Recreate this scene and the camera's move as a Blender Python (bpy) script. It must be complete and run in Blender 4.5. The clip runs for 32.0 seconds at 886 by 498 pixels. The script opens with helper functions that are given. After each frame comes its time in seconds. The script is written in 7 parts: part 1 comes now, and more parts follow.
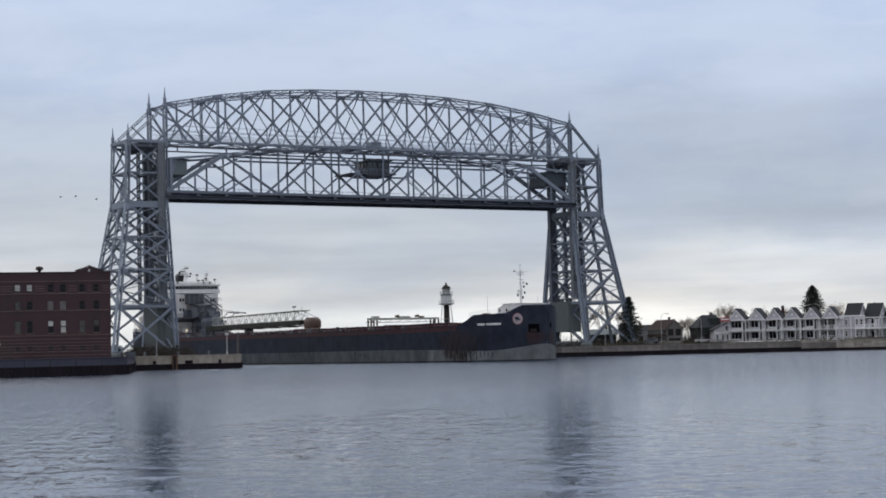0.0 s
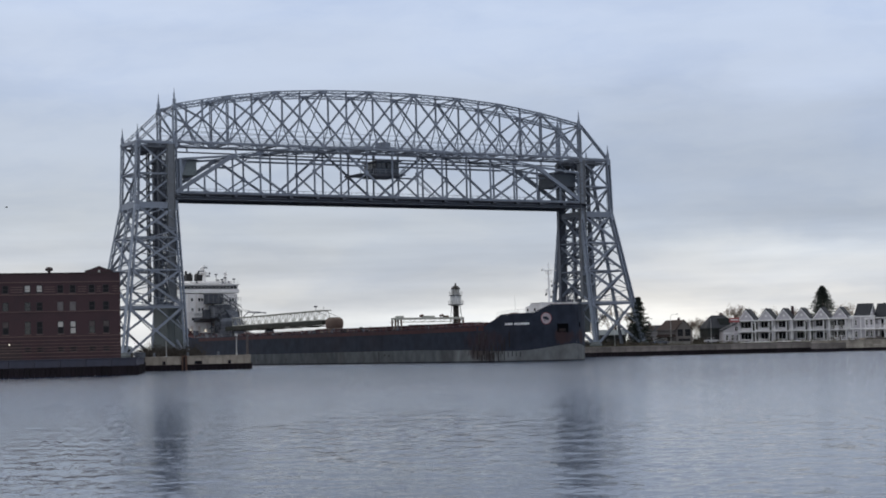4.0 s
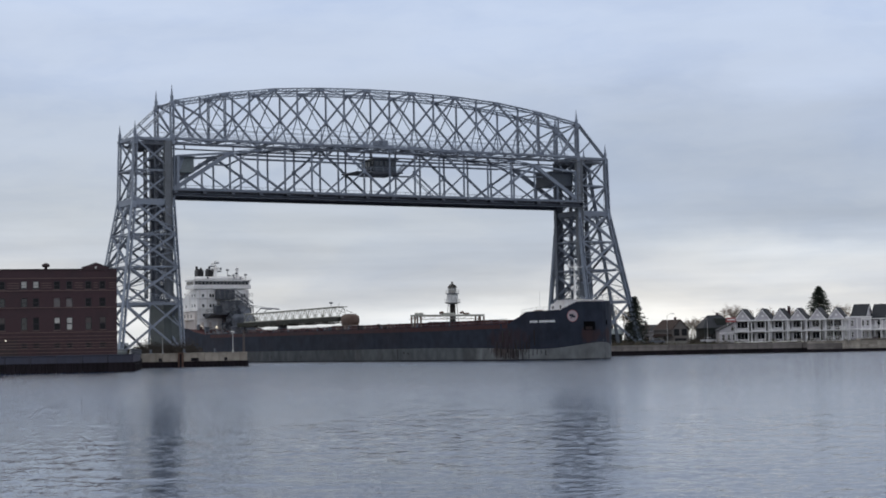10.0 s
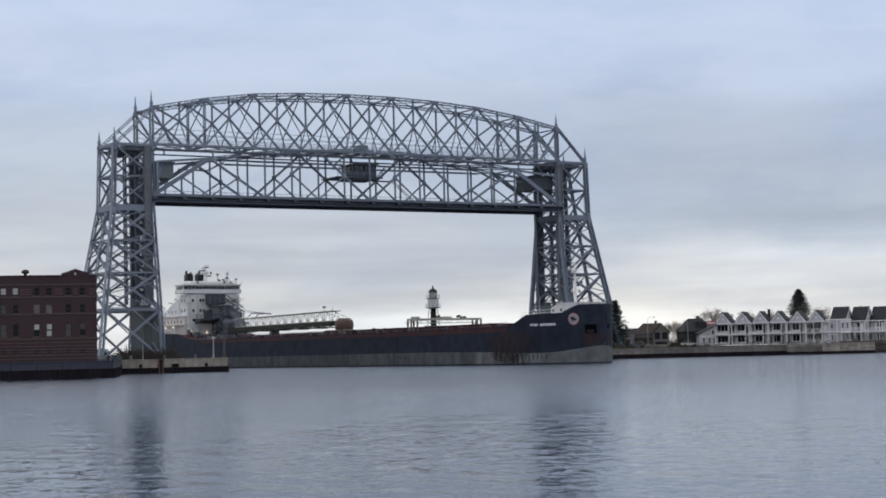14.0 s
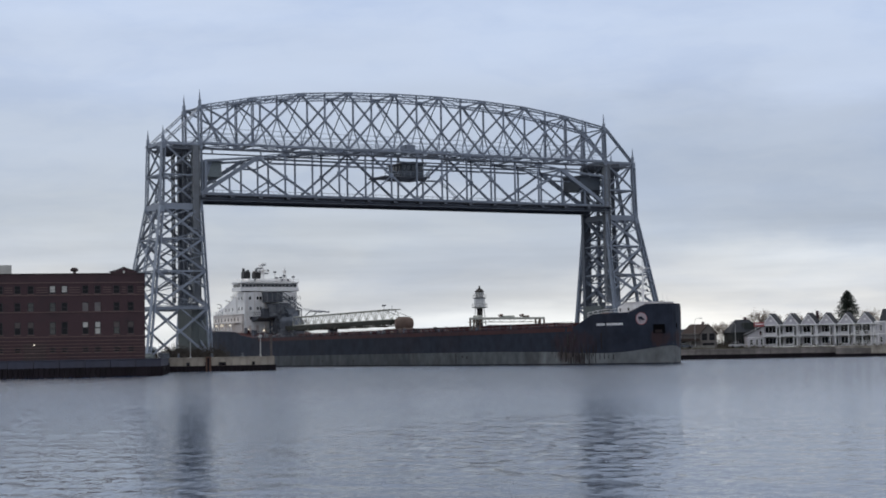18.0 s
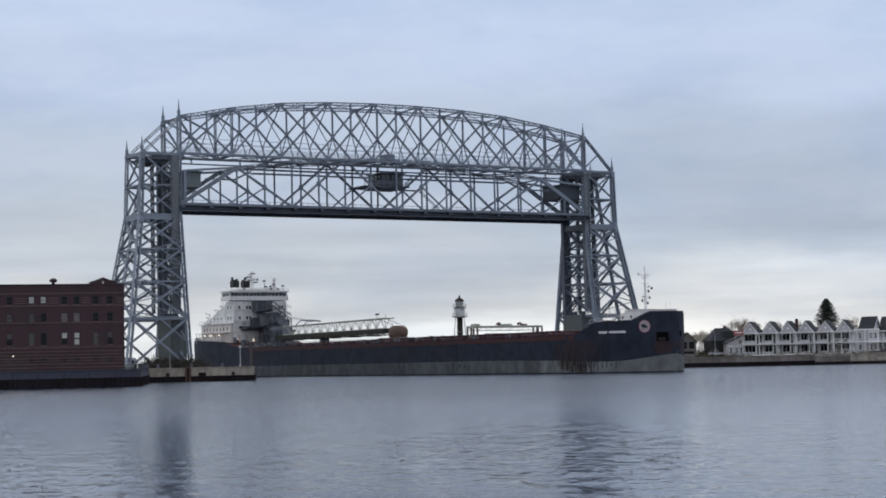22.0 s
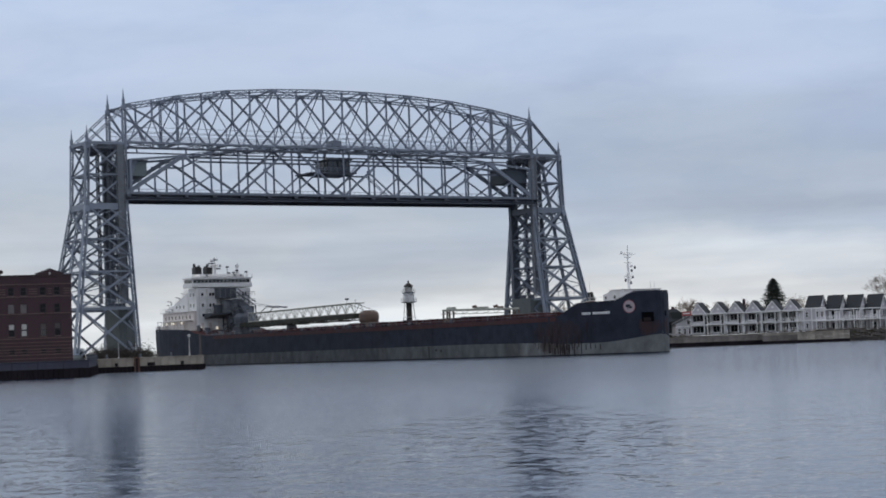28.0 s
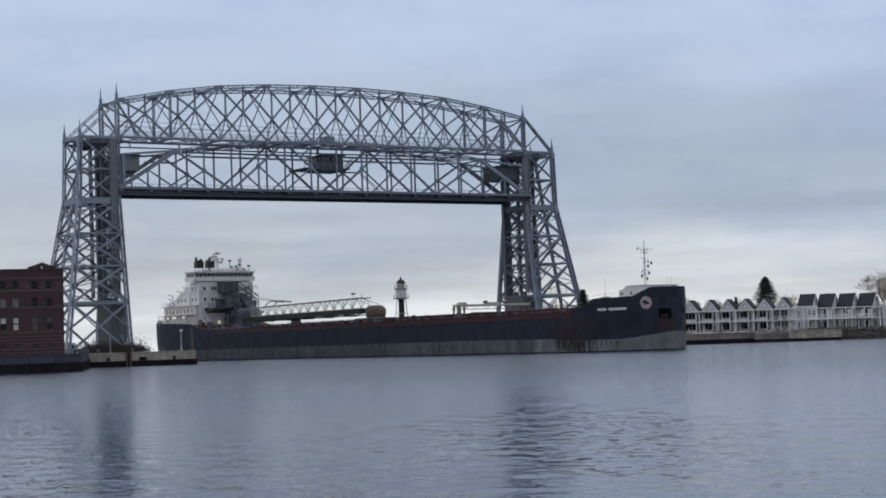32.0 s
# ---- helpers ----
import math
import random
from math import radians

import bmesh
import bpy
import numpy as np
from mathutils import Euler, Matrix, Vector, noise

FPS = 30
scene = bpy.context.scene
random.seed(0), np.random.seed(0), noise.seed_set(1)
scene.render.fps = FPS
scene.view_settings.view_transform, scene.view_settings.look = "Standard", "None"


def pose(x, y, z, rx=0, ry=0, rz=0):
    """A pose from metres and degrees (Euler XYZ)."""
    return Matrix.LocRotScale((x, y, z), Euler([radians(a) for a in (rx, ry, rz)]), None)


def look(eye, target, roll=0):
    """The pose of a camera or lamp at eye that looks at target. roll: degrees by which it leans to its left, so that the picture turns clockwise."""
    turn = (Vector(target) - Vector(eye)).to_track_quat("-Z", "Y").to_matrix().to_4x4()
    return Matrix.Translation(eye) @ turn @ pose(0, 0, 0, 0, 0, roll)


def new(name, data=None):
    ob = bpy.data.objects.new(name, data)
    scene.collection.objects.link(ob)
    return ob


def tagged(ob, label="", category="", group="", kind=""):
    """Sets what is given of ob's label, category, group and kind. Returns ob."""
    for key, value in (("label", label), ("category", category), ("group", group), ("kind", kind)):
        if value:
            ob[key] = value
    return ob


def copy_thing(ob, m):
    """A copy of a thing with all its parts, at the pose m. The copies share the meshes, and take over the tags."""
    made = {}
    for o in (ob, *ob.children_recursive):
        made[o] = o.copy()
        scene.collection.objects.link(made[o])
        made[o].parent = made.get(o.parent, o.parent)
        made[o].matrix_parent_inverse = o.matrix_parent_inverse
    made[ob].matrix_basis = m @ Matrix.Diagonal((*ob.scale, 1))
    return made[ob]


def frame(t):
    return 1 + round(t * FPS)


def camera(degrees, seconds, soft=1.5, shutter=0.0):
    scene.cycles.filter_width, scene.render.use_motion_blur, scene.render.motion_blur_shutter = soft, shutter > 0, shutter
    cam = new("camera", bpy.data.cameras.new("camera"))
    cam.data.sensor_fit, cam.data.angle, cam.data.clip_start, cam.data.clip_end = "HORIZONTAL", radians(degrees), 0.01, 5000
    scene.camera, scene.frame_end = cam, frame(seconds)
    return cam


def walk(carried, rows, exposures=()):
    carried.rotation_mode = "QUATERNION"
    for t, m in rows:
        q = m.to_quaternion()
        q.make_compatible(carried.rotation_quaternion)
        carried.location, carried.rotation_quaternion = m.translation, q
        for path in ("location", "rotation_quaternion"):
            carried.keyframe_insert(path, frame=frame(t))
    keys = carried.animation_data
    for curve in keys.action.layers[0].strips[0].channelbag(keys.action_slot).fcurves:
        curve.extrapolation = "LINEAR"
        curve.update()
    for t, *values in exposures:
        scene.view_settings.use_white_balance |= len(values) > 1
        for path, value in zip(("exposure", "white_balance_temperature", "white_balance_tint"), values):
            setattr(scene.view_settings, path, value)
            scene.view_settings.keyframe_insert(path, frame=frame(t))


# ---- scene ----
# ---- camera: a hand-held view from a dock, three metres over the water ----
cam = camera(28.0, 32.0, 1.8)
EYE = (0.0, 0.0, 3.0)
CAM_ROWS = [
    (0, -0.420, 3.233, 1.381), (0.5, -0.368, 3.268, 1.341), (1, -0.287, 3.279, 1.382), (1.5, -0.348, 3.299, 1.346),
    (2, -0.392, 3.330, 1.395), (2.5, -0.325, 3.353, 1.442), (3, -0.194, 3.298, 1.407), (3.5, -0.136, 3.277, 1.372),
    (5.5, -0.059, 3.190, 1.494), (6, -0.047, 3.246, 1.485), (6.5, -0.018, 3.289, 1.512), (7, -0.042, 3.344, 1.399),
    (7.5, -0.081, 3.288, 1.404), (8, -0.104, 3.240, 1.468), (8.5, -0.105, 3.223, 1.451), (9, -0.109, 3.194, 1.406),
    (9.5, -0.133, 3.237, 1.250), (10, -0.233, 3.202, 1.087), (10.5, -0.163, 3.107, 1.183), (11, -0.169, 3.080, 1.170),
    (11.5, -0.173, 3.013, 1.208), (12, -0.178, 2.859, 1.301), (12.5, -0.549, 2.959, 1.345), (13, -0.676, 3.159, 1.261),
    (13.5, -0.712, 3.326, 1.240), (14, -0.849, 3.337, 1.374), (14.5, -1.014, 3.203, 1.405), (16.5, -1.007, 2.938, 1.709),
    (17, -0.668, 3.809, 1.608), (17.5, 0.255, 3.399, 1.211), (18, 0.643, 3.360, 1.042), (18.5, 0.417, 3.333, 0.622),
    (19, 0.224, 3.400, 0.621), (19.5, 0.415, 3.414, 0.602), (20, 0.500, 3.342, 0.922), (20.5, 0.510, 3.369, 1.025),
    (21, 0.216, 3.578, 0.974), (21.5, 0.112, 3.754, 0.957), (22, 0.004, 3.652, 1.265), (22.5, 0.182, 3.331, 1.162),
    (23, 0.000, 3.304, 1.200), (23.5, -0.126, 3.420, 1.356), (24, -0.126, 3.327, 1.501), (24.5, -0.079, 3.159, 1.490),
    (25, -0.038, 3.064, 1.694), (25.5, -0.147, 3.069, 1.871), (27.5, -1.369, 3.130, 2.316), (28, -1.611, 3.127, 2.216),
    (28.5, -1.852, 3.187, 2.163), (29, -2.074, 3.299, 2.122), (29.5, -2.208, 3.366, 2.200), (30, -2.169, 3.291, 2.156),
    (30.5, -2.041, 3.047, 2.081), (31, -2.033, 3.058, 1.944), (31.5, -2.068, 2.984, 1.902), (32, -1.867, 3.003, 1.889),
]
walk(cam, [(t, pose(*EYE, 90 + p, r, y)) for t, y, p, r in CAM_ROWS], [(0, 0.20, 6640, 10.4), (19, 0.20, 6560, 10.2), (25, 0.16, 6450, 10), (32, 0.05, 6410, 10)])

# ---- sky: high overcast in long bands, brighter low down over the lake ----
SUN_EL, SUN_AZ = 42.0, -35.0
world = bpy.data.worlds.new("overcast_sky")
scene.world = world
world.use_nodes = True


def sky_nodes(nt):
    nt.nodes.clear()
    N = lambda kind, **kw: make_node(nt, kind, **kw)
    out = N("ShaderNodeOutputWorld")
    bg = N("ShaderNodeBackground")
    tc = N("ShaderNodeTexCoord")
    sep = N("ShaderNodeSeparateXYZ")
    link = nt.links.new
    link(tc.outputs["Generated"], sep.inputs[0])
    # long soft streaks, nearly level
    mp = N("ShaderNodeMapping")
    mp.inputs["Scale"].default_value = (3.2, 3.2, 24.0)
    mp.inputs["Rotation"].default_value = (0.0, 0.05, 0.0)
    link(tc.outputs["Generated"], mp.inputs["Vector"])
    n1 = N("ShaderNodeTexNoise")
    n1.inputs["Scale"].default_value, n1.inputs["Detail"].default_value, n1.inputs["Roughness"].default_value = 1.7, 5.0, 0.5
    link(mp.outputs[0], n1.inputs["Vector"])
    mp2 = N("ShaderNodeMapping")
    mp2.inputs["Scale"].default_value = (3.2, 3.2, 9.0)
    mp2.inputs["Location"].default_value = (3.7, 1.2, 0.4)
    link(tc.outputs["Generated"], mp2.inputs["Vector"])
    n2 = N("ShaderNodeTexNoise")
    n2.inputs["Scale"].default_value, n2.inputs["Detail"].default_value, n2.inputs["Roughness"].default_value = 2.6, 6.0, 0.55
    link(mp2.outputs[0], n2.inputs["Vector"])

    def math_(op, a, b):
        m = N("ShaderNodeMath", operation=op)
        for i, q in enumerate((a, b)):
            if isinstance(q, (int, float)):
                m.inputs[i].default_value = q
            else:
                link(q, m.inputs[i])
        return m.outputs[0]

    # the height above the horizon, bent by the streaks
    bend = math_("ADD", math_("MULTIPLY", math_("SUBTRACT", n1.outputs[0], 0.5), 0.026), math_("MULTIPLY", math_("SUBTRACT", n2.outputs[0], 0.5), 0.045))
    lift = math_("MULTIPLY", sep.outputs["X"], 0.06)
    h = math_("ADD", math_("ADD", sep.outputs["Z"], bend), lift)
    ramp = N("ShaderNodeValToRGB")
    link(math_("MULTIPLY", h, 2.0), ramp.inputs[0])
    stops = [(0.0, (0.752, 0.772, 0.782)), (0.030, (0.718, 0.738, 0.748)), (0.056, (0.555, 0.575, 0.60)), (0.090, (0.45, 0.485, 0.54)),
             (0.13, (0.455, 0.50, 0.565)), (0.17, (0.435, 0.49, 0.58)), (0.23, (0.425, 0.49, 0.605)), (0.31, (0.455, 0.53, 0.675)),
             (0.40, (0.47, 0.555, 0.72)), (0.55, (0.56, 0.61, 0.71)), (1.0, (0.64, 0.66, 0.71))]
    els = ramp.color_ramp.elements
    while len(els) < len(stops):
        els.new(0.5)
    for e, (p, c) in zip(els, stops):
        e.position, e.color = p, (*c, 1)
    # cool grey and warm pale patches of cloud, billowed at their edges
    warp = N("ShaderNodeVectorMath", operation="MULTIPLY_ADD")
    warp.inputs[1].default_value = (0.10, 0.10, 0.05)
    link(n2.outputs["Color"], warp.inputs[0])
    link(tc.outputs["Generated"], warp.inputs[2])
    mp4 = N("ShaderNodeMapping")
    mp4.inputs["Scale"].default_value = (4.6, 4.6, 15.0)
    mp4.inputs["Rotation"].default_value = (0.0, -0.06, 0.0)
    mp4.inputs["Location"].default_value = (0.6, 2.1, 1.3)
    link(warp.outputs[0], mp4.inputs["Vector"])
    n4 = N("ShaderNodeTexNoise")
    n4.inputs["Scale"].default_value, n4.inputs["Detail"].default_value, n4.inputs["Roughness"].default_value = 1.5, 7.0, 0.58
    link(mp4.outputs[0], n4.inputs["Vector"])
    patch = N("ShaderNodeMapRange", interpolation_type="SMOOTHSTEP")
    patch.inputs["From Min"].default_value, patch.inputs["From Max"].default_value = 0.34, 0.66
    link(n4.outputs[0], patch.inputs[0])
    hue = N("ShaderNodeMix", data_type="RGBA")
    hue.inputs[6].default_value = (0.925, 0.945, 0.975, 1)
    hue.inputs[7].default_value = (1.075, 1.06, 1.03, 1)
    link(patch.outputs[0], hue.inputs["Factor"])
    mul = N("ShaderNodeMix", data_type="RGBA", blend_type="MULTIPLY")
    mul.inputs["Factor"].default_value = 1.0
    link(ramp.outputs[0], mul.inputs[6])
    link(hue.outputs[2], mul.inputs[7])
    # a broad grey bank over the right of the lake
    dx = math_("DIVIDE", math_("SUBTRACT", sep.outputs["X"], 0.22), 0.19)
    dz = math_("DIVIDE", math_("SUBTRACT", h, 0.118), 0.038)
    far = math_("ADD", math_("ADD", math_("MULTIPLY", dx, dx), math_("MULTIPLY", dz, dz)), math_("MULTIPLY", math_("SUBTRACT", n2.outputs[0], 0.5), 1.6))
    bank = N("ShaderNodeMapRange", interpolation_type="SMOOTHSTEP")
    bank.inputs["From Min"].default_value, bank.inputs["From Max"].default_value = 0.0, 1.5
    bank.inputs["To Min"].default_value, bank.inputs["To Max"].default_value = 0.91, 1.0
    link(far, bank.inputs[0])
    grey = N("ShaderNodeMix", data_type="RGBA", blend_type="MULTIPLY")
    grey.inputs["Factor"].default_value = 1.0
    link(mul.outputs[2], grey.inputs[6])
    link(bank.outputs[0], grey.inputs[7])
    tint = N("ShaderNodeMix", data_type="RGBA", blend_type="MULTIPLY")
    tint.inputs["Factor"].default_value = 1.0
    tint.inputs[7].default_value = (0.985, 1.0, 1.02, 1)
    link(grey.outputs[2], tint.inputs[6])
    mul = tint
    # thinner, brighter cloud low on the right
    gx = math_("DIVIDE", math_("SUBTRACT", sep.outputs["X"], 0.225), 0.15)
    gz = math_("DIVIDE", math_("SUBTRACT", h, 0.040), 0.030)
    near = math_("ADD", math_("MULTIPLY", gx, gx), math_("MULTIPLY", gz, gz))
    glow = N("ShaderNodeMapRange", interpolation_type="SMOOTHSTEP")
    glow.inputs["From Min"].default_value, glow.inputs["From Max"].default_value = 0.0, 1.6
    glow.inputs["To Min"].default_value, glow.inputs["To Max"].default_value = 1.0, 0.0
    link(near, glow.inputs[0])
    lit = N("ShaderNodeMix", data_type="RGBA", blend_type="MULTIPLY")
    link(glow.outputs[0], lit.inputs["Factor"])
    link(mul.outputs[2], lit.inputs[6])
    lit.inputs[7].default_value = (1.33, 1.28, 1.21, 1)
    # fine level streaks
    thin = N("ShaderNodeMapRange")
    thin.inputs["From Min"].default_value, thin.inputs["From Max"].default_value = 0.33, 0.67
    thin.inputs["To Min"].default_value, thin.inputs["To Max"].default_value = 0.975, 1.025
    link(n1.outputs[0], thin.inputs[0])
    band = N("ShaderNodeMix", data_type="RGBA", blend_type="MULTIPLY")
    band.inputs["Factor"].default_value = 1.0
    link(lit.outputs[2], band.inputs[6])
    link(thin.outputs[0], band.inputs[7])
    # long bright and grey bars low over the lake
    mp3 = N("ShaderNodeMapping")
    mp3.inputs["Scale"].default_value = (3.0, 3.0, 36.0)
    mp3.inputs["Rotation"].default_value = (0.0, 0.03, 0.0)
    mp3.inputs["Location"].default_value = (1.1, 0.3, 2.2)
    link(tc.outputs["Generated"], mp3.inputs["Vector"])
    n3 = N("ShaderNodeTexNoise")
    n3.inputs["Scale"].default_value, n3.inputs["Detail"].default_value, n3.inputs["Roughness"].default_value = 1.6, 4.0, 0.5
    link(mp3.outputs[0], n3.inputs["Vector"])
    bars = N("ShaderNodeMapRange")
    bars.inputs["From Min"].default_value, bars.inputs["From Max"].default_value = 0.34, 0.66
    bars.inputs["To Min"].default_value, bars.inputs["To Max"].default_value = 0.88, 1.12
    link(n3.outputs[0], bars.inputs[0])
    low = N("ShaderNodeMapRange", interpolation_type="SMOOTHSTEP")
    low.inputs["From Min"].default_value, low.inputs["From Max"].default_value = 0.05, 0.11
    low.inputs["To Min"].default_value, low.inputs["To Max"].default_value = 1.0, 0.0
    link(sep.outputs["Z"], low.inputs[0])
    barred = N("ShaderNodeMix", data_type="RGBA", blend_type="MULTIPLY")
    link(low.outputs[0], barred.inputs["Factor"])
    link(band.outputs[2], barred.inputs[6])
    link(bars.outputs[0], barred.inputs[7])
    mul = barred
    sky = N("ShaderNodeTexSky", sky_type="NISHITA", sun_disc=False, sun_elevation=radians(SUN_EL), sun_rotation=radians(SUN_AZ))
    dim = N("ShaderNodeMix", data_type="RGBA", blend_type="MULTIPLY")
    dim.inputs["Factor"].default_value = 1.0
    dim.inputs[7].default_value = (0.1, 0.1, 0.1, 1)
    link(sky.outputs[0], dim.inputs[6])
    mix = N("ShaderNodeMix", data_type="RGBA")
    mix.inputs["Factor"].default_value = 0.96
    link(dim.outputs[2], mix.inputs[6])
    link(mul.outputs[2], mix.inputs[7])
    link(mix.outputs[2], bg.inputs["Color"])
    bg.inputs["Strength"].default_value = 1.0
    link(bg.outputs[0], out.inputs[0])


def make_node(nt, kind, **kw):
    n = nt.nodes.new(kind)
    for k, v in kw.items():
        setattr(n, k, v)
    return n


sky_nodes(world.node_tree)
sun = new("sun", bpy.data.lights.new("sun", "SUN"))
sun.data.energy, sun.data.angle, sun.data.color = 0.7, radians(40), (1.0, 0.96, 0.9)
sun.matrix_basis = look((0, 0, 0), (-math.sin(radians(SUN_AZ)) * math.cos(radians(SUN_EL)), -math.cos(radians(SUN_AZ)) * math.cos(radians(SUN_EL)), -math.sin(radians(SUN_EL))))


# ---- materials ----
def surface(name, color, rough=0.6, metal=0.0, grain=8.0, vary=0.18, stain=None, stain_scale=0.5, stain_amount=0.4, bump=0.15, streak=1.0, per_piece=0.0, spec=0.4):
    """A worn surface: colour that varies at two scales, stains of another colour, fine relief."""
    m = bpy.data.materials.new(name)
    m.use_nodes = True
    nt = m.node_tree
    b = nt.nodes["Principled BSDF"]
    link = nt.links.new
    tc = nt.nodes.new("ShaderNodeTexCoord")
    mp = nt.nodes.new("ShaderNodeMapping")
    mp.inputs["Scale"].default_value = (1, 1, 1 / streak)
    link(tc.outputs["Object"], mp.inputs["Vector"])
    fine = nt.nodes.new("ShaderNodeTexNoise")
    fine.inputs["Scale"].default_value, fine.inputs["Detail"].default_value = grain, 6
    coarse = nt.nodes.new("ShaderNodeTexNoise")
    coarse.inputs["Scale"].default_value, coarse.inputs["Detail"].default_value, coarse.inputs["Roughness"].default_value = stain_scale, 5, 0.6
    for n in (fine, coarse):
        link(mp.outputs[0], n.inputs["Vector"])
    tone = nt.nodes.new("ShaderNodeMapRange")
    tone.inputs["From Min"].default_value, tone.inputs["From Max"].default_value = 0.25, 0.75
    tone.inputs["To Min"].default_value, tone.inputs["To Max"].default_value = 1 - vary, 1 + vary
    link(fine.outputs[0], tone.inputs[0])
    mul = make_node(nt, "ShaderNodeMix", data_type="RGBA", blend_type="MULTIPLY")
    mul.inputs["Factor"].default_value = 1
    mul.inputs[6].default_value = (*color, 1)
    link(tone.outputs[0], mul.inputs[7])
    last = mul.outputs[2]
    if per_piece:
        info = nt.nodes.new("ShaderNodeObjectInfo")
        pr = nt.nodes.new("ShaderNodeMapRange")
        pr.inputs["To Min"].default_value, pr.inputs["To Max"].default_value = 1 - per_piece, 1 + per_piece
        link(info.outputs["Random"], pr.inputs[0])
        mu = make_node(nt, "ShaderNodeMix", data_type="RGBA", blend_type="MULTIPLY")
        mu.inputs["Factor"].default_value = 1
        link(last, mu.inputs[6])
        link(pr.outputs[0], mu.inputs[7])
        last = mu.outputs[2]
    st = nt.nodes.new("ShaderNodeMapRange")
    st.inputs["From Min"].default_value, st.inputs["From Max"].default_value = 0.5, 0.72
    st.inputs["To Min"].default_value, st.inputs["To Max"].default_value = 0, stain_amount
    link(coarse.outputs[0], st.inputs[0])
    mx = make_node(nt, "ShaderNodeMix", data_type="RGBA")
    link(st.outputs[0], mx.inputs["Factor"])
    link(last, mx.inputs[6])
    mx.inputs[7].default_value = (*(stain or [c * 0.55 for c in color]), 1)
    link(mx.outputs[2], b.inputs["Base Color"])
    b.inputs["Roughness"].default_value, b.inputs["Metallic"].default_value = rough, metal
    b.inputs["Specular IOR Level"].default_value = spec
    if bump:
        bm_ = nt.nodes.new("ShaderNodeBump")
        bm_.inputs["Strength"].default_value, bm_.inputs["Distance"].default_value = bump, 0.05
        link(fine.outputs[0], bm_.inputs["Height"])
        link(bm_.outputs[0], b.inputs["Normal"])
    return m


def glass_dark(name, tint=(0.013, 0.015, 0.019)):
    m = bpy.data.materials.new(name)
    m.use_nodes = True
    b = m.node_tree.nodes["Principled BSDF"]
    b.inputs["Base Color"].default_value = (*tint, 1)
    b.inputs["Roughness"].default_value = 0.08
    b.inputs["Specular IOR Level"].default_value = 0.6
    return m


def water_material():
    """Harbour water: long low swell, wind ripples that come in patches, fine wavelets."""
    m = bpy.data.materials.new("harbour_water")
    m.use_nodes = True
    nt = m.node_tree
    b = nt.nodes["Principled BSDF"]
    link = nt.links.new
    b.inputs["Base Color"].default_value = (0.011, 0.024, 0.054, 1)
    b.inputs["IOR"].default_value = 1.33
    tc = nt.nodes.new("ShaderNodeTexCoord")

    def noise_at(scale, sx, sy, turn, detail=3.0, rough=0.5, colour=False):
        mp = nt.nodes.new("ShaderNodeMapping")
        mp.inputs["Scale"].default_value = (sx, sy, 1)
        mp.inputs["Rotation"].default_value = (0, 0, turn)
        link(tc.outputs["Object"], mp.inputs["Vector"])
        n = nt.nodes.new("ShaderNodeTexNoise")
        n.inputs["Scale"].default_value, n.inputs["Detail"].default_value, n.inputs["Roughness"].default_value = scale, detail, rough
        link(mp.outputs[0], n.inputs["Vector"])
        return n.outputs["Color"] if colour else n.outputs[0]

    def op(kind, a, c):
        q = make_node(nt, "ShaderNodeMath", operation=kind)
        for i, v in enumerate((a, c)):
            if isinstance(v, (int, float)):
                q.inputs[i].default_value = v
            else:
                link(v, q.inputs[i])
        return q.outputs[0]

    def vec(kind, a, c):
        q = make_node(nt, "ShaderNodeVectorMath", operation=kind)
        for i, v in enumerate((a, c)):
            if isinstance(v, tuple):
                q.inputs[i].default_value = v
            else:
                link(v, q.inputs[i])
        return q.outputs[0]

    # wind ripples tilt the surface: four sizes of wavelet, the small ones steeper on their lee side
    paws = nt.nodes.new("ShaderNodeMapRange")
    paws.interpolation_type = "SMOOTHSTEP"
    paws.inputs["From Min"].default_value, paws.inputs["From Max"].default_value = 0.36, 0.64
    paws.inputs["To Min"].default_value, paws.inputs["To Max"].default_value = 0.12, 1.0
    link(noise_at(1.0, 0.05, 0.02, 0.15, 2.0), paws.inputs[0])
    # calmer in the lee of the near dock, ruffled out in the open harbour
    place = nt.nodes.new("ShaderNodeSeparateXYZ")
    link(tc.outputs["Object"], place.inputs[0])
    open_ = nt.nodes.new("ShaderNodeMapRange")
    open_.interpolation_type = "SMOOTHSTEP"
    open_.inputs["From Min"].default_value, open_.inputs["From Max"].default_value = 50, 190
    open_.inputs["To Min"].default_value, open_.inputs["To Max"].default_value = 0.45, 2.2
    link(place.outputs["Y"], open_.inputs[0])
    wind = open_.outputs[0]
    paw3 = nt.nodes.new("ShaderNodeCombineXYZ")
    # one cat's paw of wind off the dock
    dx = op("DIVIDE", op("ADD", place.outputs["X"], 2.0), 5.5)
    dy = op("DIVIDE", op("SUBTRACT", place.outputs["Y"], 67.0), 24.0)
    spot = nt.nodes.new("ShaderNodeMapRange")
    spot.interpolation_type = "SMOOTHSTEP"
    spot.inputs["From Min"].default_value, spot.inputs["From Max"].default_value = 0.1, 1.3
    spot.inputs["To Min"].default_value, spot.inputs["To Max"].default_value = 1.45, 0.0
    link(op("ADD", op("MULTIPLY", dx, dx), op("MULTIPLY", dy, dy)), spot.inputs[0])
    paw = op("ADD", paws.outputs[0], spot.outputs[0])
    for i in range(3):
        link(paw, paw3.inputs[i])
    gust = nt.nodes.new("ShaderNodeCombineXYZ")
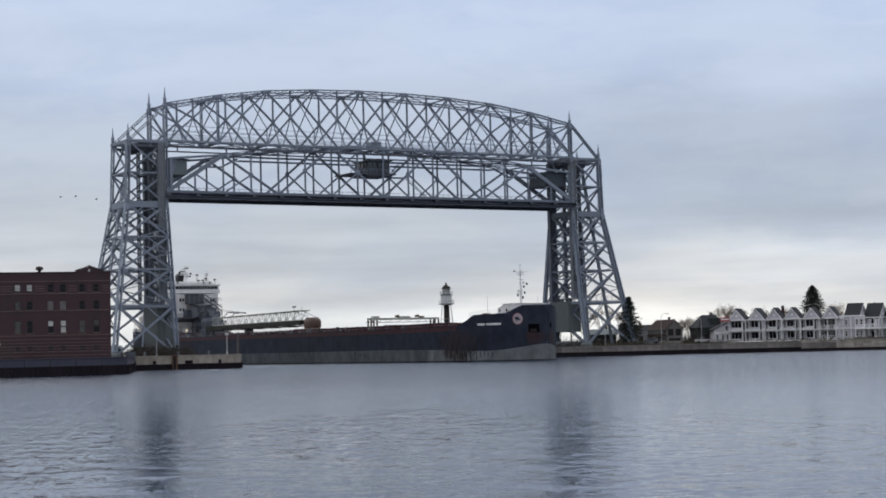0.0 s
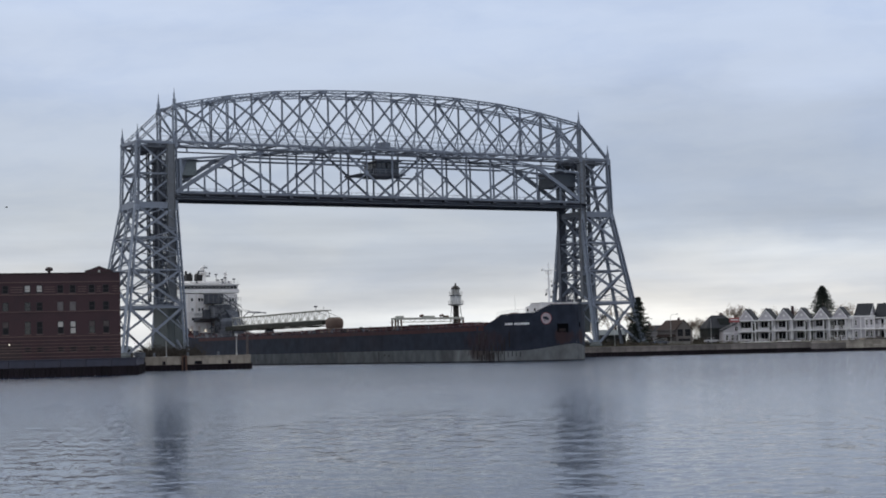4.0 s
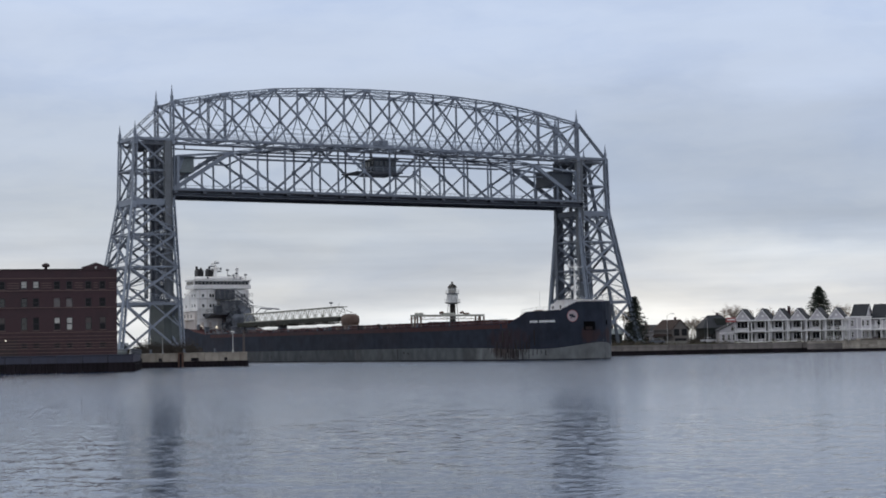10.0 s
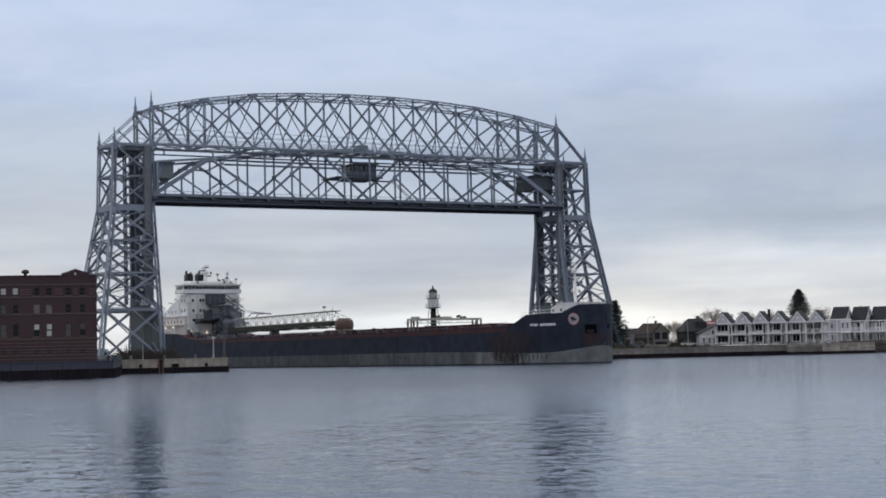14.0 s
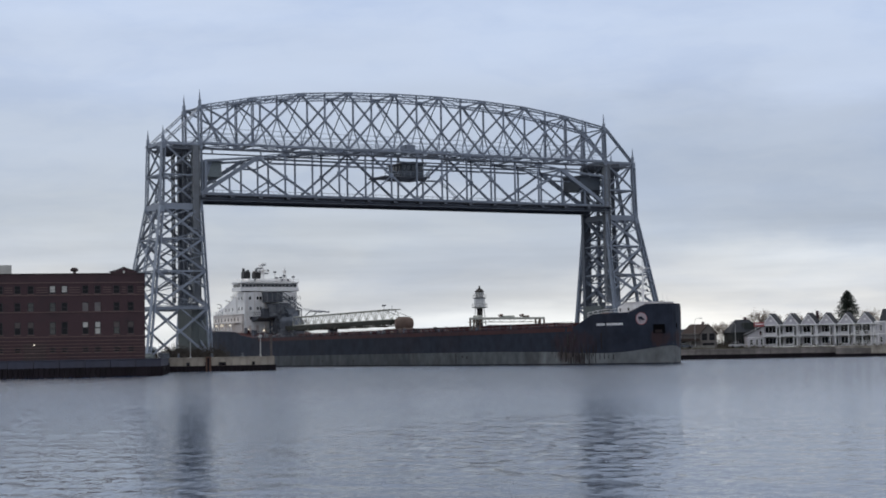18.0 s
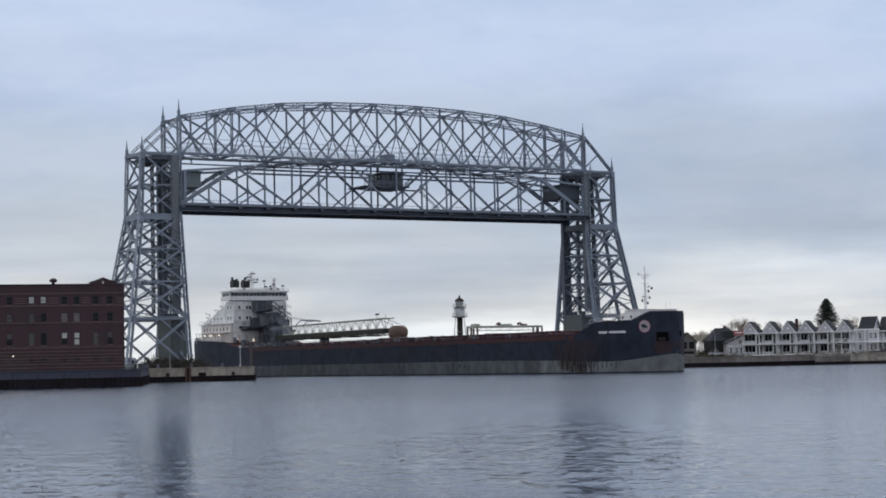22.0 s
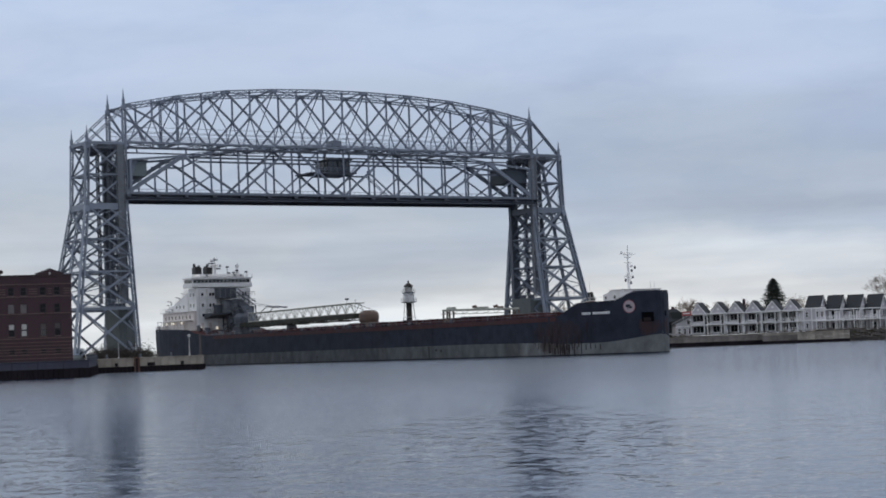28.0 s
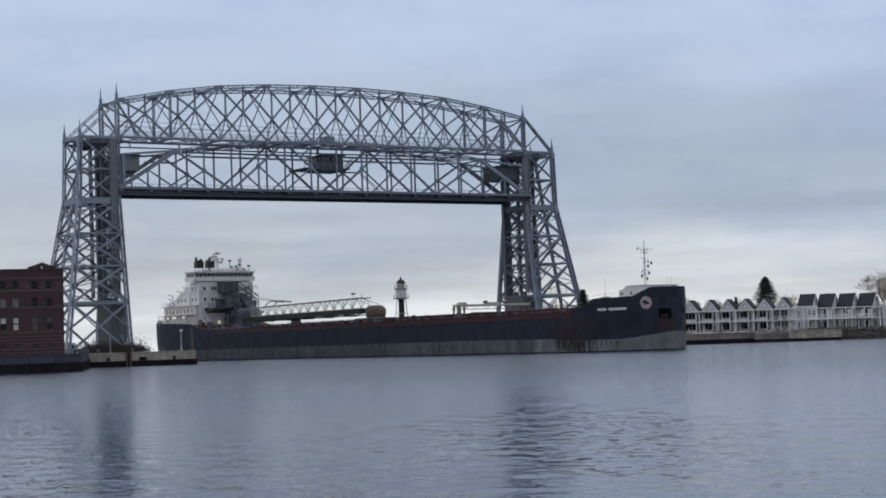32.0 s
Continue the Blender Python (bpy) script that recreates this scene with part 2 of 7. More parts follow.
    for i in range(3):
        link(wind, gust.inputs[i])
    tilt = None
    for scale, turn, kx, ky, gusty in ((1.3, 0.2, 0.11, 0.125, True), (3.4, -0.15, 0.15, 0.185, True), (10.0, 0.1, 0.36, 0.34, False), (27.0, -0.1, 0.40, 0.38, False)):
        n = noise_at(scale, 0.8, 1.0, turn, 1.0, 0.5, True)
        w = vec("MULTIPLY", vec("SUBTRACT", n, (0.5, 0.5 if gusty else 0.565, 0.5)), (kx, ky, 0.0))
        w = vec("MULTIPLY", w, paw3.outputs[0] if gusty else gust.outputs[0])
        tilt = w if tilt is None else vec("ADD", tilt, w)
    geo = nt.nodes.new("ShaderNodeNewGeometry")
    link(vec("NORMALIZE", vec("ADD", geo.outputs["Normal"], tilt), (0, 0, 0)), b.inputs["Normal"])
    b.inputs["Roughness"].default_value = 0.07
    return m


STEEL = surface("silver_bridge_paint", (0.215, 0.250, 0.308), 0.55, 0.0, 3.0, 0.12, (0.125, 0.13, 0.145), 0.35, 0.45, 0.1, 3.0, 0.12)
# for dark steel parts, and for the shade painted on the far guide columns
STEEL_DARK = surface("dark_and_shaded_steel", (0.10, 0.115, 0.142), 0.6, 0.0, 3.0, 0.15, (0.05, 0.045, 0.04), 0.4, 0.4, 0.1, 3.0, 0.1)
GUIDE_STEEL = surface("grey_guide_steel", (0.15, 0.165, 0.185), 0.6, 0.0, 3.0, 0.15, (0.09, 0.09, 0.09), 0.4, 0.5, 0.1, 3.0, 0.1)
DECK_STEEL = surface("weathered_deck_girder", (0.08, 0.09, 0.112), 0.6, 0.0, 2.0, 0.2, (0.14, 0.15, 0.16), 0.3, 0.4, 0.1)
# slate cabin sheet; also carries the right hoist room's shade in its colour
CABIN_DARK = surface("slate_and_shaded_sheet", (0.055, 0.067, 0.085), 0.55, 0.0, 2.0, 0.12, (0.05, 0.055, 0.06), 0.6, 0.4)
HOUSE_STEEL = surface("grey_green_sheet", (0.16, 0.19, 0.20), 0.55, 0.0, 2.0, 0.12, (0.08, 0.085, 0.085), 0.6, 0.4)
CONCRETE_CW = surface("counterweight_concrete", (0.12, 0.137, 0.138), 0.8, 0.0, 1.5, 0.1, (0.085, 0.10, 0.098), 0.3, 0.4, 0.2, 3.0)
GLASS = glass_dark("window_glass")
GLASS_OLD = glass_dark("dusty_old_glass", (0.012, 0.012, 0.014))
GLASS_OLD.node_tree.nodes["Principled BSDF"].inputs["Roughness"].default_value = 0.4
GLASS_OLD.node_tree.nodes["Principled BSDF"].inputs["Specular IOR Level"].default_value = 0.18
GLASS_PALE = glass_dark("blind_behind_glass", (0.35, 0.34, 0.32))
WATER = water_material()


# ---- shared builders ----
def mesh_of(name, bm, mat=None, smooth=False):
    me = bpy.data.meshes.new(name)
    bmesh.ops.recalc_face_normals(bm, faces=bm.faces[:])
    bm.to_mesh(me)
    bm.free()
    if mat:
        me.materials.append(mat)
    if smooth:
        for p in me.polygons:
            p.use_smooth = True
    return me


def part(name, bm, material, parent, label="", smooth=False):
    ob = new(name, mesh_of(name, bm, material, smooth))
    ob.parent = parent
    if label:
        ob["label"] = label
    return ob


def shared(name, me, parent, m, label=""):
    ob = new(name, me)
    ob.parent = parent
    ob.matrix_basis = m
    if label:
        ob["label"] = label
    return ob


def thing(name, m, label, category, group="", kind=""):
    ob = new(name)
    ob.matrix_basis = m
    return tagged(ob, label, category, group, kind)


def box(bm, x0, x1, y0, y1, z0, z1, bev=0.0):
    vs = [bm.verts.new(p) for p in ((x0, y0, z0), (x1, y0, z0), (x1, y1, z0), (x0, y1, z0), (x0, y0, z1), (x1, y0, z1), (x1, y1, z1), (x0, y1, z1))]
    fs = [bm.faces.new([vs[i] for i in q]) for q in ((0, 3, 2, 1), (4, 5, 6, 7), (0, 1, 5, 4), (1, 2, 6, 5), (2, 3, 7, 6), (3, 0, 4, 7))]
    if bev:
        bmesh.ops.bevel(bm, geom=list({e for f in fs for e in f.edges}), offset=bev, segments=1, affect="EDGES")
    return bm


def boxed(*a, bev=0.0):
    return box(bmesh.new(), *a, bev=bev)


def prism(bm, outline, y0, y1):
    """A solid from an outline in x, z, drawn out along y."""
    a = [bm.verts.new((x, y0, z)) for x, z in outline]
    b = [bm.verts.new((x, y1, z)) for x, z in outline]
    n = len(outline)
    bm.faces.new(a)
    bm.faces.new(b[::-1])
    for i in range(n):
        bm.faces.new((a[i], b[i], b[(i + 1) % n], a[(i + 1) % n]))
    return bm


def slab(bm, outline, z0, z1):
    """A solid from an outline in x, y, drawn up from z0 to z1."""
    a = [bm.verts.new((x, y, z0)) for x, y in outline]
    b = [bm.verts.new((x, y, z1)) for x, y in outline]
    n = len(outline)
    bm.faces.new(a[::-1])
    bm.faces.new(b)
    for i in range(n):
        bm.faces.new((a[i], a[(i + 1) % n], b[(i + 1) % n], b[i]))
    return bm


def tube(bm, p, q, r0, r1=None, n=6):
    """A round bar from p to q."""
    p, q = Vector(p), Vector(q)
    turn = (q - p).to_track_quat("Z", "Y").to_matrix()
    r1 = r0 if r1 is None else r1
    ring = []
    for c, r in ((p, r0), (q, r1)):
        ring.append([bm.verts.new(c + turn @ Vector((r * math.cos(2 * math.pi * i / n), r * math.sin(2 * math.pi * i / n), 0))) for i in range(n)])
    for i in range(n):
        bm.faces.new((ring[0][i], ring[0][(i + 1) % n], ring[1][(i + 1) % n], ring[1][i]))
    bm.faces.new(ring[0][::-1])
    bm.faces.new(ring[1])
    return bm


def lathe(bm, profile, cx=0.0, cy=0.0, n=12, cap=True):
    """A turned form from (radius, z) pairs."""
    rings = [[bm.verts.new((cx + r * math.cos(2 * math.pi * i / n), cy + r * math.sin(2 * math.pi * i / n), z)) for i in range(n)] for r, z in profile]
    for a, b in zip(rings, rings[1:]):
        for i in range(n):
            bm.faces.new((a[i], a[(i + 1) % n], b[(i + 1) % n], b[i]))
    if cap:
        bm.faces.new(rings[0][::-1])
        bm.faces.new(rings[-1])
    return bm


def h_profile(name, mat, flange=0.14):
    """A rolled H section, one long and one across, along z."""
    w = flange
    xs = [(-0.5, -0.5), (0.5, -0.5), (0.5, -0.5 + w), (w / 2, -0.5 + w), (w / 2, 0.5 - w), (0.5, 0.5 - w), (0.5, 0.5), (-0.5, 0.5), (-0.5, 0.5 - w), (-w / 2, 0.5 - w), (-w / 2, -0.5 + w), (-0.5, -0.5 + w)]
    return mesh_of(name, slab(bmesh.new(), xs, 0, 1), mat)


H_STEEL = h_profile("h_section", STEEL)
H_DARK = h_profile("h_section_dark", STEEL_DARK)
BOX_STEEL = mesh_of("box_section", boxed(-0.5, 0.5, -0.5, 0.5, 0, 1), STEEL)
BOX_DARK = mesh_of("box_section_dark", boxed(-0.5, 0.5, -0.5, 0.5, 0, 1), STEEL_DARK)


def span_matrix(p, q, w, h):
    p, q = Vector(p), Vector(q)
    d = q - p
    z = d.normalized()
    side = Vector((0, 1, 0)) if abs(z.y) < 0.9 else Vector((1, 0, 0))
    x = side.cross(z).normalized()
    y = z.cross(x)
    m = Matrix((x * w, y * h, d)).transposed().to_4x4()
    m.translation = p
    return m


def beam(parent, name, p, q, w, h=None, me=None):
    return shared(name, me or H_STEEL, parent, span_matrix(p, q, w, h or w))


def laced(parent, name, p, q, w, h, mat=None, label=""):
    """A built-up member: two plates joined by zigzag lacing bars and end plates."""
    m = span_matrix(p, q, 1, 1)
    length = (Vector(q) - Vector(p)).length
    m = m @ Matrix.Diagonal((1, 1, 1 / length, 1))
    bm = bmesh.new()
    t = 0.22 * w
    box(bm, -w / 2, -w / 2 + t, -h / 2, h / 2, 0, length)
    box(bm, w / 2 - t, w / 2, -h / 2, h / 2, 0, length)
    n = max(2, round(length / (1.15 * w)))
    b = 0.10 * w
    for side in (-h / 2, h / 2 - 0.05):
        for i in range(n):
            z0, z1 = length * i / n, length * (i + 1) / n
            x0, x1 = (-w / 2 + t, w / 2 - t) if i % 2 else (w / 2 - t, -w / 2 + t)
            vs = [bm.verts.new((x, side + dy, z)) for dy in (0, 0.05) for x, z in ((x0, z0), (x0, z0 + 2 * b), (x1, z1), (x1, z1 - 2 * b))]
            for f in ((0, 1, 2, 3), (7, 6, 5, 4), (0, 3, 7, 4), (1, 5, 6, 2)):
                bm.faces.new([vs[k] for k in f])
        for z0 in (0, length - 1.3 * w):
            if length > 4 * w:
                box(bm, -w / 2 + t, w / 2 - t, side, side + 0.05, z0, z0 + 1.3 * w)
    ob = part(name, bm, mat or STEEL, parent, label)
    ob.matrix_basis = m
    return ob

# ---- water and ground ----
def water_sheet():
    """One sheet to the horizon, with wind waves where the view comes near; its mesh widens with distance."""
    def lines(zones):
        out = [zones[0][0]]
        for a, b, s0, s1 in zones:
            x = a
            while x < b - 1e-6:
                x = min(b, x + s0 + (s1 - s0) * (x - a) / (b - a))
                out.append(x)
        return np.array(out)

    half = lines([(0, 40, 0.34, 0.34), (40, 150, 0.34, 1.8), (150, 4500, 40, 400)])
    xs = np.concatenate([-half[:0:-1], half])
    ys = lines([(-300, 26, 60, 8), (26, 130, 0.24, 0.24), (130, 520, 0.24, 1.6), (520, 4800, 20, 400)])
    X, Y = np.meshgrid(xs, ys)
    cx, cy = np.gradient(xs)[None, :], np.gradient(ys)[:, None]
    Z = np.full(X.shape, 0.2)
    rng = np.random.default_rng(4)
    # patches of stronger and weaker wind
    gust = 0.5 + 0.5 * np.sin(X * 0.041 + 1.3 * np.sin(Y * 0.023 + 1.0)) * np.sin(Y * 0.033 + 1.1 * np.sin(X * 0.05) + 0.6)
    gust = 0.45 + 0.75 * gust
    for k in range(46):
        lam = 0.7 * (3.4 / 0.7) ** (k / 45)
        a = rng.normal(1.35, 0.55)
        kx, ky = 2 * math.pi / lam * math.cos(a), 2 * math.pi / lam * math.sin(a)
        slope = 0.0042 * (1.2 if lam < 1.6 else 0.7)
        room = np.clip((lam - 2.4 * np.maximum(cx * abs(math.cos(a)), cy * abs(math.sin(a)))) / (0.8 * lam), 0, 1)
        Z += slope * lam / (2 * math.pi) * np.sin(kx * X + ky * Y + rng.uniform(0, 6.3)) * room * gust
    ny, nx = X.shape
    idx = np.arange(nx * ny).reshape(ny, nx)
    quads = np.stack([idx[:-1, :-1], idx[:-1, 1:], idx[1:, 1:], idx[1:, :-1]], -1).reshape(-1, 4)
    me = bpy.data.meshes.new("water")
    me.vertices.add(nx * ny)
    me.vertices.foreach_set("co", np.stack([X, Y, Z], -1).ravel().astype(np.float32))
    me.loops.add(quads.size)
    me.loops.foreach_set("vertex_index", quads.ravel().astype(np.int32))
    me.polygons.add(len(quads))
    me.polygons.foreach_set("loop_start", np.arange(0, quads.size, 4, dtype=np.int32))
    me.polygons.foreach_set("loop_total", np.full(len(quads), 4, np.int32))
    me.polygons.foreach_set("use_smooth", np.ones(len(quads), bool))
    me.update(calc_edges=True)
    me.materials.append(WATER)
    return new("water", me)


water = water_sheet()
tagged(water, "grey-blue rippled harbour water under an overcast sky", "water", "", "structure")

# ---- the lift bridge: u along the span, v away from the harbour, z over the water ----
BRIDGE = pose(-62.3, 424.67, 0, 0, 0, 30.22)
SPAN, DEEP, OUT = 118.0, 10.3, 9.4
MID = 59.6
NODES = [MID + 13.1 * (i - 4.5) for i in range(10)]
NODE_Z = [63.5, 66.0, 67.8, 68.7, 69.1, 69.1, 68.7, 67.8, 66.0, 63.5]
LOWZ = 54.6


def spire(parent, u, v, z0, z1):
    bm = bmesh.new()
    hgt = z1 - z0
    lathe(bm, [(0.62, z0), (0.62, z0 + 0.12 * hgt), (0.4, z0 + 0.16 * hgt), (0.42, z0 + 0.45 * hgt), (0.26, z0 + 0.5 * hgt), (0.04, z1)], u, v, 8)
    part("spire", bm, STEEL, parent, "slender pointed steel finial")


def tower(name, flip, label, inward, outward):
    """One tower: four legs that stand straight above and splay below, braced on all faces."""
    ob = thing(name, BRIDGE, label, "bridge tower", "towers of the lift bridge")
    U = (lambda a: SPAN - a) if flip else (lambda a: a)
    levels = [3.0, 14.8, 23.6, 31.4, 39.2, 46.8, 54.3]

    def corner(side, far, z):
        k = max(0.0, (39.2 - z) / 36.2)
        lean = 0.5 * min(1.0, max(0.0, (54.3 - z) / 15.1))     # the outer legs lean out a little above the knee
        a = inward * k if side == "in" else -OUT - lean - (outward - 0.5) * k
        v = DEEP + 5.6 * k if far else -5.8 * k
        return (U(a), v, z)

    for side in ("in", "out"):
        for far in (False, True):
            w = 0.95 if side == "in" else (0.85 if far else 1.15)
            laced(ob, "leg", corner(side, far, 3.0), corner(side, far, 39.2), w, w, label="splayed built-up lower leg")
            laced(ob, "leg", corner(side, far, 39.2), corner(side, far, 54.3), w * 0.92, w * 0.92, label="upright upper leg")
            bm = bmesh.new()
            x, y, z = corner(side, far, 3.0)
            lathe(bm, [(1.7, z - 0.2), (1.7, z + 0.5), (1.1, z + 0.9), (0.9, z + 1.2)], x, y, 8)
            part("footing", bm, CONCRETE_CW, ob, "concrete footing under the leg")
            tip = 67.6 if side == "in" else 58.5
            spire(ob, corner(side, far, 54)[0], corner(side, far, 54)[1], 62.6 if side == "in" else 54.0, tip)
    for i, z in enumerate(levels[1:]):
        for a, b in ((("in", 0), ("in", 1)), (("out", 0), ("out", 1)), (("in", 0), ("out", 0)), (("in", 1), ("out", 1))):
            p, q = corner(a[0], a[1], z), corner(b[0], b[1], z)
            deep = {39.2: 1.45, 14.8: 0.7, 54.3: 0.7}.get(z, 0.36)
            beam(ob, "strut", p, q, deep, 0.5, BOX_STEEL if z == 39.2 else H_STEEL)
    for z0, z1 in zip(levels, levels[1:]):
        for a, b in ((("in", 0), ("in", 1)), (("out", 0), ("out", 1)), (("in", 0), ("out", 0)), (("in", 1), ("out", 1))):
            w = 0.36 if z0 >= 39 else 0.48
            beam(ob, "diagonal_brace", corner(*a, z0), corner(*b, z1), w)
            beam(ob, "diagonal_brace", corner(*b, z0), corner(*a, z1), w)
            # a light sub-frame: a mid strut and knee bars
            zm = (z0 + z1) / 2
            pm, qm = Vector(corner(*a, zm)), Vector(corner(*b, zm))
            if z0 < 39:
                beam(ob, "knee_brace", pm, (Vector(corner(*a, z1)) + Vector(corner(*b, z1))) / 2, 0.24)
                beam(ob, "knee_brace", qm, (Vector(corner(*a, z1)) + Vector(corner(*b, z1))) / 2, 0.24)
        # level cross inside
        beam(ob, "plan_brace", corner("in", 0, z1), corner("out", 1, z1), 0.26)
        beam(ob, "plan_brace", corner("in", 1, z1), corner("out", 0, z1), 0.26)
    # a raking leg midway between the outer legs, straight from head to foot, and its ties
    rake = lambda z: (U(-OUT + 2.5 - 9.3 * (54.3 - z) / 51.3), DEEP / 2, z)
    laced(ob, "raking_leg", rake(3.0), rake(54.3), 0.7, 0.7, label="raking leg between the outer legs")
    for z in levels[1:-1]:
        for far in (False, True):
            beam(ob, "raker_tie", rake(z), corner("out", far, z), 0.26)
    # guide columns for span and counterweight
    # the far column gets darker steel: its shade is put into the colour
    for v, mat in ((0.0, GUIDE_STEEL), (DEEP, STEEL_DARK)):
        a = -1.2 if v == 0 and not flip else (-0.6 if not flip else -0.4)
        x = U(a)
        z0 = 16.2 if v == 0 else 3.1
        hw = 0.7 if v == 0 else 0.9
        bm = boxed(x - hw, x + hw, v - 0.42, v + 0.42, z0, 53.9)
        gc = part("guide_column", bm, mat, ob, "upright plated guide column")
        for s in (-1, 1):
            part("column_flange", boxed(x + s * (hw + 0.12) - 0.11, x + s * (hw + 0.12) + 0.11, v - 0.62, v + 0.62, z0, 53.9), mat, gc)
        for k in range(13):
            z = 5.0 + 3.9 * k
            if z < z0:
                continue
            part("splice_plate", boxed(x - hw + 0.04, x + hw - 0.04, v - 0.5, v - 0.424, z, z + 0.35), mat, gc)
    xc = U(-0.6)
    for z0, z1 in ((15.6, 21.5), (21.5, 27.4), (27.4, 33.3), (33.3, 39.2)):
        beam(ob, "portal_brace", (xc, 0.5, z0), (xc, DEEP - 0.5, z1), 0.3)
        beam(ob, "portal_brace", (xc, DEEP - 0.5, z0), (xc, 0.5, z1), 0.3)
        beam(ob, "portal_strut", (xc, 0.5, z1), (xc, DEEP - 0.5, z1), 0.34)
        # light bars that halve the outer panels
        for far in (False, True):
            pa, pb = Vector(corner("in", far, z0)), Vector(corner("out", far, (z0 + z1) / 2))
            pc = Vector(corner("in", far, z1))
            beam(ob, "redundant_bar", pa, pb, 0.2)
            beam(ob, "redundant_bar", pb, pc, 0.2)
    beam(ob, "portal_post", (xc, DEEP / 2, 15.6), (xc, DEEP / 2, 39.2), 0.3)
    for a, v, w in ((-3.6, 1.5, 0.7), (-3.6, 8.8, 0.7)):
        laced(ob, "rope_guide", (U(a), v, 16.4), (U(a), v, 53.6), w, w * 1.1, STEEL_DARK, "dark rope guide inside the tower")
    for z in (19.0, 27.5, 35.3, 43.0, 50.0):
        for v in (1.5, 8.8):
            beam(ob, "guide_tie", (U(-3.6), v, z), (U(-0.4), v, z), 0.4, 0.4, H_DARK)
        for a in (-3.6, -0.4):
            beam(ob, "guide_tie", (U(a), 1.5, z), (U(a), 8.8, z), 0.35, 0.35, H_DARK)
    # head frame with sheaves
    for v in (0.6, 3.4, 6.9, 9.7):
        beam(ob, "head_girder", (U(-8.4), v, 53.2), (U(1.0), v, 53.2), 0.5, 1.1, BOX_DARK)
    for v in (2.0, 8.3):
        for a in (-5.0, -1.2):
            bm = bmesh.new()
            lathe(bm, [(0.5, -0.45), (1.25, -0.4), (1.4, -0.4), (1.25, -0.15), (1.25, 0.15), (1.4, 0.4), (1.25, 0.4), (0.5, 0.45)], n=20)
            sh = part("sheave", bm, STEEL_DARK, ob, "large grooved cable sheave", True)
            sh.matrix_basis = pose(U(a), v, 53.3, 90, 0, 0)
    for v in (2.4, 3.6, 6.4, 7.6):
        for k in range(3):
            part("hoist_cable", tube(bmesh.new(), (U(-1.6 - 0.3 * k), v, 14.5), (U(-1.6 - 0.3 * k), v, 54.8), 0.05, n=4), STEEL_DARK, ob)
    x0, x1 = sorted((U(-4.6), U(2.6)))
    part("foundation", boxed(x0, x1, -1.0, 10.6, 2.6, 4.3, bev=0.1), CONCRETE_CW, ob, "grey concrete foundation block")
    # walkway with rails at the low cross level
    bm = bmesh.new()
    x0, x1 = sorted((U(-OUT - 4.2), U(0.3)))
    box(bm, x0, x1, -3.4, -2.5, 15.3, 15.42)
    part("gallery_floor", bm, STEEL, ob)
    for zz in (15.95, 16.5):
        beam(ob, "handrail", (x0, -3.45, zz), (x1, -3.45, zz), 0.09)
    for k in range(9):
        x = x0 + (x1 - x0) * k / 8
        beam(ob, "rail_post", (x, -3.45, 15.3), (x, -3.45, 16.5), 0.09)
    # access ladder up the outer face
    bm = bmesh.new()
    px, py, _ = corner("out", 0, 46)
    for dy in (0.9, 1.5):
        tube(bm, (px, dy, 39.5), (px, dy, 54.0), 0.05, n=4)
    for k in range(36):
        tube(bm, (px, 0.9, 39.7 + 0.4 * k), (px, 1.5, 39.7 + 0.4 * k), 0.035, n=4)
    part("ladder", bm, STEEL, ob)
    return ob


tower_a = tower("bridge_tower", False, "silver steel lattice bridge tower standing beside the brick building", -0.1, 6.3)
tower_b = tower("bridge_tower", True, "silver steel lattice bridge tower standing on the shore beside a pine", 0.4, 6.1)


def counterweight(a0, a1, label, foot):
    ob = thing("counterweight", BRIDGE, label, "counterweight", "bridge counterweights")
    part("block", boxed(min(a0, a1), max(a0, a1), 0.8, 9.2, foot, 15.0, bev=0.15), CONCRETE_CW, ob)
    bm = bmesh.new()
    for x in (a0, (a0 + a1) / 2, a1):
        box(bm, x - 0.12, x + 0.12, 0.7, 9.3, foot - 0.1, 15.2)
    part("steel_band", bm, CONCRETE_CW, ob)
    for y in (2.4, 3.6, 6.4, 7.6):
        part("rope_socket", boxed((a0 + a1) / 2 - 0.5, (a0 + a1) / 2 + 0.5, y - 0.25, y + 0.25, 15.2, 16.2), STEEL_DARK, ob)


counterweight(-2.3, 1.5, "grey-green concrete counterweight hanging low in the tower", 3.9)
counterweight(SPAN + 2.3, SPAN - 1.5, "grey-green concrete counterweight hanging low in the tower", 7.0)


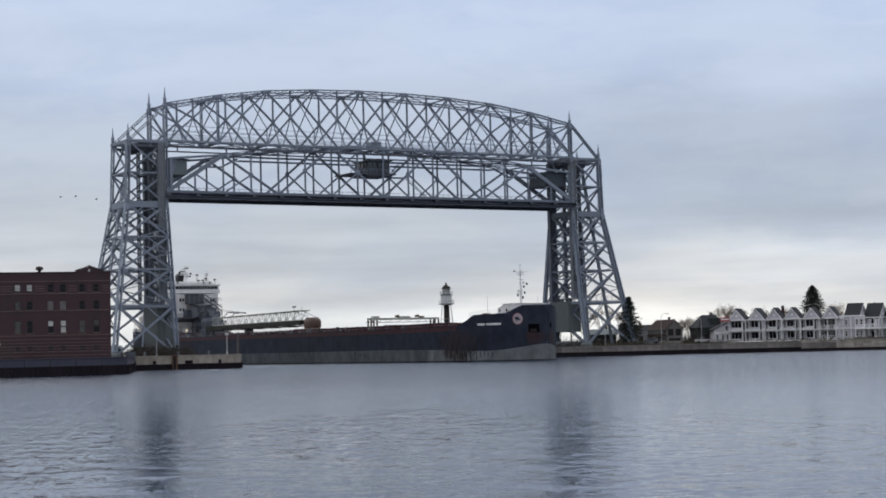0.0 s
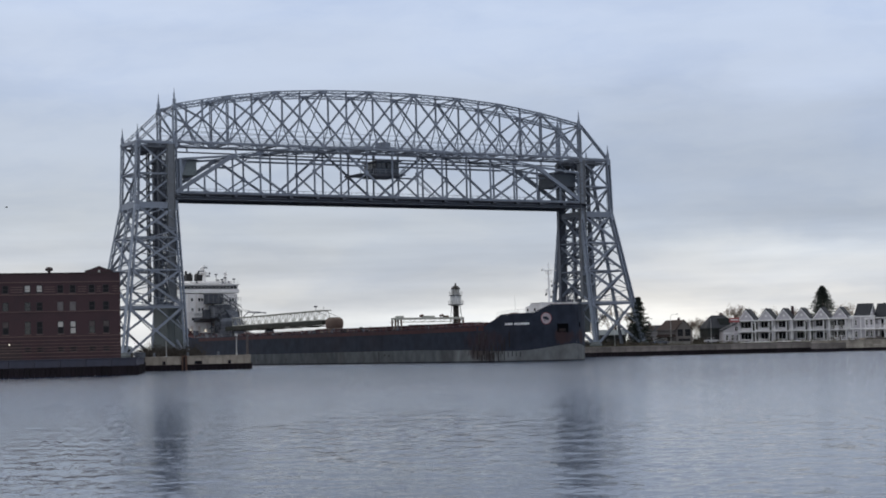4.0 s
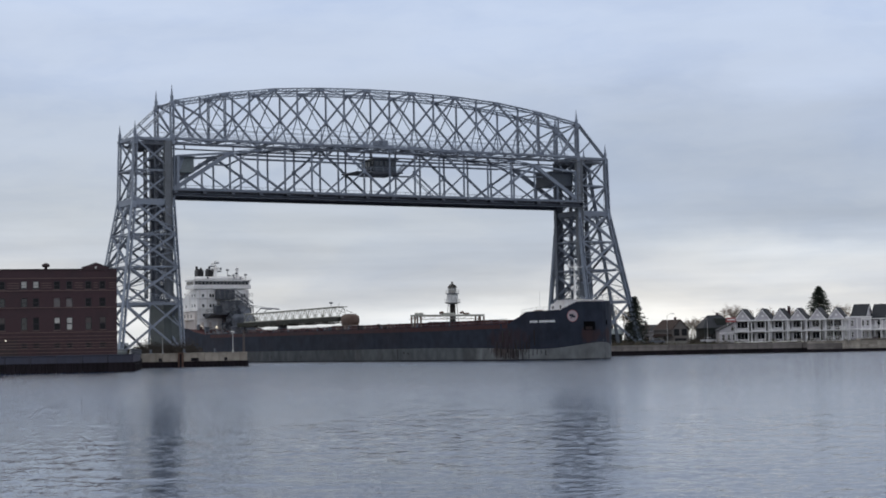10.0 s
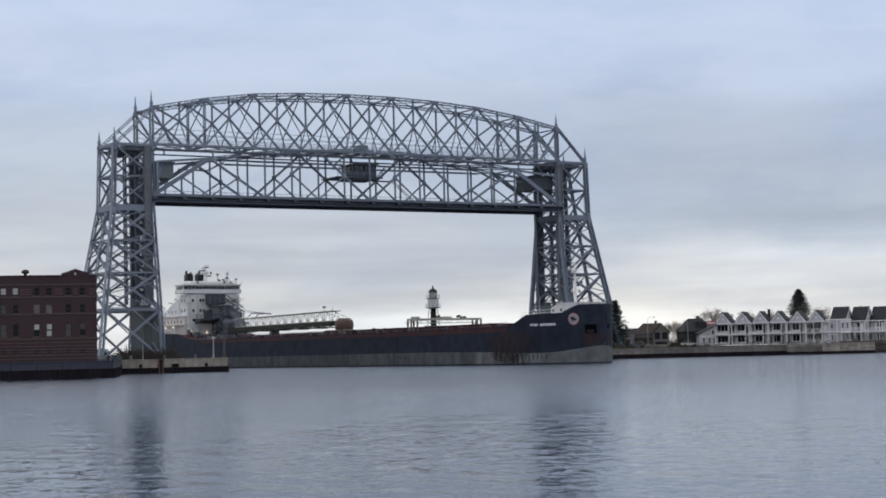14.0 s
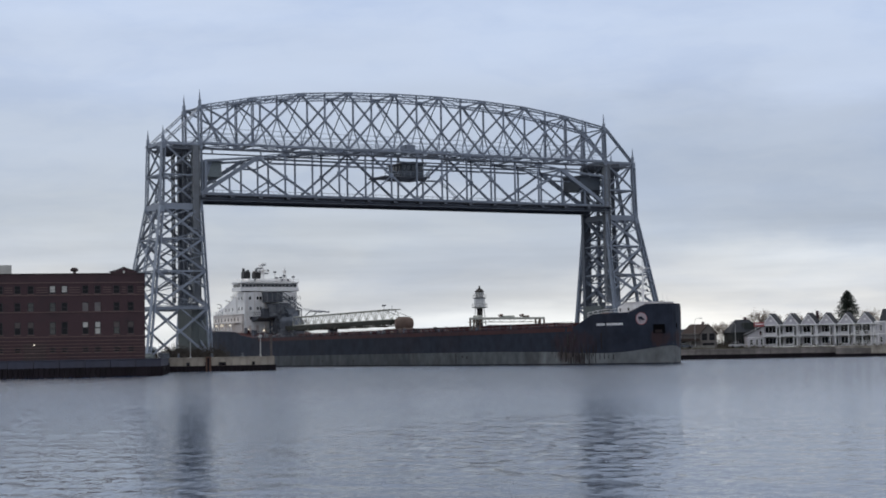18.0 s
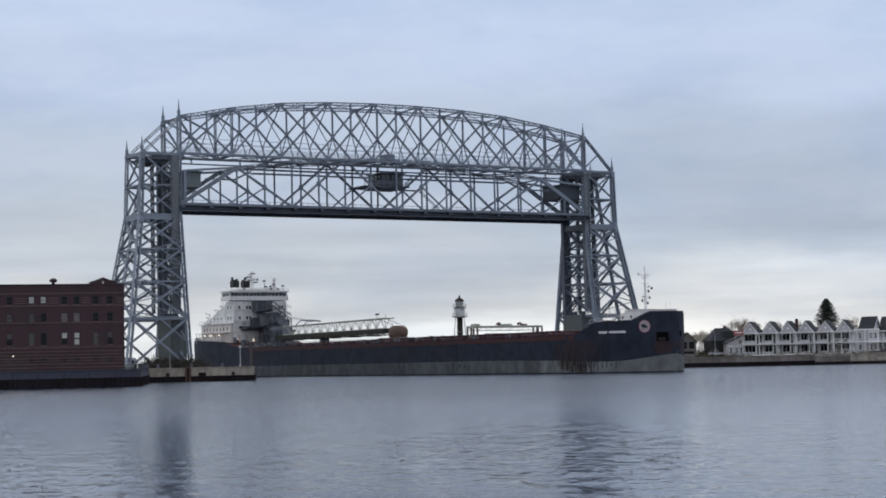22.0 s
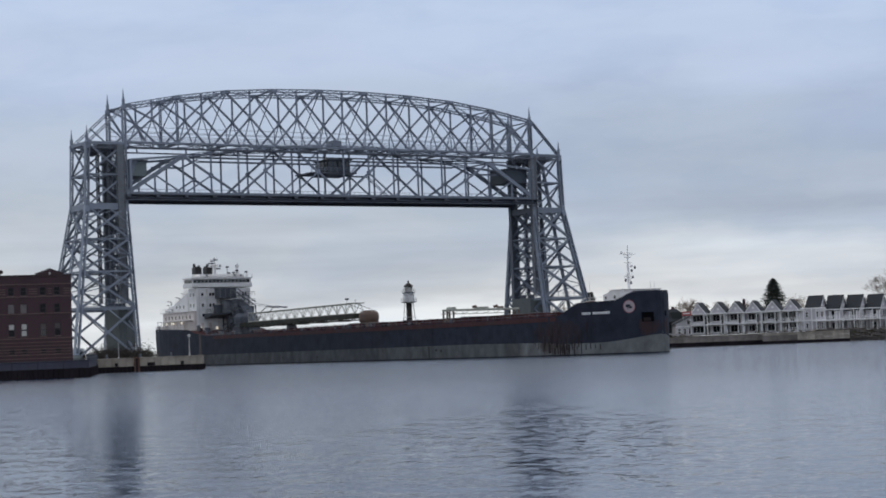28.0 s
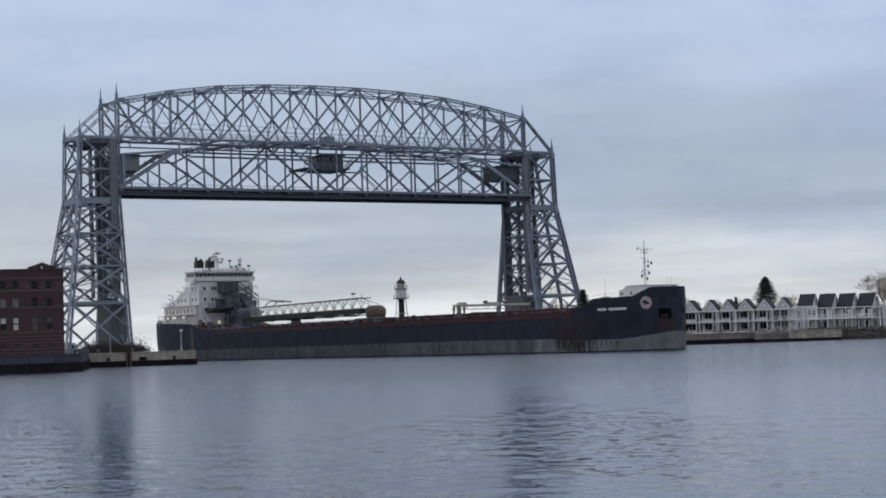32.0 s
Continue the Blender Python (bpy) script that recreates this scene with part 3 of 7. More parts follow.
def overhead_truss():
    ob = thing("overhead_truss", BRIDGE, "silver steel arched truss joining both tower tops", "bridge truss")
    top = list(zip(NODES, NODE_Z))
    for v in (0.0, DEEP):
        for (a, za), (b, zb) in zip(top, top[1:]):
            laced(ob, "top_chord", (a, v, za), (b, v, zb), 0.85, 0.75)
        laced(ob, "end_post", (NODES[0], v, NODE_Z[0]), (-OUT, v, 54.3), 0.7, 0.6)
        laced(ob, "end_post", (NODES[-1], v, NODE_Z[-1]), (SPAN + OUT, v, 54.3), 0.7, 0.6)
        for a in (0, SPAN):
            laced(ob, "tower_post", (a, v, 54.3), (a, v, 63.6), 1.0, 0.9)
            s = -OUT if a == 0 else SPAN + OUT
            beam(ob, "bottom_chord", (s, v, 54.3), (a, v, 54.3), 0.6, 0.7)
            beam(ob, "diagonal", (a, v, 63.0), (a + (5.6 if a == 0 else -5.6), v, LOWZ), 0.45)
            beam(ob, "diagonal", (a, v, 55.0), ((a + s) / 2, v, 59.0), 0.3)
        for a, b in zip(NODES, NODES[1:]):
            beam(ob, "bottom_chord", (a, v, LOWZ), (b, v, LOWZ), 0.5, 0.9, BOX_STEEL)
            beam(ob, "service_rail", (a, v - 0.5, LOWZ - 1.35), (b, v - 0.5, LOWZ - 1.35), 0.3, 0.45, BOX_DARK)
            m = (a + b) / 2
            beam(ob, "hanger", (m, v, LOWZ), (m, v - 0.4, LOWZ - 1.4), 0.3)
        for i in range(9):
            (a, za), (b, zb) = top[i], top[i + 1]
            m = (a + b) / 2
            zc = 61.7 if 0 < i < 8 else 60.4
            c = (m, v, zc)
            for s, (n, zn) in ((1, (a, za)), (-1, (b, zb))):
                beam(ob, "diagonal", (n, v, zn), c, 0.42)
                beam(ob, "diagonal", c, (m + s * 6.4, v, LOWZ + 0.2), 0.42)
                beam(ob, "fan_brace", c, (m + s * 2.1, v, LOWZ + 0.3), 0.22)
            beam(ob, "vertical", (m, v, (za + zb) / 2 + 0.1), c, 0.38)
            part("gusset_plate", boxed(m - 0.5, m + 0.5, v - 0.3, v + 0.3, zc - 0.55, zc + 0.55, bev=0.2), STEEL, ob)
        for n, zn in (top[1], top[-2]):
            laced(ob, "vertical", (n, v, zn), (n, v, LOWZ), 0.6, 0.5)
        for n, zn in top[1:-1]:
            part("gusset_plate", boxed(n - 0.5, n + 0.5, v - 0.42, v + 0.42, zn - 0.55, zn + 0.12, bev=0.15), STEEL, ob)
    for i in range(10):
        n, zn = top[i]
        beam(ob, "cross_strut", (n, 0, zn), (n, DEEP, zn), 0.32)
        beam(ob, "cross_strut", (n, 0, LOWZ), (n, DEEP, LOWZ), 0.55)
        if 0 < i < 9:
            zs = 58.6
            beam(ob, "sway_brace", (n, 0, zn - 0.3), (n, DEEP, zs), 0.2)
            beam(ob, "sway_brace", (n, DEEP, zn - 0.3), (n, 0, zs), 0.2)
            for v in (0, DEEP):
                beam(ob, "sway_post", (n, v, zs), (n, v, LOWZ + 0.3), 0.2)
        if i < 9:
            b, zb = top[i + 1]
            for z0, z1, w in ((zn, zb, 0.16), (LOWZ, LOWZ, 0.2)):
                beam(ob, "lateral_brace", (n, 0, z0), (b, DEEP, z1), w)
                beam(ob, "lateral_brace", (n, DEEP, z0), (b, 0, z1), w)
    # maintenance walkway and its rails along the bottom chord
    part("walkway", boxed(0, SPAN, 4.3, 6.0, LOWZ + 0.4, LOWZ + 0.52), DECK_STEEL, ob)
    for v in (0.0, DEEP):
        for zz in (56.2, 57.2, 58.3):
            beam(ob, "handrail", (0, v, zz), (SPAN, v, zz), 0.1)
    for v in (4.3, 6.0):
        for zz in (55.6, 56.1):
            beam(ob, "handrail", (0, v, zz), (SPAN, v, zz), 0.08)
    part("machine_cabin", boxed(58.2, 61.0, 3.4, 6.8, LOWZ + 0.5, LOWZ + 2.5, bev=0.1), STEEL, ob, "pale sheet-metal machine cabin")
    return ob


overhead_truss()


def lift_span():
    ob = thing("lift_span", BRIDGE, "raised silver steel lift span with dark roadway girders", "lift span")
    P = 118.6 / 16
    panels = [0.1 + P * i for i in range(17)]

    def top_z(u):
        return 55.0 - 3.35 * (abs(u - MID) / 44.5) ** 2

    ZB = 42.3
    for v in (0.0, DEEP):
        for i in range(16):
            a, b = panels[i], panels[i + 1]
            beam(ob, "bottom_chord", (a, v, ZB), (b, v, ZB), 0.7, 0.75, BOX_STEEL)
            if 2 <= i < 14:
                laced(ob, "top_chord", (a, v, top_z(a)), (b, v, top_z(b)), 0.75, 0.6)
            if 1 <= i:
                zt = top_z(a) if 2 <= i <= 14 else 46.9
                beam(ob, "vertical", (a, v, ZB), (a, v, zt), 0.36)
        for s, e, t in ((0, 2, 1), (16, 14, -1)):
            beam(ob, "end_post", (panels[s], v, ZB), (panels[e], v, top_z(panels[e])), 0.95, 0.8, BOX_STEEL)
            beam(ob, "portal_strut", (panels[s] + t * 0.9, v, 50.4), (panels[e], v, top_z(panels[e])), 0.5, 0.6)
            beam(ob, "portal_strut", (panels[s] + t * 1.2, v, 42.6), (panels[s] + t * 1.2, v, 50.6), 0.7, 0.7)
        for tn in (2, 6, 10, 14):
            for bn in (tn - 2, tn + 2):
                if bn in (0, 16):
                    continue
                mid = (tn + bn) // 2
                zm = (ZB + top_z(panels[tn])) / 2
                beam(ob, "diagonal", (panels[bn], v, ZB), (panels[tn], v, top_z(panels[tn])), 0.5)
                beam(ob, "sub_diagonal", (panels[mid], v, zm), (panels[tn], v, ZB), 0.34)
                part("gusset_plate", boxed(panels[mid] - 0.55, panels[mid] + 0.55, v - 0.3, v + 0.3, zm - 0.55, zm + 0.55, bev=0.15), STEEL, ob)
        for e, t in ((1, 2), (15, 14)):
            beam(ob, "sub_diagonal", (panels[e], v, 46.9), (panels[t], v, ZB), 0.34)
    for i in range(17):
        a = panels[i]
        beam(ob, "floor_beam", (a, -1.9, 41.6), (a, DEEP + 1.9, 41.6), 0.5, 1.0, BOX_DARK)
        if 2 <= i <= 14:
            beam(ob, "top_strut", (a, 0, top_z(a)), (a, DEEP, top_z(a)), 0.35)
            if i < 14:
                b = panels[i + 1]
                beam(ob, "lateral_brace", (a, 0, top_z(a)), (b, DEEP, top_z(b)), 0.24)
                beam(ob, "lateral_brace", (a, DEEP, top_z(a)), (b, 0, top_z(b)), 0.24)
    for v in (-0.1, DEEP + 0.1):
        part("girder", boxed(0, 118.6, v - 0.35, v + 0.35, 40.8, 41.85), DECK_STEEL, ob, "dark plate girder along the roadway")
        part("girder_flange", boxed(0, 118.6, v - 0.65, v + 0.65, 41.3, 41.42), STEEL, ob)
        part("girder_flange", boxed(0, 118.6, v - 0.5, v + 0.5, 40.7, 40.797), STEEL, ob)
    part("roadway", boxed(0.3, 118.3, 0.4, DEEP - 0.4, 41.5, 41.75), DECK_STEEL, ob, "open steel grating roadway")
    for v0 in (-2.0, DEEP + 0.5):
        part("sidewalk", boxed(0.3, 118.3, v0, v0 + 1.5, 41.85, 42.0), DECK_STEEL, ob)
    for v in (-2.0, DEEP + 2.0):
        for zz in (42.5, 43.15):
            beam(ob, "handrail", (0.3, v, zz), (118.3, v, zz), 0.1)
        for k in range(80):
            beam(ob, "rail_post", (0.4 + 1.485 * k, v, 42.0), (0.4 + 1.485 * k, v, 43.15), 0.07, 0.07, BOX_STEEL)
    for v in (4.4, 5.9):
        for zz in (50.9, 51.9):
            for a, b in ((21, 54.5), (64.0, 96)):
                beam(ob, "catwalk_rail", (a, v, zz), (b, v, zz), 0.28, 0.3)
    for a, b in ((21.0, 16.5), (96.0, 101.0)):
        beam(ob, "catwalk_rail", (a, 5.1, 51.4), (b, 5.1, 49.2), 0.4, 0.5)
        beam(ob, "catwalk_rail", (b, 5.1, 49.2), (8.8 if a < 50 else 109.8, 5.1, 49.2), 0.4, 0.5)
    # hoist rooms by each tower
    for x0, x1 in ((2.2, 6.0), (110.3, 117.2)):
        # the right room takes the darker sheet, so its shade is painted on
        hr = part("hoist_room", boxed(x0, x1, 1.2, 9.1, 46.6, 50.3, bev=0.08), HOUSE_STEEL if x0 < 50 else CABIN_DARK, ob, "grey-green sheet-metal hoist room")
        part("roof", boxed(x0 - 0.25, x1 + 0.25, 0.9, 9.4, 50.3, 50.55), STEEL_DARK, hr)
    part("wind_screen", prism(bmesh.new(), [(0.5, 50.6), (3.6, 50.6), (2.1, 46.4), (1.3, 43.2), (0.9, 43.2)], 1.0, 1.12), STEEL, ob, "pale tapering sheet panel beside the hoist room")
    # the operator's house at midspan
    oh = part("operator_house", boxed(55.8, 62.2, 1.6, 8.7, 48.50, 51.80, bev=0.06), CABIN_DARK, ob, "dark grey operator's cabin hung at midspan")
    part("roof", prism(bmesh.new(), [(55.2, 51.80), (62.9, 51.80), (62.5, 52.10), (58.9, 52.40), (55.6, 52.10)], 1.0, 9.3), STEEL_DARK, oh)
    for k in range(5):
        x = 56.1 + 1.2 * k
        part("window", boxed(x, x + 0.9, 1.52, 1.6, 50.10, 51.40), GLASS, oh)
    for k in range(4):
        for x in (55.72, 62.2):
            part("window", boxed(x, x + 0.08, 2.2 + 1.6 * k, 3.3 + 1.6 * k, 50.10, 51.40), GLASS, oh)
    part("gallery", boxed(50.4, 63.6, 0.6, 9.7, 48.22, 48.50), DECK_STEEL, oh)
    part("lower_step", boxed(55.0, 62.8, 1.0, 9.2, 47.90, 48.22), STEEL_DARK, oh)
    for zz in (49.10, 49.60):
        beam(ob, "gallery_rail", (50.4, 0.6, zz), (63.6, 0.6, zz), 0.09)
    for k in range(8):
        beam(ob, "gallery_post", (50.5 + 1.85 * k, 0.6, 48.50), (50.5 + 1.85 * k, 0.6, 49.60), 0.09)
    # catwalk bridge that steps away from the cabin, with ladders
    part("catwalk_floor", boxed(63.6, 69.0, 3.9, 6.4, 47.9, 48.05), STEEL, ob)
    for u0, u1, z0, z1 in ((63.6, 66.8, 48.1, 51.6), (69.0, 75.6, 48.0, 42.6), (52.0, 55.4, 52.0, 54.6)):
        for v in (4.6, 5.6):
            beam(ob, "ladder_rail", (u0, v, z0), (u1, v, z1), 0.16)
    return ob


lift_span()

# ---- shores ----
PIER = surface("tan_concrete_wall", (0.38, 0.335, 0.28), 0.85, 0.0, 0.9, 0.3, (0.13, 0.115, 0.10), 0.3, 0.75, 0.2, 2.0, 0.22)
FENDER = surface("dark_wet_timber", (0.020, 0.016, 0.019), 0.95, 0.0, 1.0, 0.3, (0.01, 0.01, 0.01), 0.5, 0.5, 0.2, 4.0, 0.2, 0.1)
QUAY_TOP = surface("blue_grey_concrete", (0.06, 0.063, 0.088), 0.85, 0.0, 1.0, 0.15, (0.06, 0.05, 0.06), 0.3, 0.5, 0.2, 3.0, 0.1)
GRASS = surface("dull_grass", (0.085, 0.08, 0.045), 0.9, 0.0, 1.5, 0.3, (0.13, 0.11, 0.08), 0.1, 0.6, 0.3)
PAVING = surface("grey_paving", (0.24, 0.23, 0.21), 0.9, 0.0, 2.0, 0.15, (0.15, 0.14, 0.13), 0.1, 0.5, 0.3)
BRICK = surface("dark_red_brick", (0.064, 0.036, 0.041), 0.85, 0.0, 6.0, 0.35, (0.040, 0.029, 0.033), 0.22, 0.75, 0.3)
BRICK_PALE = surface("pale_brick_course", (0.14, 0.095, 0.09), 0.85, 0.0, 6.0, 0.25, (0.10, 0.05, 0.045), 0.4, 0.5, 0.3)
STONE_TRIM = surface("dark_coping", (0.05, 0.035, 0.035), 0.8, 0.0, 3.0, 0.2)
BLIND = surface("pale_window_blind", (0.5, 0.49, 0.46), 0.7, 0.0, 3.0, 0.1)
BOARD = surface("weathered_board", (0.10, 0.085, 0.082), 0.8, 0.0, 3.0, 0.2)
BOARD_PALE = surface("grey_weathered_board", (0.17, 0.155, 0.155), 0.8, 0.0, 3.0, 0.2)
SASH = surface("dark_sash", (0.05, 0.045, 0.05), 0.7, 0.0, 3.0, 0.2)
SHORE_WALL = surface("weathered_brown_wall", (0.225, 0.2, 0.183), 0.9, 0.0, 0.7, 0.4, (0.085, 0.07, 0.06), 0.16, 0.85, 0.3, 1.0, 0.25)
SIDING = surface("pale_grey_siding", (0.50, 0.48, 0.51), 0.7, 0.0, 2.0, 0.07, (0.36, 0.36, 0.37), 0.4, 0.3, 0.1)
SIDING_MID = surface("mid_grey_siding", (0.47, 0.45, 0.475), 0.7, 0.0, 2.0, 0.1, (0.34, 0.33, 0.33), 0.4, 0.4, 0.1)
SIDING_DIM = surface("grey_siding", (0.44, 0.43, 0.45), 0.7, 0.0, 2.0, 0.07, (0.24, 0.24, 0.25), 0.4, 0.3, 0.1)
TRIM = surface("white_trim", (0.84, 0.83, 0.83), 0.6, 0.0, 2.0, 0.05)
SHINGLE = surface("charcoal_shingle", (0.030, 0.033, 0.040), 0.85, 0.0, 3.0, 0.3, (0.028, 0.03, 0.035), 0.5, 0.4, 0.3)
SHINGLE_BROWN = surface("brown_shingle", (0.050, 0.033, 0.028), 0.85, 0.0, 3.0, 0.3, (0.05, 0.04, 0.035), 0.5, 0.4, 0.3)
BEIGE = surface("beige_siding", (0.165, 0.148, 0.138), 0.7, 0.0, 2.0, 0.1)
DARK_GREEN = surface("dark_green_siding", (0.030, 0.036, 0.034), 0.7, 0.0, 2.0, 0.15)
RED_SIGN = surface("red_sign_paint", (0.36, 0.085, 0.085), 0.6, 0.0, 2.0, 0.1)
BARK = surface("grey_bark", (0.12, 0.105, 0.095), 0.9, 0.0, 6.0, 0.3, (0.07, 0.06, 0.055), 1.0, 0.5, 0.3)
TWIG = surface("bare_twigs", (0.24, 0.19, 0.155), 0.9, 0.0, 4.0, 0.2)
NEEDLE = surface("dark_pine_needles", (0.032, 0.042, 0.034), 0.8, 0.0, 2.0, 0.4, (0.04, 0.05, 0.03), 0.8, 0.5, 0.0)
LAMP_STEEL = surface("pale_lamp_post", (0.45, 0.45, 0.44), 0.5, 0.0, 3.0, 0.08)
LAMPGLOW = bpy.data.materials.new("lit_lamp")
LAMPGLOW.use_nodes = True
LAMPGLOW.node_tree.nodes["Principled BSDF"].inputs["Emission Color"].default_value = (1.0, 0.86, 0.64, 1)
LAMPGLOW.node_tree.nodes["Principled BSDF"].inputs["Emission Strength"].default_value = 0.8
PILE_RUST = surface("rusted_pile", (0.13, 0.075, 0.055), 0.85, 0.0, 1.5, 0.35, (0.05, 0.035, 0.03), 0.5, 0.7)


def ground(name, outline, z, mat, label):
    ob = new(name, mesh_of(name, slab(bmesh.new(), outline, -1.5, z), mat))
    return tagged(ob, label, "ground", "", "structure")


ground("ground_north", [(-43.3, 402.0), (-38.8, 360.6), (-59.8, 360.6), (-50.2, 291.8), (-140, 268), (-520, 168), (-700, 500), (-330, 760), (-169.5, 617.5)], 3.0, PAVING, "grey paved waterfront ground behind the quay")
ground("ground_south", [(42.2, 470.6), (119.0, 464.9), (121.0, 469.0), (150, 468.0), (760, 430), (1200, 800), (300, 690), (62, 575), (16, 545), (-139, 811), (-149, 803)], 3.05, GRASS, "dull grass and sand ground along the far shore")


def quay_wall(name, points, z_mid, z_top, top_mat, label, bay=4.0):
    """A sea wall: concrete panels above dark timber sheeting, a coping on top."""
    ob = thing(name, Matrix(), label, "sea wall", "", "structure")
    k = 0
    for a, b in zip(points, points[1:]):
        a, b = Vector((*a, 0)), Vector((*b, 0))
        d = b - a
        n = max(1, round(d.length / bay))
        step = d.length / n
        d.normalize()
        turn = Matrix.Rotation(math.atan2(d.y, d.x), 4, "Z")
        panel = mesh_of("panel", boxed(0.02, step - 0.02, 0.0, 0.7, z_mid, z_top, bev=0.03), top_mat)
        bm = bmesh.new()
        m = max(2, round(step / 0.8))
        for i in range(m):
            box(bm, step * i / m + 0.03, step * (i + 1) / m - 0.03, -0.25 - 0.06 * (i % 2), 0.7, -1.2, z_mid)
        sheet = mesh_of("timber_sheeting", bm, FENDER)
        cope = mesh_of("coping", boxed(0.0, step - 0.01, -0.12, 0.75, z_top, z_top + 0.14, bev=0.03), top_mat)
        for i in range(n):
            m4 = Matrix.Translation(a + d * step * i) @ turn
            shared("panel", panel, ob, m4)
            shared("timber_sheeting", sheet, ob, m4)
            shared("coping", cope, ob, m4)
            k += 1
    return ob


# fronts run from west to east, so that their faces look over the water
quay_wall("wall_pier", [(-59.5, 360.0), (-38.2, 360.0), (-42.7, 402.0), (-169, 619)], 1.34, 2.95, PIER, "tan concrete pier wall above dark timber sheeting")
quay_wall("wall_quay", [(-300, 225.3), (-140, 267.4), (-49.5, 291.2), (-59.6, 359.6)], 1.72, 2.9, QUAY_TOP, "blue-grey quay wall above black timber fendering")
quay_wall("wall_shore", [(-149, 803), (41.5, 470.0), (119.6, 464.3)], 1.35, 2.75, SHORE_WALL, "tan sea wall above dark timber sheeting on the far shore")


def window(parent, m, w, h, panes=(1, 2), glass=None, frame_mat=None, depth=0.12):
    """A framed window in the wall plane y = 0 that looks to -y."""
    f = bmesh.new()
    t = 0.09
    box(f, -w / 2, w / 2, -0.05, depth, 0, t)
    box(f, -w / 2, w / 2, -0.05, depth, h - t, h)
    box(f, -w / 2, -w / 2 + t, -0.05, depth, t, h - t)
    box(f, w / 2 - t, w / 2, -0.05, depth, t, h - t)
    nx, nz = panes
    for i in range(1, nx):
        x = -w / 2 + w * i / nx
        box(f, x - 0.028, x + 0.028, -0.04, depth, t, h - t)
    for i in range(1, nz):
        z = h * i / nz
        box(f, -w / 2 + t, w / 2 - t, -0.04, depth, z - 0.04, z + 0.04)
    fr = part("window_frame", f, frame_mat or TRIM, parent)
    fr.matrix_basis = m
    for i in range(nx):
        for j in range(nz):
            x0, x1 = -w / 2 + w * i / nx, -w / 2 + w * (i + 1) / nx
            p = part("pane", boxed(x0 + 0.04, x1 - 0.04, 0.01, 0.03, h * j / nz + 0.03, h * (j + 1) / nz - 0.03), glass or GLASS, fr)
    return fr


# ---- the brick warehouse on the quay: x along the front from its east corner, y into the block ----
def warehouse():
    W, D, Z0, Z1 = 46.0, 24.0, 2.95, 16.6
    ob = thing("brick_warehouse", pose(-54.0, 302.0, 0, 0, 0, 15), "four-storey dark red brick warehouse with pale brick courses", "building")
    cols = [-2.4, -4.75, -7.9, -9.95, -13.4, -15.35, -18.95, -21.1]
    cols += [c - 21.6 for c in cols]
    rows = [(4.3, 1.0), (7.3, 2.15), (11.2, 1.5), (14.15, 1.4)]
    # the front is laid in piers and spandrels round true openings
    xs = sorted({0.0, -W} | {c - 0.52 for c in cols} | {c + 0.52 for c in cols})
    zs = sorted({Z0, Z1} | {z for z, h in rows} | {z + h for z, h in rows})
    bm = bmesh.new()
    for x0, x1 in zip(xs, xs[1:]):
        for z0, z1 in zip(zs, zs[1:]):
            mx, mz = (x0 + x1) / 2, (z0 + z1) / 2
            if any(abs(mx - c) < 0.5 for c in cols) and any(z < mz < z + h for z, h in rows):
                continue
            box(bm, x0, x1, 0.0, 0.45, z0, z1)
    bmesh.ops.remove_doubles(bm, verts=bm.verts[:], dist=0.001)
    part("wall_front", bm, BRICK, ob)
    part("wall_side", boxed(-0.45, 0, 0.45, D, Z0, Z1), BRICK, ob)
    part("wall_side", boxed(-W, -W + 0.45, 0.45, D, Z0, Z1), BRICK, ob)
    part("wall_back", boxed(-W + 0.45, -0.45, D - 0.45, D, Z0, Z1), BRICK, ob)
    part("roof", boxed(-W + 0.3, -0.3, 0.3, D - 0.3, 16.2, 16.5), STONE_TRIM, ob)
    # upright dark sheet behind the openings, added as the shade of the interior
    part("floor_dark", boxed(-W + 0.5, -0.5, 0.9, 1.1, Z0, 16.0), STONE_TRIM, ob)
    part("parapet", boxed(-W, 0, 0.0, 0.5, Z1, 17.45), BRICK, ob)
    part("parapet_coping", boxed(-W - 0.1, 0.1, -0.12, 0.6, 17.45, 17.62), STONE_TRIM, ob)
    part("pediment", prism(bmesh.new(), [(-5.7, 17.3), (-1.3, 17.3), (-1.3, 17.75), (-2.3, 18.05), (-3.5, 18.5), (-4.7, 18.05), (-5.7, 17.75)], -0.1, 0.5), BRICK, ob, "brick pediment over the corner bay")
    part("pediment_coping", prism(bmesh.new(), [(-5.9, 17.7), (-5.7, 17.75), (-4.7, 18.08), (-3.5, 18.53), (-2.3, 18.08), (-1.3, 17.75), (-1.1, 17.7), (-1.1, 17.85), (-2.3, 18.22), (-3.5, 18.68), (-4.7, 18.22), (-5.9, 17.85)], -0.18, 0.55), STONE_TRIM, ob)
    part("pediment_stone", boxed(-3.65, -3.35, -0.16, -0.1, 17.6, 18.0), BLIND, ob)
    for z, h in ((15.95, 0.16), (13.85, 0.17), (11.0, 0.15), (6.85, 0.16), (6.2, 0.13), (5.05, 0.14), (4.1, 0.12), (5.62, 0.12), (4.6, 0.1), (3.5, 0.12)):
        part("string_course", boxed(-W - 0.05, 0.05, -0.09, -0.003, z, z + h), BRICK_PALE, ob)
    # banded brick between the windows of the top floor
    gaps = [(-1.3, -0.2), (-7.0, -5.6), (-12.6, -10.8), (-18.1, -16.1), (-23.2, -21.9), (-3.9, -3.2)]
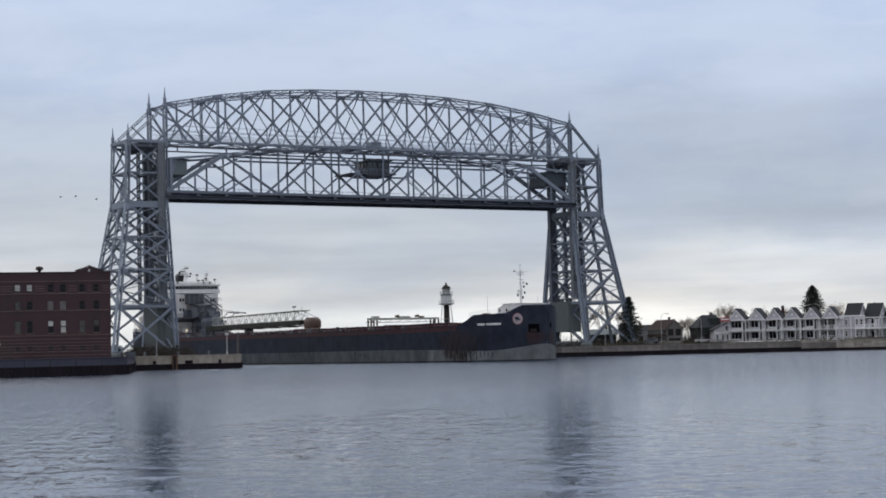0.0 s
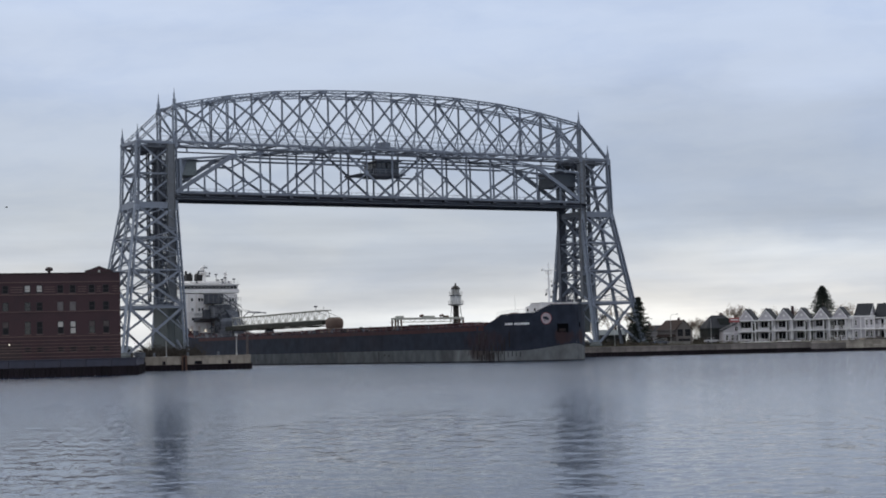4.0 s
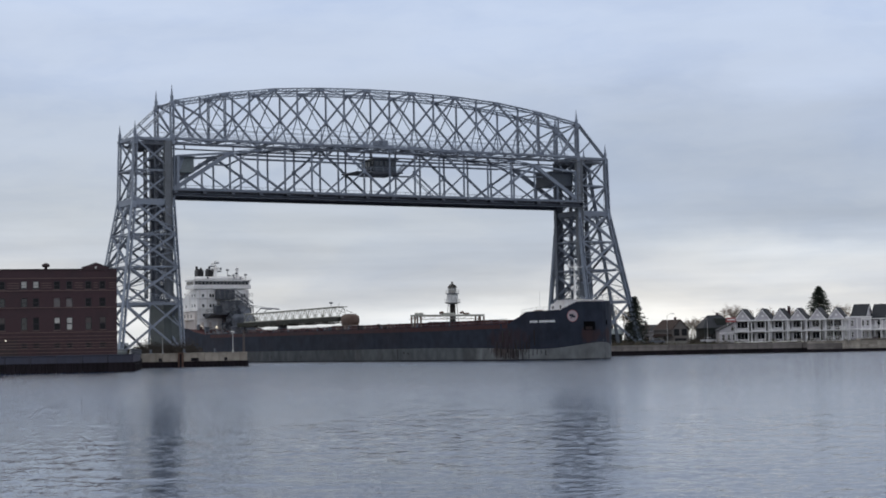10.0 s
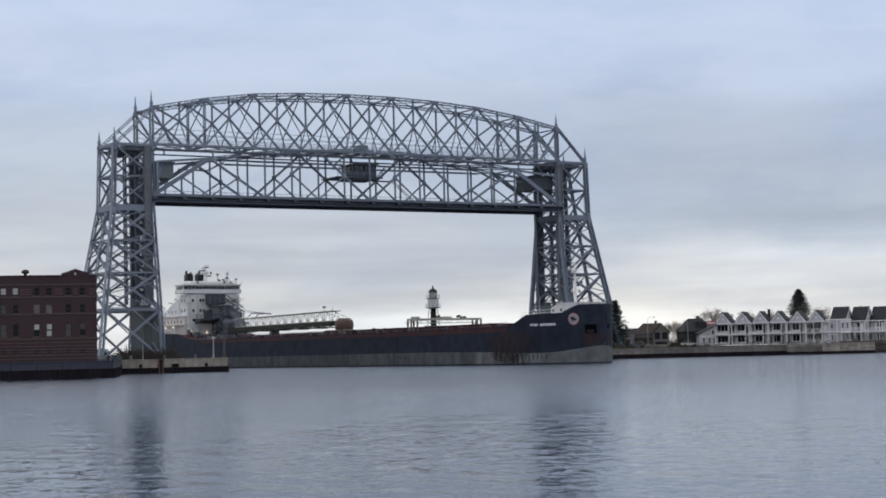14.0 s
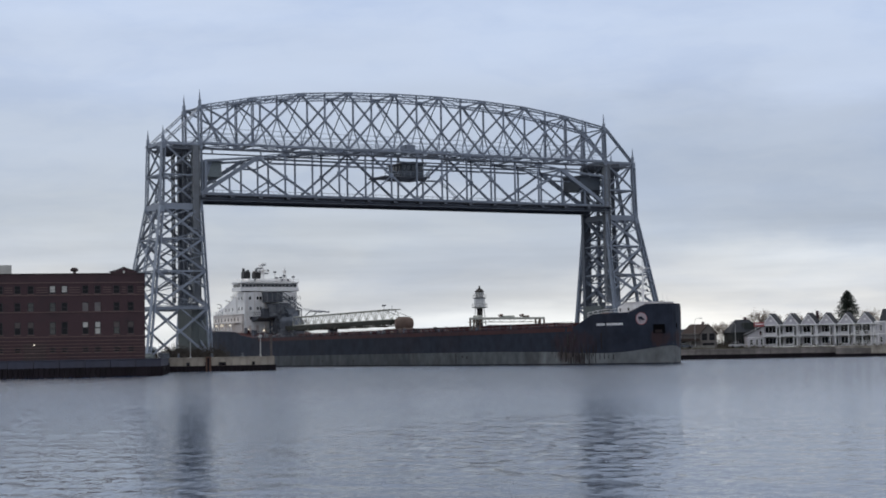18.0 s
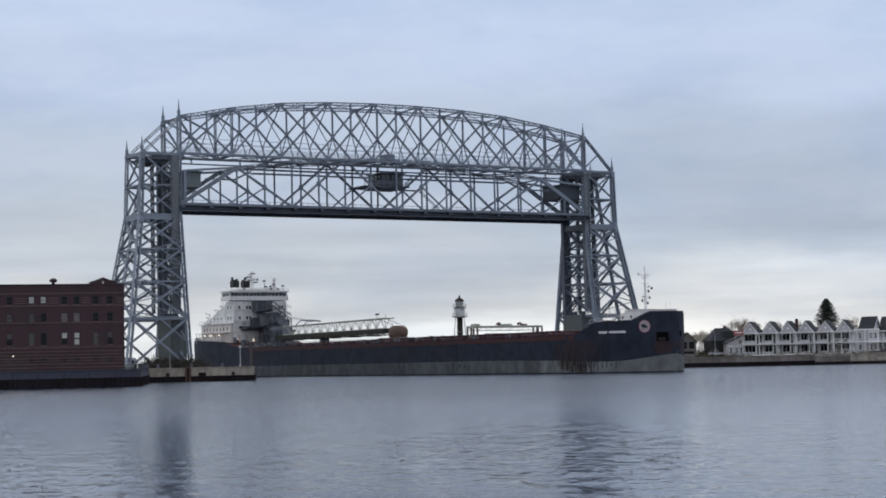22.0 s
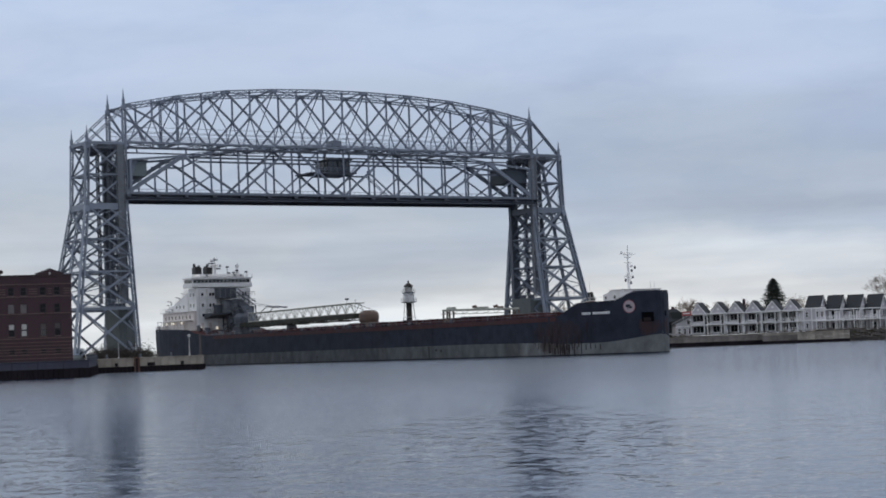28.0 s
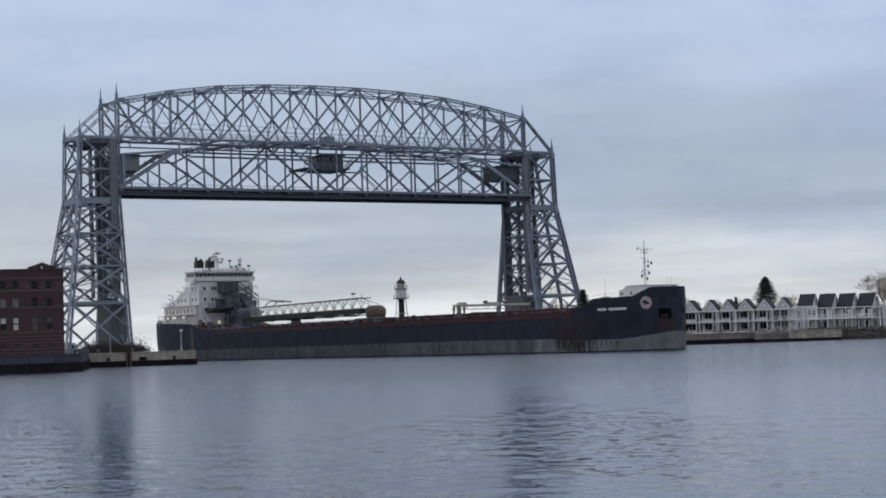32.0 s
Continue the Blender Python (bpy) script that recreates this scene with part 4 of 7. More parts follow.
    for a, b in gaps:
        for z in (14.35, 14.75, 15.15):
            part("brick_band", boxed(a, b, -0.05, -0.003, z, z + 0.14), BRICK_PALE, ob)
    pale = {(7.3, -7.9), (7.3, -9.95), (14.15, -13.4), (14.15, -15.35)}
    boards = {(11.2, -7.9), (11.2, -9.95)}
    glossy = {(11.2, -15.35), (11.2, -18.95), (7.3, -4.75), (7.3, -15.35)}
    for z, h in rows:
        for c in cols:
            key = (z, c)
            g = GLASS if (z, c) in glossy else GLASS_OLD
            if key in boards:
                part("boarded_window", boxed(c - 0.5, c + 0.5, 0.12, 0.2, z, z + h + 0.15), BOARD_PALE, ob, "weathered boarded-up window")
                continue
            wn = window(ob, pose(c, 0.14, z), 1.0, h, (1, 2), g, SASH)
            if key in pale or (z == 7.3 and c in (-2.4, -4.75, -18.95, -21.1)):
                top = h * (0.55 if z == 7.3 else 0.2)
                part("blind", boxed(c - 0.4, c + 0.4, 0.1, 0.13, z + top, z + h - 0.1), BLIND if key in pale else BOARD, ob, "pale roller blind")
                if c == -7.9 and z == 7.3:
                    part("blind", boxed(c - 0.4, c + 0.4, 0.1, 0.13, z + 0.1, z + h * 0.45), BLIND, ob)
            part("sill", boxed(c - 0.62, c + 0.62, -0.14, 0.1, z - 0.14, z), BRICK_PALE, ob)
    part("doorway", boxed(-20.2, -16.4, -0.06, -0.01, 3.0, 5.9), STONE_TRIM, ob, "dark loading doorway")
    wl = part("wall_lamp", boxed(-18.5, -18.3, -0.5, -0.06, 5.7, 5.8), STONE_TRIM, ob)
    part("lamp_glass", lathe(bmesh.new(), [(0.06, 5.5), (0.12, 5.54), (0.11, 5.7), (0.05, 5.76)], -18.4, -0.45, 8), LAMPGLOW, wl, "small lit wall lamp")
    bm = lathe(bmesh.new(), [(0.25, 16.4), (0.25, 18.0), (0.6, 18.1), (0.68, 18.35), (0.5, 18.62), (0.1, 18.75)], -11.6, 3.0, 12)
    part("roof_vent", bm, STONE_TRIM, ob, "dark turbine vent on the roof")
    part("roof_hut", boxed(-26.0, -22.0, 3.0, 8.0, 16.4, 19.2), BLIND, ob)
    return ob


warehouse()


def quay_clutter():
    # a low glazed terrace hut and lean-to props by the pier
    ob = thing("handrail", pose(-50.4, 294, 3.0, 0, 0, 98.4), "low dark steel handrail along the quay edge", "railing")
    for k in range(21):
        beam(ob, "post", (5.2 * k, 0, 0), (5.2 * k, 0, 1.0), 0.08, 0.08, BOX_DARK)
    for z in (0.5, 1.0):
        beam(ob, "rail", (0, 0, z), (104, 0, z), 0.07, 0.07, BOX_DARK)
    ob = thing("flagpole", pose(-50.6, 330, 3.0), "slim pale pole on the quay", "pole")
    part("shaft", lathe(bmesh.new(), [(0.07, 0), (0.04, 3.1)], n=6), LAMP_STEEL, ob)
    part("foot", lathe(bmesh.new(), [(0.18, 0), (0.18, 0.12), (0.08, 0.2)], n=8), LAMP_STEEL, ob)


quay_clutter()


def pier_lamp(x, y, h, label):
    ob = thing("pier_lamp", pose(x, y, 3.08), label, "lamp post", "lamps on the pier")
    part("post", lathe(bmesh.new(), [(0.2, 0), (0.2, 0.4), (0.11, 0.5), (0.08, h - 0.2)], n=8), LAMP_STEEL, ob)
    part("head", lathe(bmesh.new(), [(0.1, h - 0.25), (0.36, h - 0.15), (0.4, h + 0.02), (0.2, h + 0.16), (0.04, h + 0.2)], n=10), LAMP_STEEL, ob)
    part("lens", lathe(bmesh.new(), [(0.1, h - 0.32), (0.3, h - 0.28), (0.3, h - 0.16)], n=10), TRIM, ob)


pier_lamp(-41.2, 361.8, 4.1, "pale post lamp standing at the pier edge")
mp_ = thing("mooring_post", pose(-39.05, 362.3, 3.08), "plain weathered brown post at the pier corner", "post")
part("shaft", lathe(bmesh.new(), [(0.24, 0), (0.22, 4.1), (0.1, 4.25)], n=8), BOARD, mp_)
part("cap", boxed(-0.28, 0.28, -0.28, 0.28, 4.2, 4.34, bev=0.04), BOARD, mp_)
pier_lamp(-88.0, 470, 5.0, "pale post lamp on the far part of the pier")


def bollard(x, y):
    ob = thing("bollard", pose(x, y, 3.08), "black iron mooring bollard on the pier", "bollard", "bollards on the pier")
    part("base", lathe(bmesh.new(), [(0.35, 0), (0.3, 0.15), (0.2, 0.2)], n=10), STEEL_DARK, ob)
    part("horn", lathe(bmesh.new(), [(0.2, 0.18), (0.18, 0.5), (0.3, 0.6), (0.26, 0.72), (0.08, 0.76)], n=10), STEEL_DARK, ob)


for bx in (-57.8, -51, -44.8):
    bollard(bx, 361.1)


def wall_niche(x, w):
    ob = thing("wall_recess_plate", pose(x * 0.8955, 359.85, 0.1), "small dark iron plate bolted on the pier wall", "iron plate", "plates on the pier wall")
    part("plate", boxed(-w / 2, w / 2, -0.08, 0.1, 1.3, 1.95, bev=0.03), FENDER, ob)
    for s in (-1, 1):
        part("bolt", boxed(s * w * 0.35 - 0.06, s * w * 0.35 + 0.06, -0.14, -0.08, 1.55, 1.67), STEEL_DARK, ob)


for fx, fw in ((-66.6, 0.5), (-62.2, 0.6), (-58.0, 0.5), (-54.4, 1.5), (-47.4, 0.6)):
    wall_niche(fx, fw)


rusty = thing("rusted_fender_pile", pose(-51.5, 359.62, 0.0), "rust-streaked steel fender pile on the pier wall", "fender pile")
part("shaft", boxed(-0.55, 0.55, -0.25, 0.05, -0.8, 3.0, bev=0.06), PILE_RUST, rusty)
part("cap", boxed(-0.65, 0.65, -0.32, 0.05, 3.0, 3.16, bev=0.03), PILE_RUST, rusty)
part("rubbing_bar", boxed(-0.2, 0.2, -0.36, -0.25, 0.2, 2.9, bev=0.03), FENDER, rusty)


# ---- lighthouse on the far pier ----
def lighthouse():
    ob = thing("lighthouse", pose(5.3, 535, 3.05), "white lantern house on a dark round shaft with slender legs", "lighthouse")
    part("shaft", lathe(bmesh.new(), [(0.95, 0), (0.85, 13.4)], n=14), SHAFT, ob, "dark central stair shaft", True)
    for k in range(4):
        a = math.pi / 4 + k * math.pi / 2
        part("leg", tube(bmesh.new(), (3.7 * math.cos(a), 3.7 * math.sin(a), 0), (1.75 * math.cos(a), 1.75 * math.sin(a), 13.4), 0.12, 0.1, 6), LAMP_STEEL, ob)
    for z, r in ((4.5, 2.7), (9.0, 2.25)):
        for k in range(4):
            a, b = math.pi / 4 + k * math.pi / 2, math.pi / 4 + (k + 1) * math.pi / 2
            part("tie", tube(bmesh.new(), (r * math.cos(a), r * math.sin(a), z), (r * math.cos(b), r * math.sin(b), z), 0.06, n=4), LAMP_STEEL, ob)
    part("gallery", lathe(bmesh.new(), [(1.2, 13.2), (2.35, 13.5), (2.35, 13.7), (1.6, 13.7)], n=16), LAMP_STEEL, ob)
    part("watch_room", lathe(bmesh.new(), [(1.7, 13.7), (1.65, 16.1), (1.75, 16.2)], n=8), WHITE_PAINT, ob, "white panelled watch room")
    part("upper_gallery", lathe(bmesh.new(), [(1.3, 16.1), (2.0, 16.3), (2.0, 16.45), (1.2, 16.45)], n=16), STEEL_DARK, ob)
    part("lantern", lathe(bmesh.new(), [(1.15, 16.45), (1.15, 18.2)], n=10), GLASS_PALE, ob, "glazed lantern room")
    for k in range(10):
        a = 2 * math.pi * k / 10
        part("glazing_bar", tube(bmesh.new(), (1.17 * math.cos(a), 1.17 * math.sin(a), 16.45), (1.17 * math.cos(a), 1.17 * math.sin(a), 18.2), 0.06, n=4), WHITE_PAINT, ob)
    part("dome", lathe(bmesh.new(), [(1.45, 18.15), (1.4, 18.35), (0.9, 18.95), (0.28, 19.3), (0.22, 19.6), (0.3, 19.75), (0.05, 20.1)], n=12), SHAFT, ob, "dark conical lantern roof with a ball")
    for r, z0 in ((2.3, 13.7), (1.95, 16.45)):
        for k in range(12):
            a = 2 * math.pi * k / 12
            part("rail_post", tube(bmesh.new(), (r * math.cos(a), r * math.sin(a), z0), (r * math.cos(a), r * math.sin(a), z0 + 0.95), 0.04, n=4), LAMP_STEEL, ob)
        bm = bmesh.new()
        for k in range(12):
            a, b = 2 * math.pi * k / 12, 2 * math.pi * (k + 1) / 12
            for h in (0.5, 0.95):
                tube(bm, (r * math.cos(a), r * math.sin(a), z0 + h), (r * math.cos(b), r * math.sin(b), z0 + h), 0.035, n=4)
        part("gallery_rail", bm, LAMP_STEEL, ob)


SHAFT = surface("black_brown_iron", (0.028, 0.024, 0.021), 0.7, 0.0, 1.5, 0.25, (0.05, 0.035, 0.028), 0.5, 0.5)
WHITE_PAINT = surface("white_lighthouse_paint", (0.72, 0.72, 0.71), 0.6, 0.0, 2.0, 0.07, (0.4, 0.38, 0.35), 0.6, 0.4)
lighthouse()


# ---- houses on the far shore ----
def gable_unit(m, w, d, eave, ridge, label, group, wall_mat, side, balcony, front=(4, 0.74)):
    """A two-storey bay with a gable to its front (-y): walls, roof slopes, trim, windows, balcony rails."""
    ob = thing("row_house", m, label, "house", group)
    bm = prism(bmesh.new(), [(-w / 2, 0), (w / 2, 0), (w / 2, eave), (0, ridge), (-w / 2, eave)], 0, d)
    part("wall", bm, wall_mat, ob)
    for s in (-1, 1):
        k = (ridge - eave) / (w / 2)
        o = 0.35
        bm = prism(bmesh.new(), [(0, ridge + 0.02), (s * (w / 2 + o), eave - o * k + 0.02), (s * (w / 2 + o), eave - o * k + 0.24), (0, ridge + 0.27)], -0.35, d + 0.2)
        part("roof", bm, SHINGLE, ob, "charcoal shingled roof slope")
        bm = prism(bmesh.new(), [(0, ridge - 0.02), (s * (w / 2 + o), eave - o * k - 0.02), (s * (w / 2 + o), eave - o * k - 0.4), (0, ridge - 0.42)], -0.4, -0.32)
        part("barge_board", bm, TRIM, ob)
        part("corner_board", boxed(s * w / 2 - 0.13, s * w / 2 + 0.13, -0.07, 0.1, 0, eave), TRIM, ob)
    part("band", boxed(-w / 2, w / 2, -0.1, -0.004, eave / 2 + 0.05, eave / 2 + 0.4), TRIM, ob)
    part("band", boxed(-w / 2, w / 2, -0.09, -0.004, eave - 0.25, eave - 0.02), TRIM, ob)
    part("gable_vent", boxed(-0.3, 0.3, -0.06, -0.004, eave + 0.7, eave + 1.3), TRIM, ob)
    for z in (0.75, eave / 2 + 0.85):
        window(ob, pose(-0.1, -0.03, z - 0.1), w * front[1], 1.95, (front[0], 1), GLASS, TRIM)
        part("sill", boxed(-w * 0.38, w * 0.34, -0.18, -0.004, z - 0.26, z - 0.12), TRIM, ob)
    # side wall towards the water: a dark glazed balcony door on each floor
    for z in (0.25, eave / 2 + 0.4):
        xa, xb, xc = sorted((side * (w / 2 + 0.003), side * (w / 2 + 0.06))) + [side * (w / 2 + 0.08)]
        part("balcony_door", boxed(xa, xb, 0.9, 2.2, z, z + 2.1), GLASS, ob, "dark glazed balcony door")
        x0, x1 = sorted((side * (w / 2 + 0.003), xc))
        part("door_trim", boxed(x0, x1, 0.6, 0.88, z, z + 2.25), TRIM, ob)
        part("door_trim", boxed(x0, x1, 2.22, 2.4, z, z + 2.25), TRIM, ob)
    if balcony:
        x0, x1 = sorted((side * w / 2, side * (w / 2 + 1.6)))
        zf = eave / 2 + 0.1
        part("balcony_floor", boxed(x0, x1, 0.1, d, zf, zf + 0.2), TRIM, ob)
        xe = side * (w / 2 + 1.52)
        railing(ob, "balcony_rail", [(xe, 0.15, zf + 0.2), (xe, d - 0.1, zf + 0.2)], 0.95, 0.6, 0.04, TRIM)
        for y in (0.2, d / 2, d - 0.15):
            part("balcony_post", boxed(xe - 0.08, xe + 0.08, y - 0.08, y + 0.08, 0, zf), TRIM, ob)
            part("balcony_post", boxed(xe - 0.06, xe + 0.06, y - 0.06, y + 0.06, zf + 0.2, zf + 2.4), TRIM, ob)
    return ob


def railing(parent, name, pts, height, gap, r, mat):
    """A railing of single posts and rails."""
    me = mesh_of(name, lathe(bmesh.new(), [(r, 0), (r, height)], n=4), mat)
    for p, q in zip(pts, pts[1:]):
        p, q = Vector(p), Vector(q)
        n = max(1, round((q - p).length / gap))
        for k in range(n + 1):
            shared("rail_post", me, parent, Matrix.Translation(p + (q - p) * k / n))
        for h in (height, height * 0.5):
            part(name, tube(bmesh.new(), p + Vector((0, 0, h)), q + Vector((0, 0, h)), r, n=4), mat, parent)


# six gabled bays stepping along the shore, then four steep-roofed ones
first = gable_unit(pose(84.1, 486, 3.1, 0, 0, -26), 4.5, 4.8, 6.1, 8.9, "pale grey gabled inn bay with triple white windows", "gabled bays of the inn", SIDING, 1, False, (3, 0.66))
for k, x in enumerate((89.5, 94.3, 99.1, 104.4, 109.4)):
    copy_thing(first, pose(x, 486 - 0.28 * (k + 1), 3.1, 0, 0, -26))
second = gable_unit(pose(119.0, 487.4, 3.0, 0, 0, 50), 5.2, 4.2, 6.1, 9.75, "grey townhouse with a steep charcoal roof and white balconies", "steep-roofed townhouses", SIDING_MID, -1, True, (1, 0.2))
for k, x in enumerate((124.8, 130.2, 135.7)):
    copy_thing(second, pose(x - 0.4, 486.8 - 0.5 * k, 2.9 - 0.07 * k, 0, 0, 50))


def inn_links():
    ob = thing("inn_building", pose(82.0, 487.2, 3.1, 0, 0, -3.0), "pale grey two-storey inn front with white bands and recessed doors", "building")
    part("wall", boxed(0, 31.5, 0, 6, 0, 5.9), SIDING_DIM, ob)
    for z, h in ((2.95, 0.32), (5.6, 0.3), (0.0, 0.2)):
        part("band", boxed(0, 31.5, -1.2, -0.004, z, z + h), TRIM, ob)
    for k in range(6):
        x = 4.9 + 5.05 * k
        for z in (0.25, 3.3):
            part("door", boxed(x - 0.45, x + 0.45, -0.06, -0.004, z, z + 2.0), GLASS, ob, "dark glazed balcony door")
            part("post", boxed(x - 0.85, x - 0.7, -1.2, -1.05, z - 0.05, z + 2.35), TRIM, ob)
            part("post", boxed(x + 0.7, x + 0.85, -1.2, -1.05, z - 0.05, z + 2.35), TRIM, ob)
    part("chimney", boxed(15.0, 15.7, 2.5, 3.2, 5.9, 9.7), BRICK, ob, "small brick chimney")
    ob = thing("inn_link", pose(113.4, 484.5, 3.05), "pale grey flat-roofed link between the inn's wings", "building")
    part("wall", boxed(-1.4, 5.4, 0, 6, 0, 6.2, bev=0.04), SIDING, ob)
    part("cornice", boxed(-1.6, 5.6, -0.25, 6.2, 6.2, 6.55), TRIM, ob)
    part("band", boxed(-1.4, 5.4, -0.08, -0.003, 2.95, 3.25), TRIM, ob)
    for x in (-1.3, 1.6, 5.3):
        part("corner_board", boxed(x - 0.14, x + 0.14, -0.1, -0.003, 0, 6.2), TRIM, ob)
    for x in (0.3, 3.2, 4.5):
        for z in (0.8, 3.9):
            window(ob, pose(x, -0.02, z), 0.75, 1.6, (1, 2), GLASS, TRIM)
    ob = thing("inn_wing", pose(78.2, 485.5, 3.1), "low pale grey inn wing with a sloping roof and red sign", "building")
    part("wall", prism(bmesh.new(), [(-0.6, 0), (4.2, 0), (4.2, 5.6), (-0.6, 3.4)], 0, 7), SIDING, ob)
    part("roof", prism(bmesh.new(), [(-1.0, 3.25), (4.3, 5.7), (4.3, 5.95), (-1.0, 3.5)], -0.3, 7.2), SHINGLE, ob)
    part("band", boxed(-0.6, 4.2, -0.08, -0.003, 2.5, 2.75), TRIM, ob)
    for x in (0.4, 1.9, 3.3):
        window(ob, pose(x, -0.02, 0.6), 0.9, 1.6, (1, 2), GLASS, TRIM)
    window(ob, pose(3.2, -0.02, 3.1), 1.3, 1.4, (2, 1), GLASS, TRIM)
    for x in (1.3, 3.2):
        part("sign_post", boxed(x - 0.06, x + 0.06, -1.86, -1.74, 0.0, 5.6), LAMP_STEEL, ob)
    sg = part("sign_board", boxed(0.9, 3.6, -1.95, -1.8, 5.55, 6.75, bev=0.03), RED_SIGN, ob, "red sign board")
    part("sign_lettering", boxed(1.2, 3.3, -1.98, -1.955, 6.05, 6.35), TRIM, sg)
    ob = thing("porch_deck", pose(138.4, 481.6, 3.0), "white two-tier porch at the row's end", "porch")
    for z in (0.0, 2.9):
        part("floor", boxed(-1.6, 2.4, 0, 5, z, z + 0.2), TRIM, ob)
    part("roof", prism(bmesh.new(), [(-1.8, 6.2), (2.7, 4.6), (2.7, 4.85), (-1.8, 6.5)], -0.2, 5.2), TRIM, ob)
    part("wall", prism(bmesh.new(), [(-1.6, 0.2), (2.2, 0.2), (2.2, 4.7), (-1.6, 6.1)], 1.4, 4.9), SIDING_MID, ob, "grey siding behind the porch")
    for z in (0.4, 3.2):
        part("porch_door", boxed(-0.6, 0.3, 1.33, 1.397, z, z + 1.9), GLASS, ob, "dark glazed porch door")
    for x in (-1.5, 0.4, 2.3):
        part("post", boxed(x - 0.1, x + 0.1, 0.05, 0.25, 0.2, 5.4 - 0.35 * x), TRIM, ob)
    railing(ob, "porch_rail", [(-1.5, 0.15, 3.1), (2.3, 0.15, 3.1)], 0.95, 0.5, 0.04, TRIM)
    ob = thing("deck_terrace", pose(117, 472, 3.05), "pale timber waterside deck with steps", "deck")
    part("boards", boxed(-4, 9, 0, 6, 0.0, 0.5), PIER, ob)
    part("skirt", boxed(-4.1, 9.1, -0.12, -0.01, -0.1, 0.42), BOARD, ob)


inn_links()


def inn_porch():
    """White two-tier porch frame along the gabled bays: posts, three bands, balcony rails."""
    ob = thing("inn_porch", pose(80.6, 484.35, 3.1, 0, 0, -3.2), "white two-tier timber porch along the gabled inn front", "porch")
    L = 32.0
    for z, h in ((0.0, 0.2), (2.8, 0.22), (5.78, 0.24)):
        part("band", boxed(0.8, L, -0.1, 0.12, z, z + h), TRIM, ob)
    part("balcony_floor", boxed(0.8, L, 0.12, 1.7, 2.8, 2.95), TRIM, ob)
    part("porch_roof", boxed(0.8, L, 0.12, 1.7, 5.86, 6.0), TRIM, ob)
    for x in (0.97, 5.5, 10.2, 15.2, 20.25, 25.4, 27.6, 30.0, 31.85):
        for z0, z1 in ((0.25, 2.75), (3.05, 5.72)):
            part("post", boxed(x - 0.1, x + 0.1, -0.1, 0.1, z0, z1), TRIM, ob)
    for x0 in (0.97, 5.5, 10.2, 15.2, 20.25):
        for z in (0.25, 3.05):
            xd = x0 + 3.75
            part("post", boxed(xd - 0.09, xd + 0.09, -0.1, 0.1, z, z + 2.67), TRIM, ob)
            part("door", boxed(xd + 0.14, xd + 0.72, 0.5, 0.56, z, z + 2.2), GLASS, ob, "dark glazed balcony door")
            if z > 1 or x0 < 6:
                railing(ob, "porch_rail", [(x0 + 0.2, 0.0, z), (x0 + 3.6, 0.0, z)], 0.55, 0.85, 0.04, TRIM)
    railing(ob, "porch_rail", [(25.6, 0, 3.05), (31.8, 0, 3.05)], 0.95, 0.6, 0.04, TRIM)
    railing(ob, "porch_rail", [(25.6, 0, 0.25), (31.8, 0, 0.25)], 0.95, 0.6, 0.04, TRIM)
    for x in (26.5, 28.9):
        for z in (0.3, 3.1):
            part("door", boxed(x - 0.5, x + 0.5, 0.9, 0.96, z, z + 2.1), GLASS, ob, "dark glazed balcony door")


inn_porch()


def timber_dock():
    """A low planked landing in front of the inn, on dark piles."""
    ob = thing("timber_dock", pose(96.2, 460.4, 0, 0, 0, -3), "weathered tan timber landing on dark piles", "dock")
    for k in range(10):
        x = 2.26 * k
        for j in range(4):
            part("plank", boxed(x + 0.02, x + 2.24, -0.03 * (j % 2), 0.12, 1.0 + 0.485 * j, 1.445 + 0.485 * j), PIER if k > 3 or j == 3 else SHORE_WALL, ob)
        part("deck_board", boxed(x + 0.02, x + 2.24, -0.15, 3.6, 2.95, 3.1), PIER, ob)
        part("pile", lathe(bmesh.new(), [(0.22, -1.2), (0.2, 1.0)], x + 1.1, 0.4, 8), FENDER, ob)
    part("waling", boxed(0, 22.6, 0.15, 0.5, -0.4, 0.98), FENDER, ob, "dark wet timber waling")
    part("hut", boxed(17.0, 18.2, 0.2, 1.0, 3.1, 3.9, bev=0.05), BOARD, ob, "small dark box on the landing")


def townhouse_porch():
    ob = thing("townhouse_porch", pose(115.6, 482.6, 3.0, 0, 0, -4.5), "white two-tier balconies along the steep-roofed townhouses", "porch")
    L = 21.2
    for z, h in ((0.0, 0.2), (2.8, 0.25), (5.75, 0.25)):
        part("band", boxed(0, L, -0.08, 0.1, z, z + h), TRIM, ob)
    part("balcony_floor", boxed(0, L, 0.1, 2.2, 2.85, 2.98), TRIM, ob)
    for k in range(5):
        x = 0.2 + 5.1 * k
        for dx, w in ((0.0, 0.1), (1.9, 0.05), (3.4, 0.05)):
            if x + dx > L:
                continue
            for z0, z1 in ((0.2, 2.8), (3.05, 5.75)):
                if z0 < 1 or dx == 0:
                    part("post", boxed(x + dx - w, x + dx + w, -0.1, 0.12, z0, z1), TRIM, ob)
        if k < 4:
            railing(ob, "balcony_rail", [(x + 0.1, 0, 3.05), (x + 5.0, 0, 3.05)], 0.9, 0.9, 0.03, TRIM)


timber_dock()
townhouse_porch()


